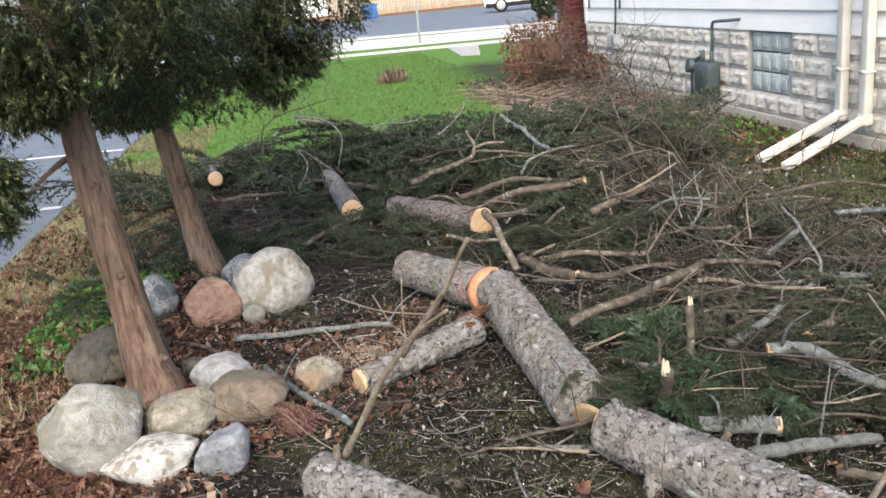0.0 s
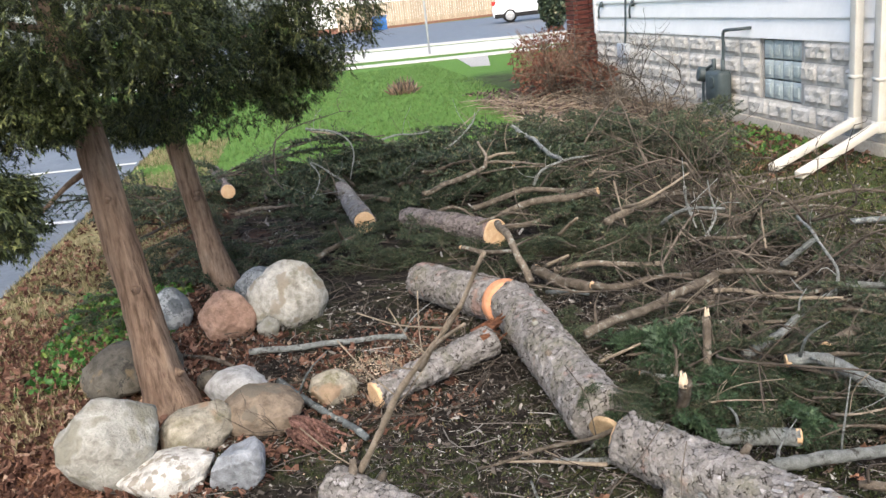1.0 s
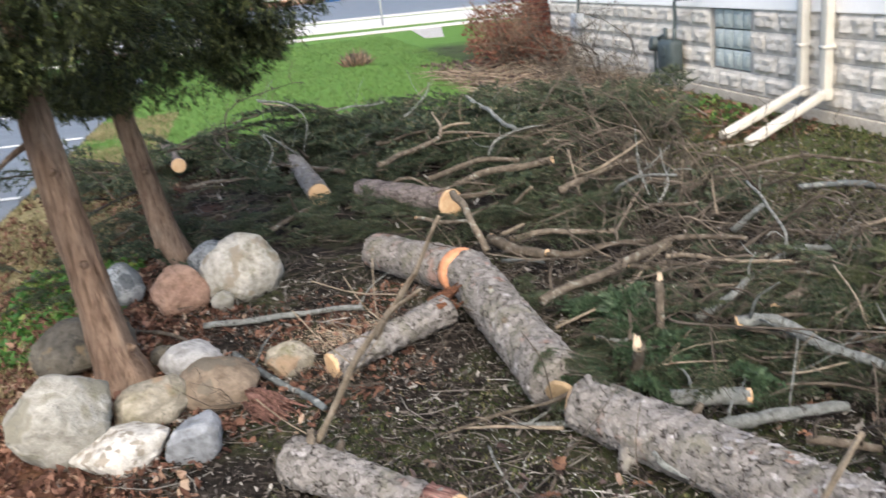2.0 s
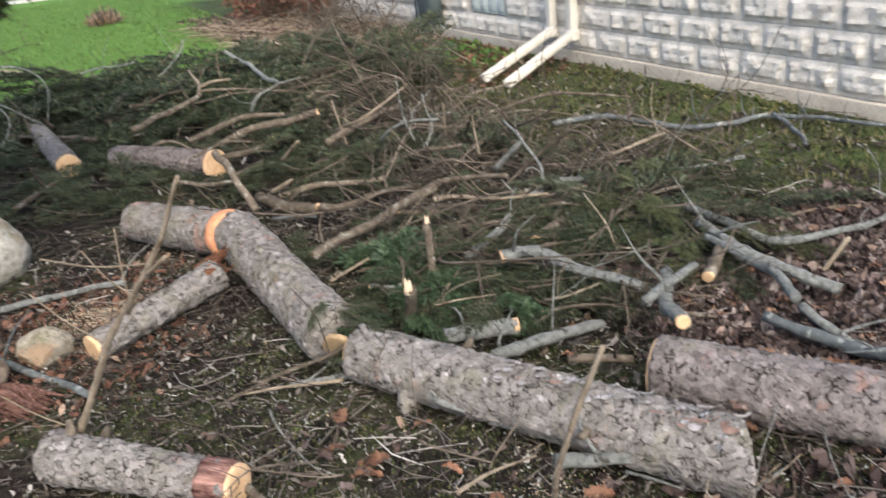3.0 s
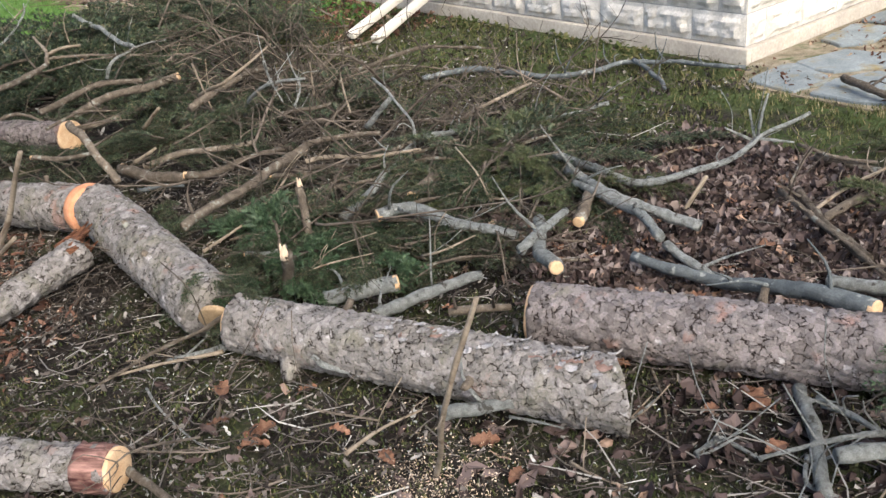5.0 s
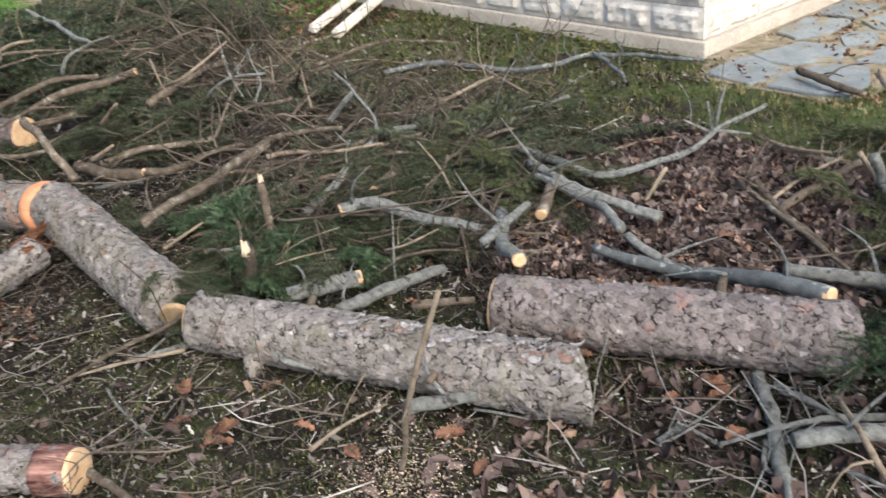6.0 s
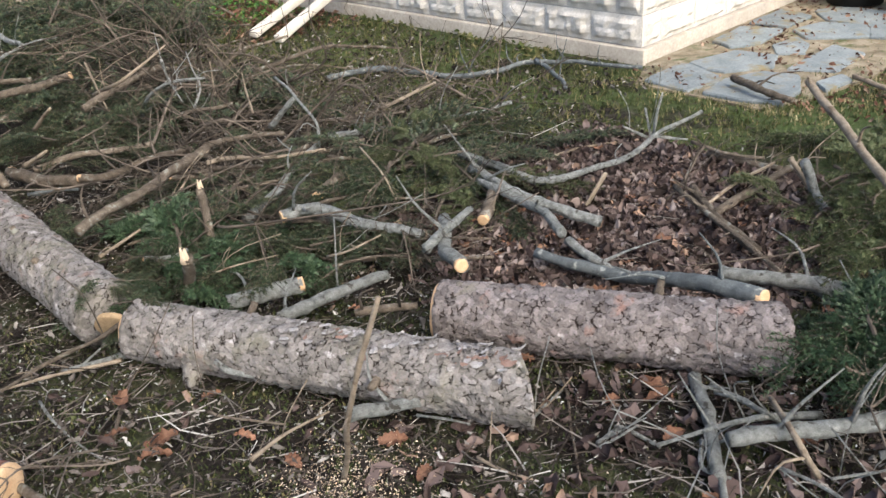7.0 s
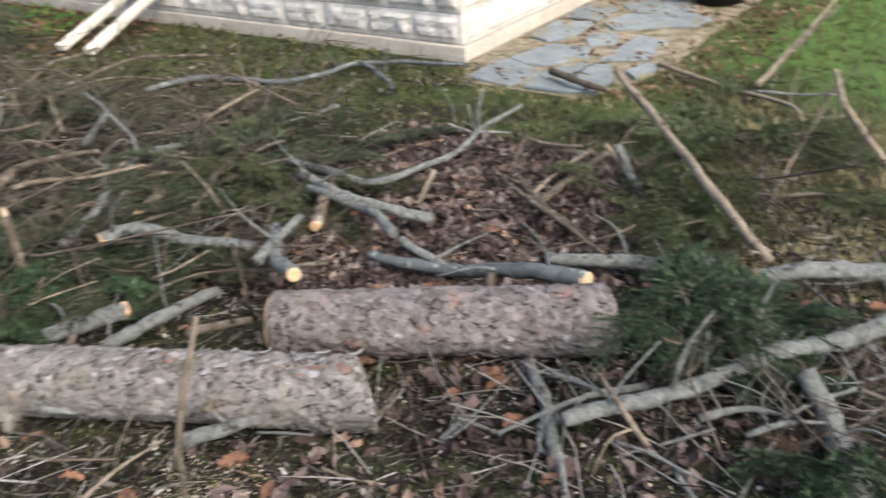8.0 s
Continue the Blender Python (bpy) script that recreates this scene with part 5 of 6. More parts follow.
# ---- green boughs, built once a kind and laid out ----
def bough_mesh(length, width, seed, needle, density=1.0, broad=False, fat=1.0):
    """A cut spruce bough: a stem with side shoots, bristling with needles."""
    rr = random.Random(seed)
    bm = bmesh.new()
    stem = spline([(0, 0, 0), (length * 0.35, rr.uniform(-0.06, 0.06), 0.05), (length * 0.7, rr.uniform(-0.08, 0.08), 0.05), (length, rr.uniform(-0.1, 0.1), -0.02)], 16)
    tube(bm, stem, lerp(0.012, 0.003, 16), 6, 0.1, 30)
    shoots = []
    for i in range(3, 17):
        f = i / 16
        for sg in (-1, 1):
            if rr.random() < 0.15:
                continue
            ln = width * (1.15 - f) * rr.uniform(0.5, 1.1) + 0.05
            d = Vector((0.75, sg * rr.uniform(0.55, 1.0), rr.uniform(-0.25, 0.3))).normalized()
            sub = spline([stem[i], stem[i] + d * ln * 0.5 + Vector((0, 0, 0.01)), stem[i] + d * ln + Vector((0.03, 0, -0.03))], 6)
            tube(bm, sub[::2], lerp(0.004, 0.0015, 3), 3, 0, 8, False)
            shoots.append(sub)
            if ln > 0.16:
                for j in (2, 4):
                    e = Vector((d.x, d.y * rr.uniform(-0.2, 0.4), d.z)) + Vector((0.3, sg * -0.35, rr.uniform(-0.2, 0.2)))
                    sub2 = spline([sub[j], sub[j] + e.normalized() * ln * 0.22, sub[j] + e.normalized() * ln * 0.42], 3)
                    shoots.append(sub2)
    shoots.append(stem[7:])
    verts, faces = [], []
    nl, nw = (0.032, 0.0055) if broad else (0.035, 0.0044)
    nw *= fat
    for sub in shoots:
        ln = sum((b - a).length for a, b in zip(sub, sub[1:]))
        for _ in range(int(ln * 250 * density)):
            k = rr.randint(0, len(sub) - 2)
            p = sub[k].lerp(sub[k + 1], rr.random())
            d = (sub[k + 1] - sub[k]).normalized()
            w = Vector((rr.gauss(0, 1), rr.gauss(0, 1), rr.gauss(0.2, 1)))
            w = (w - d * w.dot(d)).normalized()
            tip = p + (d * rr.uniform(0.3, 0.9) + w).normalized() * nl * rr.uniform(0.7, 1.2)
            s = d.cross(w) * nw
            i = len(verts)
            verts += [p - s, p + s, tip]
            faces.append((i, i + 1, i + 2))
    me = bpy.data.meshes.new("needles")
    me.from_pydata(verts, [], faces)
    me.materials.append(needle)
    st = bpy.data.meshes.new("stem")
    bm.to_mesh(st)
    bm.free()
    st.materials.append(M["twig"])
    return st, me


BOUGHS = [bough_mesh(0.75 + 0.1 * k, 0.3 + 0.03 * (k % 3), 20 + k, M["needle"]) for k in range(6)]
HEAPED = [bough_mesh(0.75 + 0.12 * k, 0.3 + 0.03 * (k % 3), 20 + k, M["needle"], 0.5, False, 1.5) for k in range(5)]
OLIVE = [bough_mesh(0.75 + 0.1 * k, 0.32, 70 + k, M["needle_light"]) for k in range(3)]
FIRS = [bough_mesh(0.42 + 0.06 * k, 0.2, 50 + k, M["needle_blue"], 1.0, True) for k in range(3)]


def lay_bough(kinds, x, y, z, turn, tilt, roll, size, label):
    st, nd = kinds[R.randrange(len(kinds))]
    t = thing("spruce_bough", (0, 0, 0), label, "bough", "cut green boughs")
    t.matrix_basis = pose(x, y, z, roll, tilt, turn) @ Matrix.Scale(size, 4)
    for nm, me in (("stem", st), ("needles", nd)):
        o = new(nm, me)
        o.parent = t


CLEAR = ((3.25, 4.7, 4.9, 6.7), (0.55, 1.6, 4.5, 6.3), (0.15, 0.8, 5.2, 7.6), (-0.95, -0.25, 6.2, 8.0), (0.4, 1.5, 3.2, 4.8))


HEAP = []


def bough_patch(kinds, n, cx, cy, sx, sy, height, label, lo=0.7, hi=1.2, heap=False):
    for _ in range(n):
        u, v = R.uniform(-1, 1), R.uniform(-1, 1)
        h = height * max(0.05, 1 - 0.6 * (u * u + v * v))
        x, y, a, size = cx + u * sx, cy + v * sy, R.uniform(0, 360), R.uniform(lo, hi)
        if kinds in (BOUGHS, HEAPED) and lo > 0.4:
            spots = [(x + f * size * math.cos(radians(a)), y + f * size * math.sin(radians(a))) for f in (0, 0.5, 1.0)]
            if any(x0 < p < x1 and y0 < q < y1 for p, q in spots for x0, x1, y0, y1 in CLEAR):
                continue
            if any(p > 4.4 for p, q in spots) or max(q for p, q in spots) > 9.1:
                continue
        z, tilt, roll = 0.04 + R.random() ** 0.7 * h, R.uniform(-14, 10), R.uniform(-35, 35)
        if heap:
            HEAP.append((pose(x, y, z, roll, tilt, a) @ Matrix.Scale(size, 4), kinds[R.randrange(len(kinds))]))
        else:
            lay_bough(kinds, x, y, z, a, tilt, roll, size, label)


FAR_L, NEAR_L, FIR_L = "dark green spruce bough heaped on the brush pile", "green spruce bough lying among cut branches", "short bough with broad green needles on the litter"
bough_patch(HEAPED, 90, -0.1, 8.0, 1.2, 1.0, 0.26, FAR_L, heap=True)
bough_patch(HEAPED, 90, 1.6, 7.9, 1.2, 0.9, 0.26, FAR_L, heap=True)
bough_patch(HEAPED, 40, 0.0, 6.9, 1.0, 0.9, 0.14, FAR_L, heap=True)
bough_patch(HEAPED, 40, 1.8, 6.8, 0.9, 0.7, 0.14, FAR_L, heap=True)
bough_patch(HEAPED, 170, 0.5, 6.7, 2.0, 1.7, 0.04, NEAR_L, 0.3, 0.4, heap=True)
bough_patch(HEAPED, 18, -0.5, 6.6, 0.5, 0.9, 0.12, NEAR_L, 0.42, 0.7, heap=True)
bough_patch(HEAPED, 34, 0.3, 5.7, 0.6, 0.4, 0.06, NEAR_L, 0.3, 0.4, heap=True)
bough_patch(HEAPED, 46, 1.0, 6.75, 0.7, 0.45, 0.08, NEAR_L, 0.3, 0.4, heap=True)
bough_patch(HEAPED, 26, 1.35, 5.2, 0.6, 0.35, 0.05, NEAR_L, 0.28, 0.4, heap=True)
bough_patch(HEAPED, 26, -0.75, 7.6, 0.6, 1.4, 0.08, NEAR_L, 0.3, 0.4, heap=True)
for k in range(95):
    f = k / 94
    lay_bough(HEAPED, 2.85 + 0.75 * f + R.uniform(-0.25, 0.25), 7.9 - 1.6 * f + R.uniform(-0.3, 0.3), R.uniform(0.06, 0.27), R.uniform(60, 260), R.uniform(-24, 8), R.uniform(-40, 40), R.uniform(0.45, 0.8), "dark green spruce bough standing up out of the pile")
bough_patch(BOUGHS, 32, 1.95, 4.0, 0.65, 1.0, 0.05, NEAR_L, 0.3, 0.4)
bough_patch(BOUGHS, 26, 1.8, 2.75, 0.35, 0.35, 0.05, NEAR_L, 0.3, 0.4)
bough_patch(HEAPED, 44, 1.95, 5.9, 0.55, 0.9, 0.2, FAR_L, 0.42, 0.7)
bough_patch(HEAPED, 5, 2.8, 6.0, 0.9, 0.8, 0.2, FAR_L)
bough_patch(HEAPED, 3, 2.1, 5.0, 0.8, 0.5, 0.14, NEAR_L, 0.6, 1.0)
bough_patch(HEAPED, 12, -0.6, 6.0, 0.4, 0.4, 0.14, NEAR_L, 0.5, 0.8)
bough_patch(BOUGHS, 24, 2.6, 2.85, 0.3, 0.26, 0.2, NEAR_L, 0.42, 0.7)
bough_patch(OLIVE, 30, 3.75, 1.05, 0.5, 0.4, 0.09, "olive drying bough heaped beside the paving", 0.42, 0.85)
bough_patch(HEAPED, 7, 2.2, 4.7, 0.9, 1.0, 0.2, NEAR_L, 0.42, 0.7)
bough_patch(BOUGHS, 12, 2.0, 3.2, 0.5, 0.5, 0.06, NEAR_L, 0.42, 0.6)
bough_patch(BOUGHS, 6, 2.2, 4.0, 0.5, 0.5, 0.1, NEAR_L, 0.45, 0.8)
bough_patch(BOUGHS, 7, 1.75, 4.5, 0.22, 0.2, 0.2, "bright olive bough tip among cut limbs", 0.4, 0.55)
bough_patch(OLIVE, 16, 2.62, 2.72, 0.24, 0.22, 0.3, "olive green spruce bough among grey limbs", 0.35, 0.55)
bough_patch(FIRS, 20, 1.55, 2.95, 0.3, 0.3, 0.08, FIR_L, 0.5, 0.8)
bough_patch(FIRS, 26, 2.46, 0.68, 0.13, 0.13, 0.22, FIR_L, 0.4, 0.65)
bough_patch(FIRS, 4, 2.3, 0.22, 0.2, 0.12, 0.06, FIR_L, 0.5, 0.8)
bough_patch(BOUGHS, 4, 1.1, 2.68, 0.04, 0.05, 0.2, NEAR_L, 0.2, 0.3)
for k in range(5):
    lay_bough(BOUGHS, 1.12 + R.uniform(-0.04, 0.04), 2.76 + R.uniform(-0.04, 0.04), 0.23, R.uniform(200, 330), R.uniform(-5, 25), R.uniform(-30, 30), 0.2, NEAR_L)

def heap_mesh(pick, name, material, label, category):
    """All boughs of the far heap that nobody could count, joined."""
    vs, fs, base = [], [], 0
    cache = {}
    for m, kind in HEAP[::2] if pick == 0 else HEAP:
        me = kind[pick]
        if me.name not in cache:
            co = np.empty(len(me.vertices) * 3)
            me.vertices.foreach_get("co", co)
            cache[me.name] = (co.reshape(-1, 3), [tuple(p.vertices) for p in me.polygons])
        co, polys = cache[me.name]
        mm = np.array(m)
        vs.append(co @ mm[:3, :3].T + mm[:3, 3])
        fs.extend(tuple(base + v for v in p) for p in polys)
        base += len(co)
    me = bpy.data.meshes.new(name)
    me.from_pydata(np.concatenate(vs).tolist(), [], fs)
    me.materials.append(material)
    return tagged(new(name, me), label, category, kind="stuff")


heap_mesh(1, "bough_heap", M["needle"], "heap of dark green spruce boughs on the lawn edge", "bough heap")
heap_mesh(0, "bough_stems", M["twig"], "brown stems of the heaped spruce boughs", "bough heap")

# ---- bare brush ----
def brush_mesh(length, seed, droop=0.0):
    """A bare dead branch, forked three times."""
    rr = random.Random(seed)
    bm = bmesh.new()

    def grow(p, d, ln, r, level, fork=None):
        mid = p + d * ln * 0.5 + Vector((rr.uniform(-1, 1), rr.uniform(-1, 1), rr.uniform(-1, 1))) * ln * 0.26
        end = p + d * ln + Vector((rr.uniform(-1, 1), rr.uniform(-1, 1), rr.uniform(-1, 1))) * ln * 0.2
        n = 7 if level == 0 else 4 if level == 1 else 2
        line = spline([p, mid, end], n)
        first, last = tube(bm, line, lerp(r, r * 0.35, n), 5 if level == 0 else 3, 0.1, 30, False)
        if fork:
            bm.edges.new((fork, first[0]))
        if level < 2:
            for _ in range(9 if level == 0 else 3):
                k = rr.randint(1, n)
                w = Vector((rr.gauss(0, 1), rr.gauss(0, 1), rr.gauss(0, 0.8))).normalized()
                e = (d * 0.7 + (w - d * w.dot(d)) * 0.8).normalized()
                grow(line[k], e, ln * rr.uniform(0.25, 0.5), r * 0.5, level + 1, first[0])

    grow(Vector((0, 0, 0)), Vector((1, 0, 0)), length, 0.0115, 0)
    me = bpy.data.meshes.new("bare_branch")
    bm.to_mesh(me)
    bm.free()
    me.materials.append(M["twig"])
    me.polygons.foreach_set("use_smooth", [True] * len(me.polygons))
    return me


BRUSH = [brush_mesh(0.6 + 0.12 * k, 80 + k) for k in range(6)]


def brush_patch(n, cx, cy, sx, sy, height, tilt, label, lo=0.7, hi=1.3, group="bare brush"):
    for _ in range(n):
        u, v = R.uniform(-1, 1), R.uniform(-1, 1)
        x, y, a, size = cx + u * sx, cy + v * sy, R.uniform(0, 360), R.uniform(lo, hi)
        m = pose(x, y, 0.03 + R.random() * height, R.uniform(0, 360), -R.uniform(*tilt), a) @ Matrix.Scale(size, 4)
        tip = (x + 0.9 * size * math.cos(radians(a)), y + 0.9 * size * math.sin(radians(a)))
        if any(x0 < p < x1 and y0 < q < y1 for p, q in ((x, y), tip) for x0, x1, y0, y1 in (*CLEAR[:4], (1.0, 1.85, 1.2, 2.75), (1.75, 2.5, 0.8, 1.95))):
            continue
        o = tagged(new("bare_branch", BRUSH[R.randrange(6)]), label, "branch", group)
        o.matrix_basis = m


BARE = "bare brown twiggy branch in the brush pile"
brush_patch(42, 2.5, 4.7, 0.55, 0.8, 0.24, (-10, 50), BARE, 0.45, 0.9)
brush_patch(30, 2.2, 3.7, 0.7, 0.6, 0.12, (-8, 15), BARE, 0.4, 0.8)
brush_patch(9, 1.4, 7.3, 1.7, 1.1, 0.32, (-10, 28), BARE, 0.5, 0.9)
brush_patch(30, 1.95, 2.7, 0.45, 0.4, 0.08, (-6, 14), BARE, 0.35, 0.7)
brush_patch(16, 3.2, 3.4, 0.6, 0.5, 0.05, (-5, 12), BARE, 0.4, 0.8)
brush_patch(12, 3.4, 1.1, 0.7, 0.6, 0.12, (-8, 18), BARE, 0.4, 0.8)
brush_patch(22, 2.35, 0.35, 0.35, 0.3, 0.04, (-4, 8), BARE, 0.25, 0.45)
for _ in range(16):
    x, y, a, ln = R.uniform(1.9, 2.7), R.uniform(0.0, 0.8), radians(R.uniform(-180, 180)), R.uniform(0.2, 0.5)
    z, r = R.uniform(0.02, 0.08), R.uniform(0.005, 0.012)
    branch([(x, y, z), (x + math.cos(a) * ln / 2, y + math.sin(a) * ln / 2, z + 0.02), (x + math.cos(a) * ln, y + math.sin(a) * ln, z)], r, r * 0.5, "branch_grey", False, 2)
brush_patch(18, 0.6, 3.4, 0.7, 0.5, 0.03, (-5, 10), BARE, 0.25, 0.5)
brush_patch(18, 1.1, 2.0, 0.6, 0.4, 0.03, (-5, 8), BARE, 0.2, 0.4)
brush_patch(16, -0.3, 6.9, 0.7, 1.2, 0.3, (0, 40), BARE, 0.5, 0.9)
for _ in range(16):
    x, y, a, ln = R.uniform(0.9, 3.0), R.uniform(3.7, 7.2), radians(R.uniform(-50, 60)), R.uniform(0.4, 1.0)
    z, r = R.uniform(0.08, 0.32), R.uniform(0.008, 0.022)
    branch([(x, y, z), (x + math.cos(a) * ln / 2, y + math.sin(a) * ln / 2 + R.uniform(-0.1, 0.1), z + R.uniform(0, 0.08)), (x + math.cos(a) * ln, y + math.sin(a) * ln, z + R.uniform(-0.06, 0.1))], r, r * 0.5, "branch", R.random() < 0.25, 2)
for _ in range(18):
    x, y, a, ln = R.uniform(1.4, 2.6), R.uniform(2.2, 3.6), radians(R.uniform(-60, 40)), R.uniform(0.3, 0.8)
    z, r = R.uniform(0.03, 0.12), R.uniform(0.006, 0.014)
    branch([(x, y, z), (x + math.cos(a) * ln / 2, y + math.sin(a) * ln / 2, z + R.uniform(0, 0.04)), (x + math.cos(a) * ln, y + math.sin(a) * ln, z)], r, r * 0.5, "branch", False, 3)
for line, r in (
    ([(0.2, 7.7, 0.68), (0.41, 7.6, 0.63), (0.53, 7.6, 0.55), (0.59, 7.6, 0.39), (0.52, 7.6, 0.18)], 0.012),
    ([(0.95, 7.4, 0.16), (1.16, 7.6, 0.26), (1.43, 7.6, 0.34), (1.69, 7.6, 0.52), (1.73, 7.6, 0.62)], 0.013),
    ([(0.9, 7.2, 0.14), (1.3, 7.2, 0.2), (1.79, 7.5, 0.28), (1.9, 7.6, 0.42)], 0.026),
    ([(1.4, 7.5, 0.34), (1.73, 7.4, 0.26), (2.05, 7.5, 0.3)], 0.016),
    ([(2.1, 7.8, 0.42), (2.3, 7.65, 0.28), (2.5, 7.4, 0.16)], 0.014),
    ([(0.45, 7.4, 0.2), (0.2, 7.3, 0.42), (0.25, 7.2, 0.3), (0.1, 7.0, 0.1)], 0.01),
    ([(-0.5, 7.2, 0.1), (-0.1, 7.0, 0.16), (0.15, 6.9, 0.13)], 0.018),
):
    branch(line, r, r * 0.35, "branch_grey" if r < 0.015 else "branch", False, 4)
for _ in range(46):
    x, y, a, ln = R.uniform(3.35, 4.6), R.uniform(8.6, 12.6), radians(R.uniform(-70, 70)), R.uniform(0.3, 0.9)
    z, r = R.uniform(0.03, 0.1), R.uniform(0.005, 0.01)
    e = (min(4.72, x + math.cos(a) * ln), y + math.sin(a) * ln)
    branch([(x, y, z), ((x + e[0]) / 2, (y + e[1]) / 2, z + R.uniform(0.02, 0.12)), (*e, z + R.uniform(-0.02, 0.16))], r, r * 0.5, "branch_pale", False, 2, "dry tan stalk lying in the bed by the wall")
STEMS = "dry brown stems of a bed along the wall"
brush_patch(34, 4.2, 10.6, 0.4, 1.8, 0.05, (20, 80), STEMS, 0.5, 0.9, "dry bed stems")

# ---- rust-red shrubs, bed plants ----
def shrub(x, y, rx, ry, h, leaves, label, leaf="shrub_leaf", stems=70, size=0.03, seed=1):
    rr = random.Random(seed)
    t = thing("shrub", (x, y, 0), label, "shrub")
    bm = bmesh.new()
    for _ in range(stems):
        a, f = rr.uniform(0, 6.28), rr.uniform(0.4, 1)
        end = Vector((x + math.cos(a) * rx * f, y + math.sin(a) * ry * f, h * rr.uniform(0.55, 1.05)))
        tube(bm, spline([(x, y, 0), (x + math.cos(a) * rx * f * 0.4, y + math.sin(a) * ry * f * 0.4, h * 0.45), end], 5), lerp(0.008, 0.003, 5), 4)
    part("stem_clump", bm, M["cedar"] if leaf == "shrub_leaf" else M["twig"], t)
    verts, faces = [], []
    for _ in range(leaves):
        v = Vector((rr.gauss(0, 1), rr.gauss(0, 1), rr.gauss(0, 1))).normalized() * rr.uniform(0.3, 1) ** 0.5
        p = Vector((v.x * rx, v.y * ry, h * 0.52 + v.z * h * 0.5))
        if noise.noise((p + Vector((x, y, 0))) * 4) < -0.2 or p.z < 0.02:
            continue
        d = Vector((rr.gauss(0, 1), rr.gauss(0, 1), rr.gauss(0, 1))).normalized() * size * rr.uniform(0.7, 1.5)
        s = d.orthogonal() * 0.5
        i = len(verts)
        verts += [p - d, p + s, p + d, p - s]
        faces.append((i, i + 1, i + 2, i + 3))
    me = bpy.data.meshes.new("leaves")
    me.from_pydata(verts, [], faces)
    me.materials.append(M[leaf])
    o = new("leaves", me)
    o.parent = t


shrub(4.3, 13.5, 0.75, 0.75, 1.0, 1500, "rust-red twiggy shrub at the house corner", stems=190, seed=2)
shrub(3.9, 12.5, 0.6, 0.6, 0.75, 800, "low rust-red twiggy shrub in the bed", stems=150, seed=4)
shrub(4.5, 12.0, 0.3, 0.4, 0.5, 900, "low dry brown shrub by the wall", seed=6)
shrub(9.6, 30.5, 0.55, 0.8, 2.4, 6000, "dark green rounded evergreen by the street", "needle", 20, 0.07, 9)

# ---- small stuff on the ground ----
def scatter(name, n, place, make, material, label, category):
    verts, faces = [], []
    for _ in range(n):
        q = place()
        if q:
            make(verts, faces, *q)
    me = bpy.data.meshes.new(name)
    me.from_pydata(verts, [], faces)
    me.materials.append(material)
    return tagged(new(name, me), label, category, kind="stuff")


def region(x0, x1, y0, y1, patchy=0.0, freq=1.5):
    def place():
        x, y = R.uniform(x0, x1), R.uniform(y0, y1)
        if patchy and noise.noise(Vector((x * freq, y * freq, 11))) < R.uniform(-0.5, 0.5) * (1 - patchy) + patchy - 0.35:
            return None
        return x, y, lie(x, y)
    return place


def leaf_shape(size, curl=0.5):
    """A dead leaf: small ones are scraps, larger ones lobed and folded along the rib."""
    def make(verts, faces, x, y, z):
        s = size * R.uniform(0.35, 1.0) ** 1.5 * 1.8
        m = pose(x, y, z + R.uniform(0.004, 0.035), R.uniform(-60, 60), R.uniform(-60, 60), R.uniform(0, 360))
        c = R.uniform(-curl, curl) * s
        i = len(verts)
        if s < 0.016:
            verts.extend(m @ Vector(v) for v in ((-s, 0, 0), (-s * R.uniform(0.1, 0.6), s * R.uniform(0.15, 0.6), c), (s * R.uniform(0.2, 0.9), s * R.uniform(0.1, 0.5), c * 0.7), (s * R.uniform(0.1, 0.6), -s * R.uniform(0.15, 0.6), c)))
            faces.extend(((i, i + 1, i + 3), (i + 1, i + 2, i + 3)))
            return
        thin = R.uniform(0.45, 1.0)
        for k in range(5):
            f = -1 + 0.5 * k
            w = (0.12 + 0.6 * (1 - f * f)) * s * thin
            dip = R.uniform(-0.2, 0.2) * s + 0.35 * c * f * f
            for sg in (1, 0, -1):
                lobe = sg * w * R.uniform(0.45, 1.2)
                verts.append(m @ Vector((f * s + R.uniform(-0.12, 0.12) * s, lobe, dip + abs(sg) * c * R.uniform(0.5, 1.2))))
        for k in range(4):
            a = i + 3 * k
            faces.extend(((a, a + 1, a + 4, a + 3), (a + 1, a + 2, a + 5, a + 4)))
    return make


def stick_shape(lo, hi, r):
    def make(verts, faces, x, y, z):
        ln, a, t = R.uniform(lo, hi), R.uniform(0, 6.28), R.uniform(-0.12, 0.25)
        d = Vector((math.cos(a), math.sin(a), t))
        s, u = Vector((-math.sin(a), math.cos(a), 0)), Vector((0, 0, 1))
        p = Vector((x, y, z + R.uniform(0.003, 0.03)))
        bend = s * R.uniform(-0.15, 0.15) * ln
        i = len(verts)
        for q, w in ((p, r), (p + d * ln * 0.5 + bend, r * 0.8), (p + d * ln, r * 0.4)):
            verts.extend((q + s * w, q - s * w * 0.6 + u * w, q - s * w * 0.6 - u * w))
        for o in (0, 3):
            for k in range(3):
                faces.append((i + o + k, i + o + (k + 1) % 3, i + o + 3 + (k + 1) % 3, i + o + 3 + k))
    return make


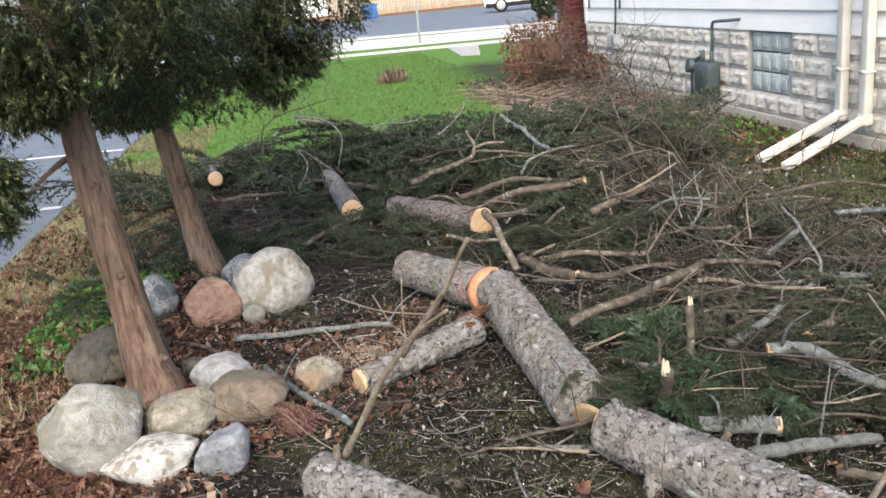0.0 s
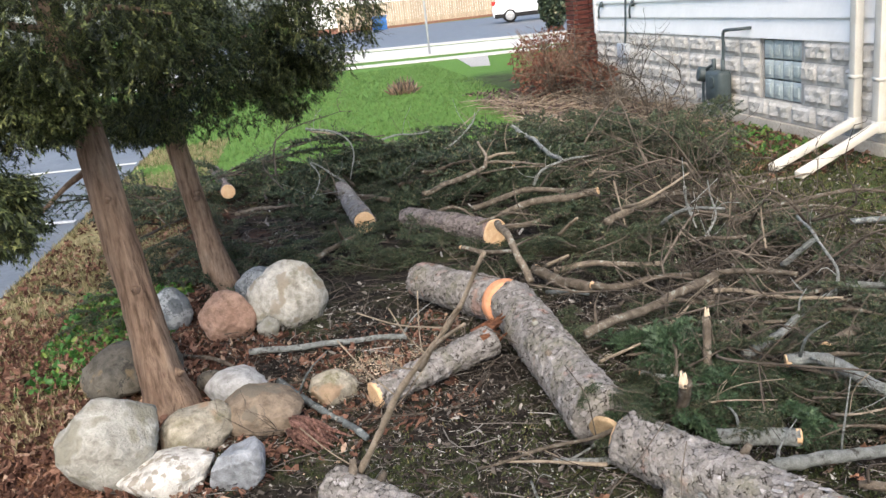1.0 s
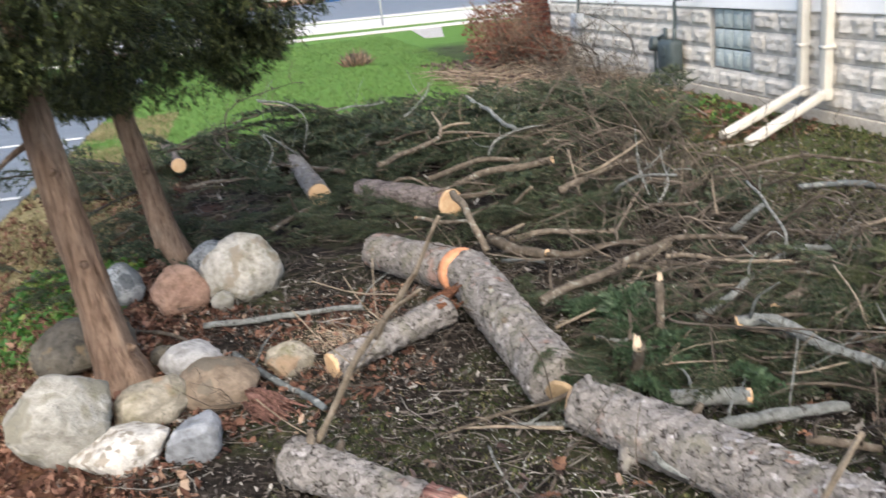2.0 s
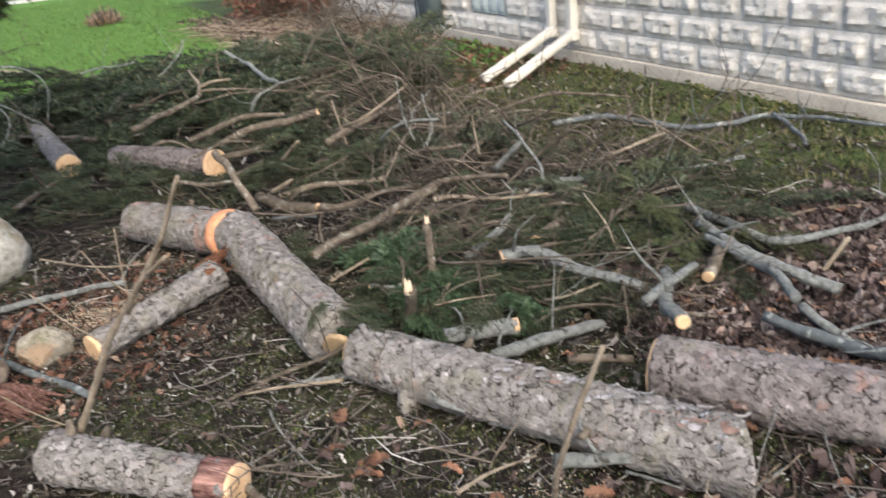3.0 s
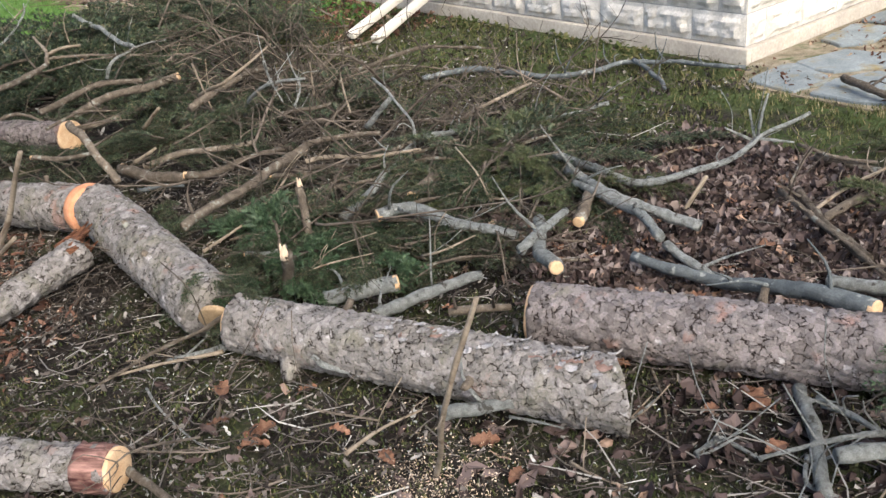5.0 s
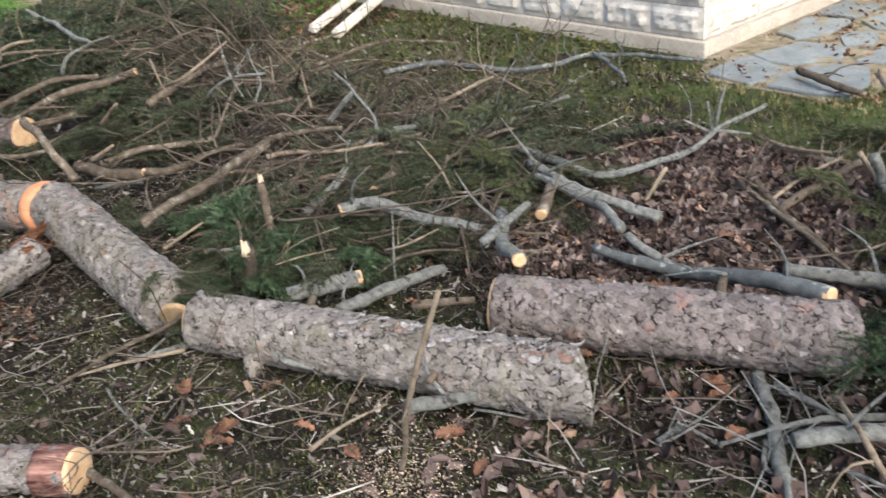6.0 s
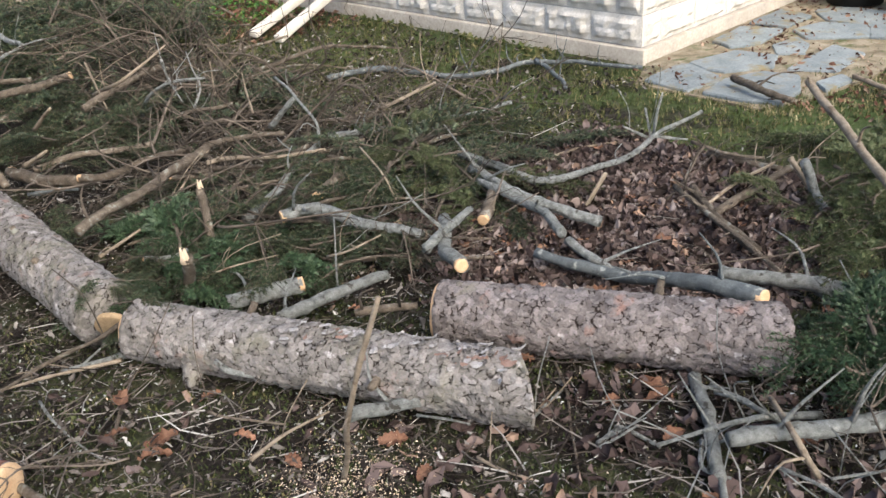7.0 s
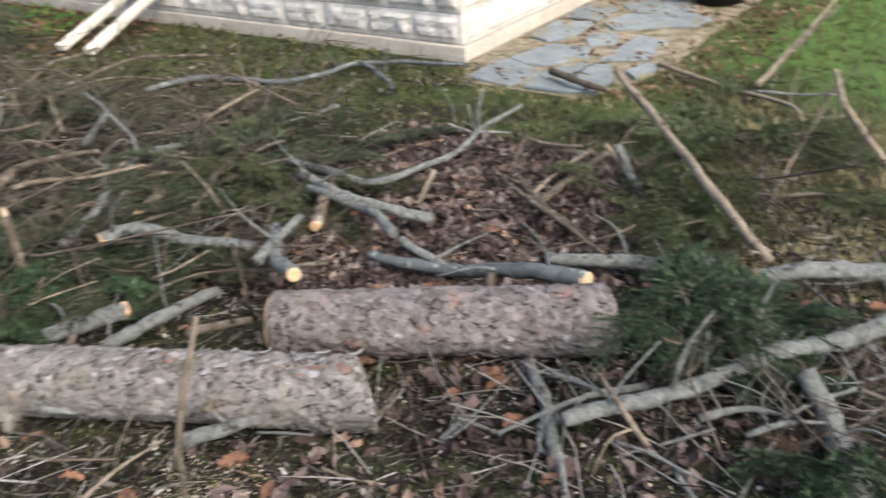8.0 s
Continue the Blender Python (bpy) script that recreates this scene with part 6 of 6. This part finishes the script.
def blade_shape(lo, hi):
    def make(verts, faces, x, y, z):
        for _ in range(4):
            h, a = R.uniform(lo, hi), R.uniform(0, 6.28)
            px, py = x + R.uniform(-0.02, 0.02), y + R.uniform(-0.02, 0.02)
            w, ln = 0.004, R.uniform(0.2, 0.9) * h
            i = len(verts)
            verts.extend((Vector((px - w * math.sin(a), py + w * math.cos(a), z)), Vector((px + w * math.sin(a), py - w * math.cos(a), z)), Vector((px + ln * math.cos(a), py + ln * math.sin(a), z + h))))
            faces.append((i, i + 1, i + 2))
    return make


LEAFY = leaf_shape(0.02)
def soft_region(x0, x1, y0, y1, edge=0.6):
    """Thins out towards its borders in ragged tongues."""
    def place():
        x, y = R.uniform(x0, x1), R.uniform(y0, y1)
        d = min(x - x0, x1 - x, y - y0, y1 - y) / edge + 0.7 * noise.noise(Vector((x * 1.7, y * 1.7, 5)))
        return (x, y, lie(x, y)) if d > R.random() else None
    return place


scatter("leaf_litter", 42000, soft_region(-0.9, 3.9, -0.9, 5.0), leaf_shape(0.01, 0.8), M["litter"], "brown dead leaves and bark flakes strewn on soil", "leaf litter")
scatter("leaf_litter", 3500, soft_region(-1.2, 3.4, 5.2, 9.5), LEAFY, M["litter"], "dead leaves between the boughs", "leaf litter")
scatter("leaf_litter", 22000, soft_region(-2.1, -0.1, 0.8, 5.4, 0.4), leaf_shape(0.018), M["mulch"], "reddish brown leaf mulch under the cedars", "leaf litter")
scatter("leaf_litter", 2600, soft_region(-0.3, 0.9, 2.9, 4.4, 0.3), leaf_shape(0.016), M["mulch"], "reddish bark mulch beside the logs", "leaf litter")
scatter("leaf_litter", 9000, region(2.2, 3.7, 1.1, 2.6), leaf_shape(0.024, 0.8), M["drift"], "deep drift of brown dead leaves", "leaf litter")
scatter("leaf_litter", 5200, soft_region(2.9, 4.8, 8.3, 14.5, 0.4), leaf_shape(0.03, 0.6), M["mauve"], "brown leaves in the bed by the wall", "leaf litter")
scatter("dry_stalks", 2200, soft_region(2.9, 4.75, 8.4, 13.2, 0.4), stick_shape(0.15, 0.6, 0.006), M["stalk"], "tan dry stalks lying over the bed by the wall", "dry stalks")
scatter("twig_litter", 13000, soft_region(-0.8, 4.0, -0.8, 5.0), stick_shape(0.015, 0.07, 0.0018), M["litter"], "grey and brown bits of bark and twig on the soil", "twig litter")
scatter("twig_litter", 7000, soft_region(-0.8, 4.4, -0.8, 5.8), stick_shape(0.03, 0.14, 0.0022), M["twig"], "fine brown twigs strewn on the soil", "twig litter")
scatter("twig_litter", 2600, soft_region(-0.5, 3.6, -0.6, 4.4), stick_shape(0.08, 0.3, 0.0026), M["litter"], "thin pale grey twigs strewn on the soil", "twig litter")
scatter("twig_litter", 1000, region(-1.0, 3.4, 4.5, 9.2), stick_shape(0.1, 0.4, 0.004), M["twig"], "thin twigs between the boughs", "twig litter")
scatter("leaf_litter", 1300, soft_region(-0.2, 3.6, -0.6, 3.0), leaf_shape(0.019, 0.8), M["mauve"], "dull mauve-brown leaves among the litter", "leaf litter")
scatter("leaf_litter", 4200, region(2.1, 3.7, 1.1, 2.7), leaf_shape(0.022, 0.9), M["mauve"], "mauve-brown leaves in a drift", "leaf litter")
scatter("twig_litter", 16000, soft_region(-0.8, 3.8, -0.8, 4.4), stick_shape(0.008, 0.035, 0.0012), M["litter"], "shed needles and crumbs of bark on the soil", "twig litter")
scatter("moss", 16000, region(0.2, 2.6, -0.3, 3.0, 0.2, 2.2), blade_shape(0.006, 0.016), M["moss"], "low green moss in patches on the soil", "moss")
scatter("grey_flakes", 16000, soft_region(-0.4, 3.4, -0.6, 4.6), leaf_shape(0.005, 0.6), M["flake"], "small pale grey bark flakes on the soil", "bark flakes")
scatter("leaf_litter", 1500, soft_region(0.9, 3.0, -0.6, 1.7, 0.4), leaf_shape(0.026, 0.9), M["mauve"], "curled red-brown leaves on the soil", "leaf litter")
scatter("wood_chips", 2600, soft_region(-0.4, 3.2, -0.5, 4.2), leaf_shape(0.004, 0.5), M["chip"], "pale wood chips on the soil", "wood chips")
scatter("sawdust", 9000, lambda: (R.gauss(0.4, 0.15), R.gauss(3.68, 0.13), 0.0), leaf_shape(0.0032, 0.5), M["chip"], "pale sawdust beside a cut log", "sawdust")
scatter("sawdust", 2600, lambda: (R.gauss(1.19, 0.12), R.gauss(1.5, 0.1), 0.004), leaf_shape(0.003, 0.5), M["chip"], "pale sawdust beside a cut log", "sawdust")
scatter("grass", 14000, region(-1.9, 3.7, 8.8, 23.0), blade_shape(0.03, 0.06), M["grass"], "short bright green lawn grass", "grass")
scatter("leaf_litter", 5000, soft_region(2.6, 4.8, 2.4, 6.4, 0.5), leaf_shape(0.012, 0.6), M["litter"], "small brown leaves in the thin grass by the wall", "leaf litter")
scatter("grass", 9000, soft_region(2.7, 4.85, 1.9, 7.6, 0.5), blade_shape(0.015, 0.04), M["grass_dull"], "patchy green grass by the wall", "grass")
scatter("grass", 6000, soft_region(3.4, 7.8, -1.8, 2.2, 0.5), blade_shape(0.02, 0.045), M["grass_dull"], "short green grass beside the paving", "grass")
scatter("grass", 5000, region(0.0, 3.0, -0.3, 3.2, 0.25), blade_shape(0.008, 0.022), M["grass_dull"], "thin moss and grass in the soil", "grass")
scatter("leaf_litter", 5000, region(-2.0, -0.6, 4.6, 9.0, 0.1), leaf_shape(0.02, 0.6), M["mulch"], "red-brown leaves in the verge", "leaf litter")
scatter("grass", 9000, region(-2.05, -0.95, 3.5, 13.0, 0.1), blade_shape(0.02, 0.06), M["straw"], "straw-coloured dry grass along the asphalt", "grass")
scatter("grass", 4000, region(-2.05, -1.0, 3.8, 13.0, 0.3), blade_shape(0.02, 0.05), M["grass_dull"], "thin olive grass along the asphalt", "grass")
scatter("grass", 6000, soft_region(2.7, 4.9, -0.8, 1.5, 0.4), blade_shape(0.015, 0.05), M["straw"], "straw-coloured dry grass under the boughs", "grass")
scatter("ground_cover", 4600, region(-1.4, -0.7, 4.1, 5.7, 0.12), leaf_shape(0.024, 0.4), M["ivy"], "low green ground cover under the cedars", "ground cover")
scatter("leaf_litter", 900, region(3.7, 4.75, 5.9, 8.4), leaf_shape(0.025, 0.5), M["mulch"], "brown leaves under the downspouts", "leaf litter")
scatter("ground_cover", 900, region(4.05, 4.75, 6.7, 8.4, 0.2), leaf_shape(0.022, 0.4), M["ivy"], "low green and yellow plants by the wall", "ground cover")
scatter("ground_cover", 900, region(4.5, 4.76, 3.6, 6.0, 0.35), leaf_shape(0.018, 0.4), M["grass_dull"], "low green plants along the footing", "ground cover")


def oak_leaf_mesh(seed):
    rr = random.Random(seed)
    bm = bmesh.new()
    mid, left, right = [], [], []
    for i in range(11):
        f = i / 10
        w = (0.012 + 0.034 * math.sin(math.pi * f) * (1.0 if i % 2 else 0.55)) * rr.uniform(0.85, 1.15)
        z = 0.012 * math.sin(f * 3.0) + rr.uniform(-0.004, 0.004)
        mid.append(bm.verts.new((f * 0.13, 0, z)))
        left.append(bm.verts.new((f * 0.13 + 0.006, w, z + rr.uniform(0.0, 0.022))))
        right.append(bm.verts.new((f * 0.13 + 0.006, -w, z + rr.uniform(0.0, 0.022))))
    for i in range(10):
        bm.faces.new((mid[i], mid[i + 1], left[i + 1], left[i]))
        bm.faces.new((right[i], right[i + 1], mid[i + 1], mid[i]))
    me = bpy.data.meshes.new("fallen_leaf")
    bm.to_mesh(me)
    bm.free()
    me.materials.append(M["oak"])
    return me


OAK = [oak_leaf_mesh(k) for k in range(5)]
for _ in range(150):
    x, y = R.uniform(0.3, 3.0), R.uniform(0.0, 2.6)
    if R.random() < 0.3:
        x, y = R.uniform(2.2, 3.6), R.uniform(1.2, 2.6)
    o = tagged(new("fallen_leaf", OAK[R.randrange(5)]), "brown curled oak leaf lying on the litter", "leaf", "fallen oak leaves")
    o.matrix_basis = pose(x, y, lie(x, y) + 0.022, R.uniform(-20, 20), R.uniform(-20, 20), R.uniform(0, 360)) @ Matrix.Scale(R.uniform(0.35, 0.78), 4)

# clump of cut stalks on the lawn
cl = thing("cut_stump_clump", (2.11, 16.2, 0), "brown clump of cut stalks on the lawn", "plant stump")
for k in range(90):
    a, r = R.uniform(0, 6.28), 0.22 * math.sqrt(R.random())
    p = Vector((2.11 + r * math.cos(a), 16.2 + r * math.sin(a), -0.02))
    bm = bmesh.new()
    tube(bm, lerp(p, p + Vector((math.cos(a) * r * 0.6 + R.uniform(-0.07, 0.07), math.sin(a) * r * 0.6, R.uniform(0.1, 0.34) * (1.3 - 3 * r))), 3), [0.02, 0.018, 0.016, 0.006], 6, 0.2, 20)
    part("stalk", bm, M["twig" if k % 2 else "cedar"], cl)

# pale slab of split wood in the leaf drift
bm = boxed(-0.03, 0.03, -0.006, 0.006, -0.08, 0.08, bevel=0.005)
for v in bm.verts:
    v.co.x *= 1.3 - abs(v.co.z) * 10
    v.co.y += 0.4 * v.co.z * v.co.z
bm.transform(pose(2.95, 2.05, 0.09, 25, 20, 20))
single("wood_slab", bm, M["fence"], "pale split slab of wood standing in leaves", "wood slab")
# torn red root wood by the boulders
rw = thing("rotten_wood", (0.02, 3.15, 0), "torn dark red rotten wood on the soil", "wood piece")
axis = Vector((0.16, -0.2, 0.0)).normalized()
side = Vector((axis.y, -axis.x, 0))
for k in range(64):
    bm = bmesh.new()
    u, f = R.gauss(0, 0.03), R.uniform(-0.1, -0.02)
    p = Vector((0.02, 3.15, 0.015 + max(0.0, 0.11 - abs(u) * 1.3) * R.random())) + side * u + axis * f
    d = (axis + side * R.gauss(0, 0.15) + Vector((0, 0, R.uniform(-0.1, 0.08)))).normalized()
    ln, r = R.uniform(0.08, 0.21), R.uniform(0.004, 0.014)
    line = spline([p, p + d * ln * 0.5 + side * R.uniform(-0.01, 0.01), p + d * ln - Vector((0, 0, 0.4 * p.z))], 5)
    tube(bm, line, [r * 0.5, r, r * 1.1, r * 0.8, r * 0.5, 0.0008], 4, 0.35, 60)
    part("splinter", bm, M["rotten"], rw, smooth=False)

# ---- paving by the south wall ----
def flagstone(corners, k):
    bm = bmesh.new()
    c = sum((Vector((x, y, 0)) for x, y in corners), Vector()) / len(corners)
    corners = [(c.x + (x - c.x) * 1.1, c.y + (y - c.y) * 1.1) for x, y in corners]
    ring = []
    for i in range(len(corners)):
        a, b = Vector((*corners[i], 0)), Vector((*corners[(i + 1) % len(corners)], 0))
        for f in (0.05, 0.35, 0.65, 0.95):
            p = a.lerp(b, f)
            ring.append(p + (p - c).normalized() * 0.02 * noise.noise(p * 7))
    z = 0.026 + 0.005 * (k % 3)
    top = [bm.verts.new((p.x * 0.97 + c.x * 0.03, p.y * 0.97 + c.y * 0.03, z)) for p in ring]
    rim = [bm.verts.new((p.x, p.y, z - 0.008)) for p in ring]
    low = [bm.verts.new((p.x, p.y, -0.02)) for p in ring]
    bm.faces.new(top)
    for u, v in ((top, rim), (rim, low)):
        for i in range(len(u)):
            bm.faces.new((u[i], v[i], v[(i + 1) % len(u)], u[(i + 1) % len(u)]))
    bmesh.ops.recalc_face_normals(bm, faces=bm.faces)
    return bm


sheet("paving_bed", [(4.42, 2.9), (4.4, 2.1), (4.7, 1.96), (5.2, 1.86), (6.1, 1.9), (7.6, 1.9), (7.6, 3.085), (4.8, 3.085)], 0.014, M["paving_bed"], "tan gritty bed between the flagstones", "paving bed", 0.03)
terrace = thing("pavement", (5.5, 2.4, 0), "irregular blue-grey flagstones with mossy joints by the house", "paving", kind="structure")
for k, c in enumerate((
    [(4.49, 2.87), (4.85, 2.88), (4.88, 2.82), (4.74, 2.52), (4.6, 2.54), (4.45, 2.57)],
    [(4.92, 2.83), (5.27, 2.74), (5.29, 2.49), (5.08, 2.4), (4.87, 2.57), (4.86, 2.7)],
    [(4.46, 2.45), (4.73, 2.47), (4.93, 2.37), (4.96, 2.19), (4.75, 2.06), (4.51, 2.05), (4.46, 2.26)],
    [(5.52, 2.62), (5.76, 2.58), (5.64, 2.44), (5.45, 2.38), (5.36, 2.5)],
    [(5.91, 2.67), (6.18, 2.6), (6.21, 2.32), (5.98, 2.21), (5.77, 2.51)],
    [(4.92, 2.04), (5.1, 1.99), (5.04, 1.91), (4.82, 1.94)],
    [(6.51, 2.8), (6.68, 2.67), (6.65, 2.36), (6.33, 2.21), (6.26, 2.35), (6.29, 2.62)],
    [(6.23, 2.29), (6.33, 2.18), (6.23, 2.02), (6.0, 2.05), (5.98, 2.2)],
    [(5.42, 2.98), (5.8, 3.0), (5.86, 2.74), (5.5, 2.72), (5.36, 2.82)],
    [(5.1, 2.3), (5.4, 2.3), (5.68, 2.3), (5.6, 2.08), (5.2, 2.06)],
    [(5.96, 3.02), (6.4, 3.02), (6.3, 2.76), (5.98, 2.76)],
)):
    part("flagstone", flagstone(c, k), M["flag"], terrace, smooth=False)
scatter("grass", 1500, region(4.3, 6.7, 1.7, 3.05, 0.3), blade_shape(0.012, 0.03), M["straw"], "dry moss and grass in the paving joints", "grass")
scatter("leaf_litter", 3600, region(4.5, 7.6, 1.4, 3.05, 0.2), leaf_shape(0.014, 0.4), M["mulch"], "small brown leaves on the paving", "leaf litter")


def tub(x, y, r, h):
    t = thing("plant_tub", (x, y, 0.03), "black plastic plant tub on the paving", "plant tub", "black tubs")
    bm = bmesh.new()
    prof = [(0.0, 0.03), (r * 0.8, 0.03), (r, h), (r * 1.06, h), (r * 1.06, h + 0.03), (r * 0.95, h + 0.03), (r * 0.9, h - 0.05), (0.0, h - 0.05)]
    rings = [[bm.verts.new((x + q * math.cos(a), y + q * math.sin(a), z)) for a in [2 * math.pi * k / 28 for k in range(28)]] for q, z in prof if q > 0]
    for u, v in zip(rings, rings[1:]):
        for k in range(28):
            bm.faces.new((u[k], u[(k + 1) % 28], v[(k + 1) % 28], v[k]))
    bm.faces.new(rings[0][::-1])
    bm.faces.new(rings[-1])
    part("tub_body", bm, M["rubber"], t)


tub(6.85, 2.68, 0.24, 0.3)
tub(6.78, 2.15, 0.22, 0.26)

# ---- across the street ----
def suv(x, y, turn):
    t = thing("car", (0, 0, 0), "white sport utility car parked across the street", "car")
    prof = [(-2.25, 0.35), (-2.3, 0.75), (-2.15, 1.05), (-1.95, 1.55), (-1.7, 1.68), (0.1, 1.68), (0.55, 1.55), (1.15, 1.08), (2.0, 0.95), (2.25, 0.7), (2.25, 0.35)]
    bm = bmesh.new()
    rows = []
    for yy, k in ((-0.9, 0.97), (-0.8, 1.0), (0.8, 1.0), (0.9, 0.97)):
        rows.append([bm.verts.new((px * k, yy * (1 - 0.13 * max(0, pz - 1.0)), pz * (k if pz > 0.5 else 1))) for px, pz in prof])
    for u, v in zip(rows, rows[1:]):
        for k in range(len(u)):
            bm.faces.new((u[k], u[(k + 1) % len(u)], v[(k + 1) % len(u)], v[k]))
    bm.faces.new(rows[0])
    bm.faces.new(rows[-1][::-1])
    bmesh.ops.recalc_face_normals(bm, faces=bm.faces)
    part("body", bm, M["car_paint"], t, smooth=False)
    for s in (-1, 1):
        part("lower_cladding", boxed(-2.2, 2.2, s * 0.88 - 0.03, s * 0.88 + 0.03, 0.28, 0.5, bevel=0.02), M["rubber"], t)
        for x0, x1 in ((-1.85, -0.95), (-0.9, 0.0), (0.05, 0.75)):
            part("side_window", boxed(x0, x1, s * 0.84 - 0.02, s * 0.84 + 0.02, 1.12, 1.5, bevel=0.015), M["dark_glass"], t)
        part("tail_light", boxed(-2.28, -2.05, s * 0.75 - 0.1, s * 0.75 + 0.1, 0.95, 1.15, bevel=0.02), M["red_lens"], t)
        for wx in (-1.38, 1.4):
            w = thing("wheel", (wx, s * 0.82, 0.36), "", "")
            w.parent = t
            part("tyre", disc((wx, s * 0.82, 0.36), (0, s, 0), 0.36, 0.06, 28), M["rubber"], w)
            part("rim", disc((wx, s * 0.9, 0.36), (0, s, 0), 0.25, 0.03, 20), M["rim"], w)
    part("rear_window", boxed(-2.1, -2.0, -0.65, 0.65, 1.15, 1.5, bevel=0.02), M["dark_glass"], t)
    t.matrix_basis = pose(x, y, 0.02, 0, 0, turn)


suv(13.2, 45.6, -12)

fn = thing("fence", (10, 70, 0), "tall weathered tan board fence across the street", "fence")
bm = boxed(-0.09, 0.09, -0.015, 0.015, 0, 1.9, bevel=0.006)
me_ = bpy.data.meshes.new("board")
bm.to_mesh(me_)
bm.free()
me_.materials.append(M["fence"])
for k in range(110):
    o = new("board", me_)
    o.parent = fn
    o.matrix_basis = pose(-6 + 0.19 * k, 1.4 - 0.19 * k * 0.24, R.uniform(-0.02, 0.02), 0, 0, -13.5)
sheet("verge", [(0, 66.5), (40, 56), (60, 70), (0, 90)], 0.03, plain("rusty leaf verge", (0.16, 0.07, 0.04), (0.3, 0.14, 0.08), 3, 0.9), "verge of rust-brown leaves before the fence", "verge")
bn = thing("bin", (6.3, 62, 0), "blue plastic bin at the far kerb", "bin")
part("bin_body", boxed(5.9, 6.9, 61.6, 62.4, 0.02, 0.9, bevel=0.06), M["blue"], bn)
part("lid", boxed(5.85, 6.95, 61.55, 62.45, 0.9, 1.0, bevel=0.04), M["blue"], bn)
sg = thing("sign_post", (4.35, 26.9, 0), "thin grey metal sign post by the pavement", "sign post")
bm = bmesh.new()
tube(bm, lerp(Vector((4.35, 26.9, -0.1)), Vector((4.35, 26.9, 3.0)), 4), [0.035] * 5, 8)
part("post", bm, M["steel"], sg)
part("plate", boxed(4.1, 4.6, 26.85, 26.87, 2.4, 3.0, bevel=0.01), M["steel"], sg)
hs = thing("house", (12, 95, 0), "pale house far across the street", "house")
part("wall", boxed(0, 26, 92, 100, 0, 5.5), M["siding"], hs, smooth=False)
part("roof", boxed(-0.6, 26.6, 91.4, 100.6, 5.5, 7.0, bevel=0.6), M["roof"], hs, smooth=False)

# ---- blocks of the house walls ----
def block_mesh(w, h, seed):
    """A rock-faced block: dressed margin, pitched rough face."""
    rr = random.Random(seed)
    me = bpy.data.meshes.new("block")
    nx, nz = 13, 8
    vs, fs = [], []
    for j in range(nz + 1):
        for i in range(nx + 1):
            fx, fz = i / nx, j / nz
            edge = min(fx, 1 - fx) * w, min(fz, 1 - fz) * h
            swell = min(1.0, max(0.0, min(edge) - 0.018 - 0.01 * noise.noise(Vector((fx * 9, seed, fz * 5)))) / 0.022)
            q = Vector((fx * w * 20, seed * 3.7, fz * h * 24))
            dy = 0.003 + swell * (0.02 + 0.024 * abs(noise.noise(q * 0.42)) + 0.012 * noise.noise(q * 1.1))
            vs.append((-w / 2 + w * fx, -dy, -h / 2 + h * fz))
    for j in range(nz):
        for i in range(nx):
            a = j * (nx + 1) + i
            fs.append((a, a + 1, a + nx + 2, a + nx + 1))
    base = len(vs)
    for x, z in ((-1, -1), (1, -1), (1, 1), (-1, 1)):
        vs.append((x * w / 2, 0.02, z * h / 2))
    c = (0, nx, (nz + 1) * (nx + 1) - 1, nz * (nx + 1))
    for k in range(4):
        fs.append((c[k], base + k, base + (k + 1) % 4, c[(k + 1) % 4]))
    me.from_pydata(vs, [], fs)
    me.materials.append(M["block"])
    me.polygons.foreach_set("use_smooth", [False] * len(me.polygons))
    return me


FULL = [block_mesh(0.394, 0.192, k) for k in range(8)]
HALF = [block_mesh(0.194, 0.192, 20 + k) for k in range(3)]
for course in range(4):
    z = 0.2 + 0.2 * course
    y = WY
    first = True
    while y < FAR_Y - 0.05:
        w, kind = (0.2, HALF) if first and course % 2 else (0.4, FULL)
        first = False
        y1 = y + w
        if course >= 1 and y < WIN[1] and y1 > WIN[0]:
            if y < WIN[0] - 0.1:
                w, kind = WIN[0] - y, None
            else:
                y = WIN[1]
                continue
        y1 = min(y + w, FAR_Y)
        ob = new("block", (kind or FULL)[R.randrange(len(kind or FULL))])
        ob.parent = wall_west
        ob.matrix_basis = pose(WX, (y + y1) / 2, z, 0, 0, -90) @ Matrix.Diagonal(((y1 - y) / (0.2 if kind is HALF else 0.4), 1, 1, 1))
        y = y1
    x = WX
    first = True
    while x < END_X - 0.05:
        w, kind = (0.2, HALF) if first and course % 2 == 0 else (0.4, FULL)
        first = False
        x1 = min(x + w, END_X)
        ob = new("block", kind[R.randrange(len(kind))])
        ob.parent = wall_south
        ob.matrix_basis = pose((x + x1) / 2, WY, z) @ Matrix.Diagonal(((x1 - x) / (0.2 if kind is HALF else 0.4), 1, 1, 1))
        x = x1
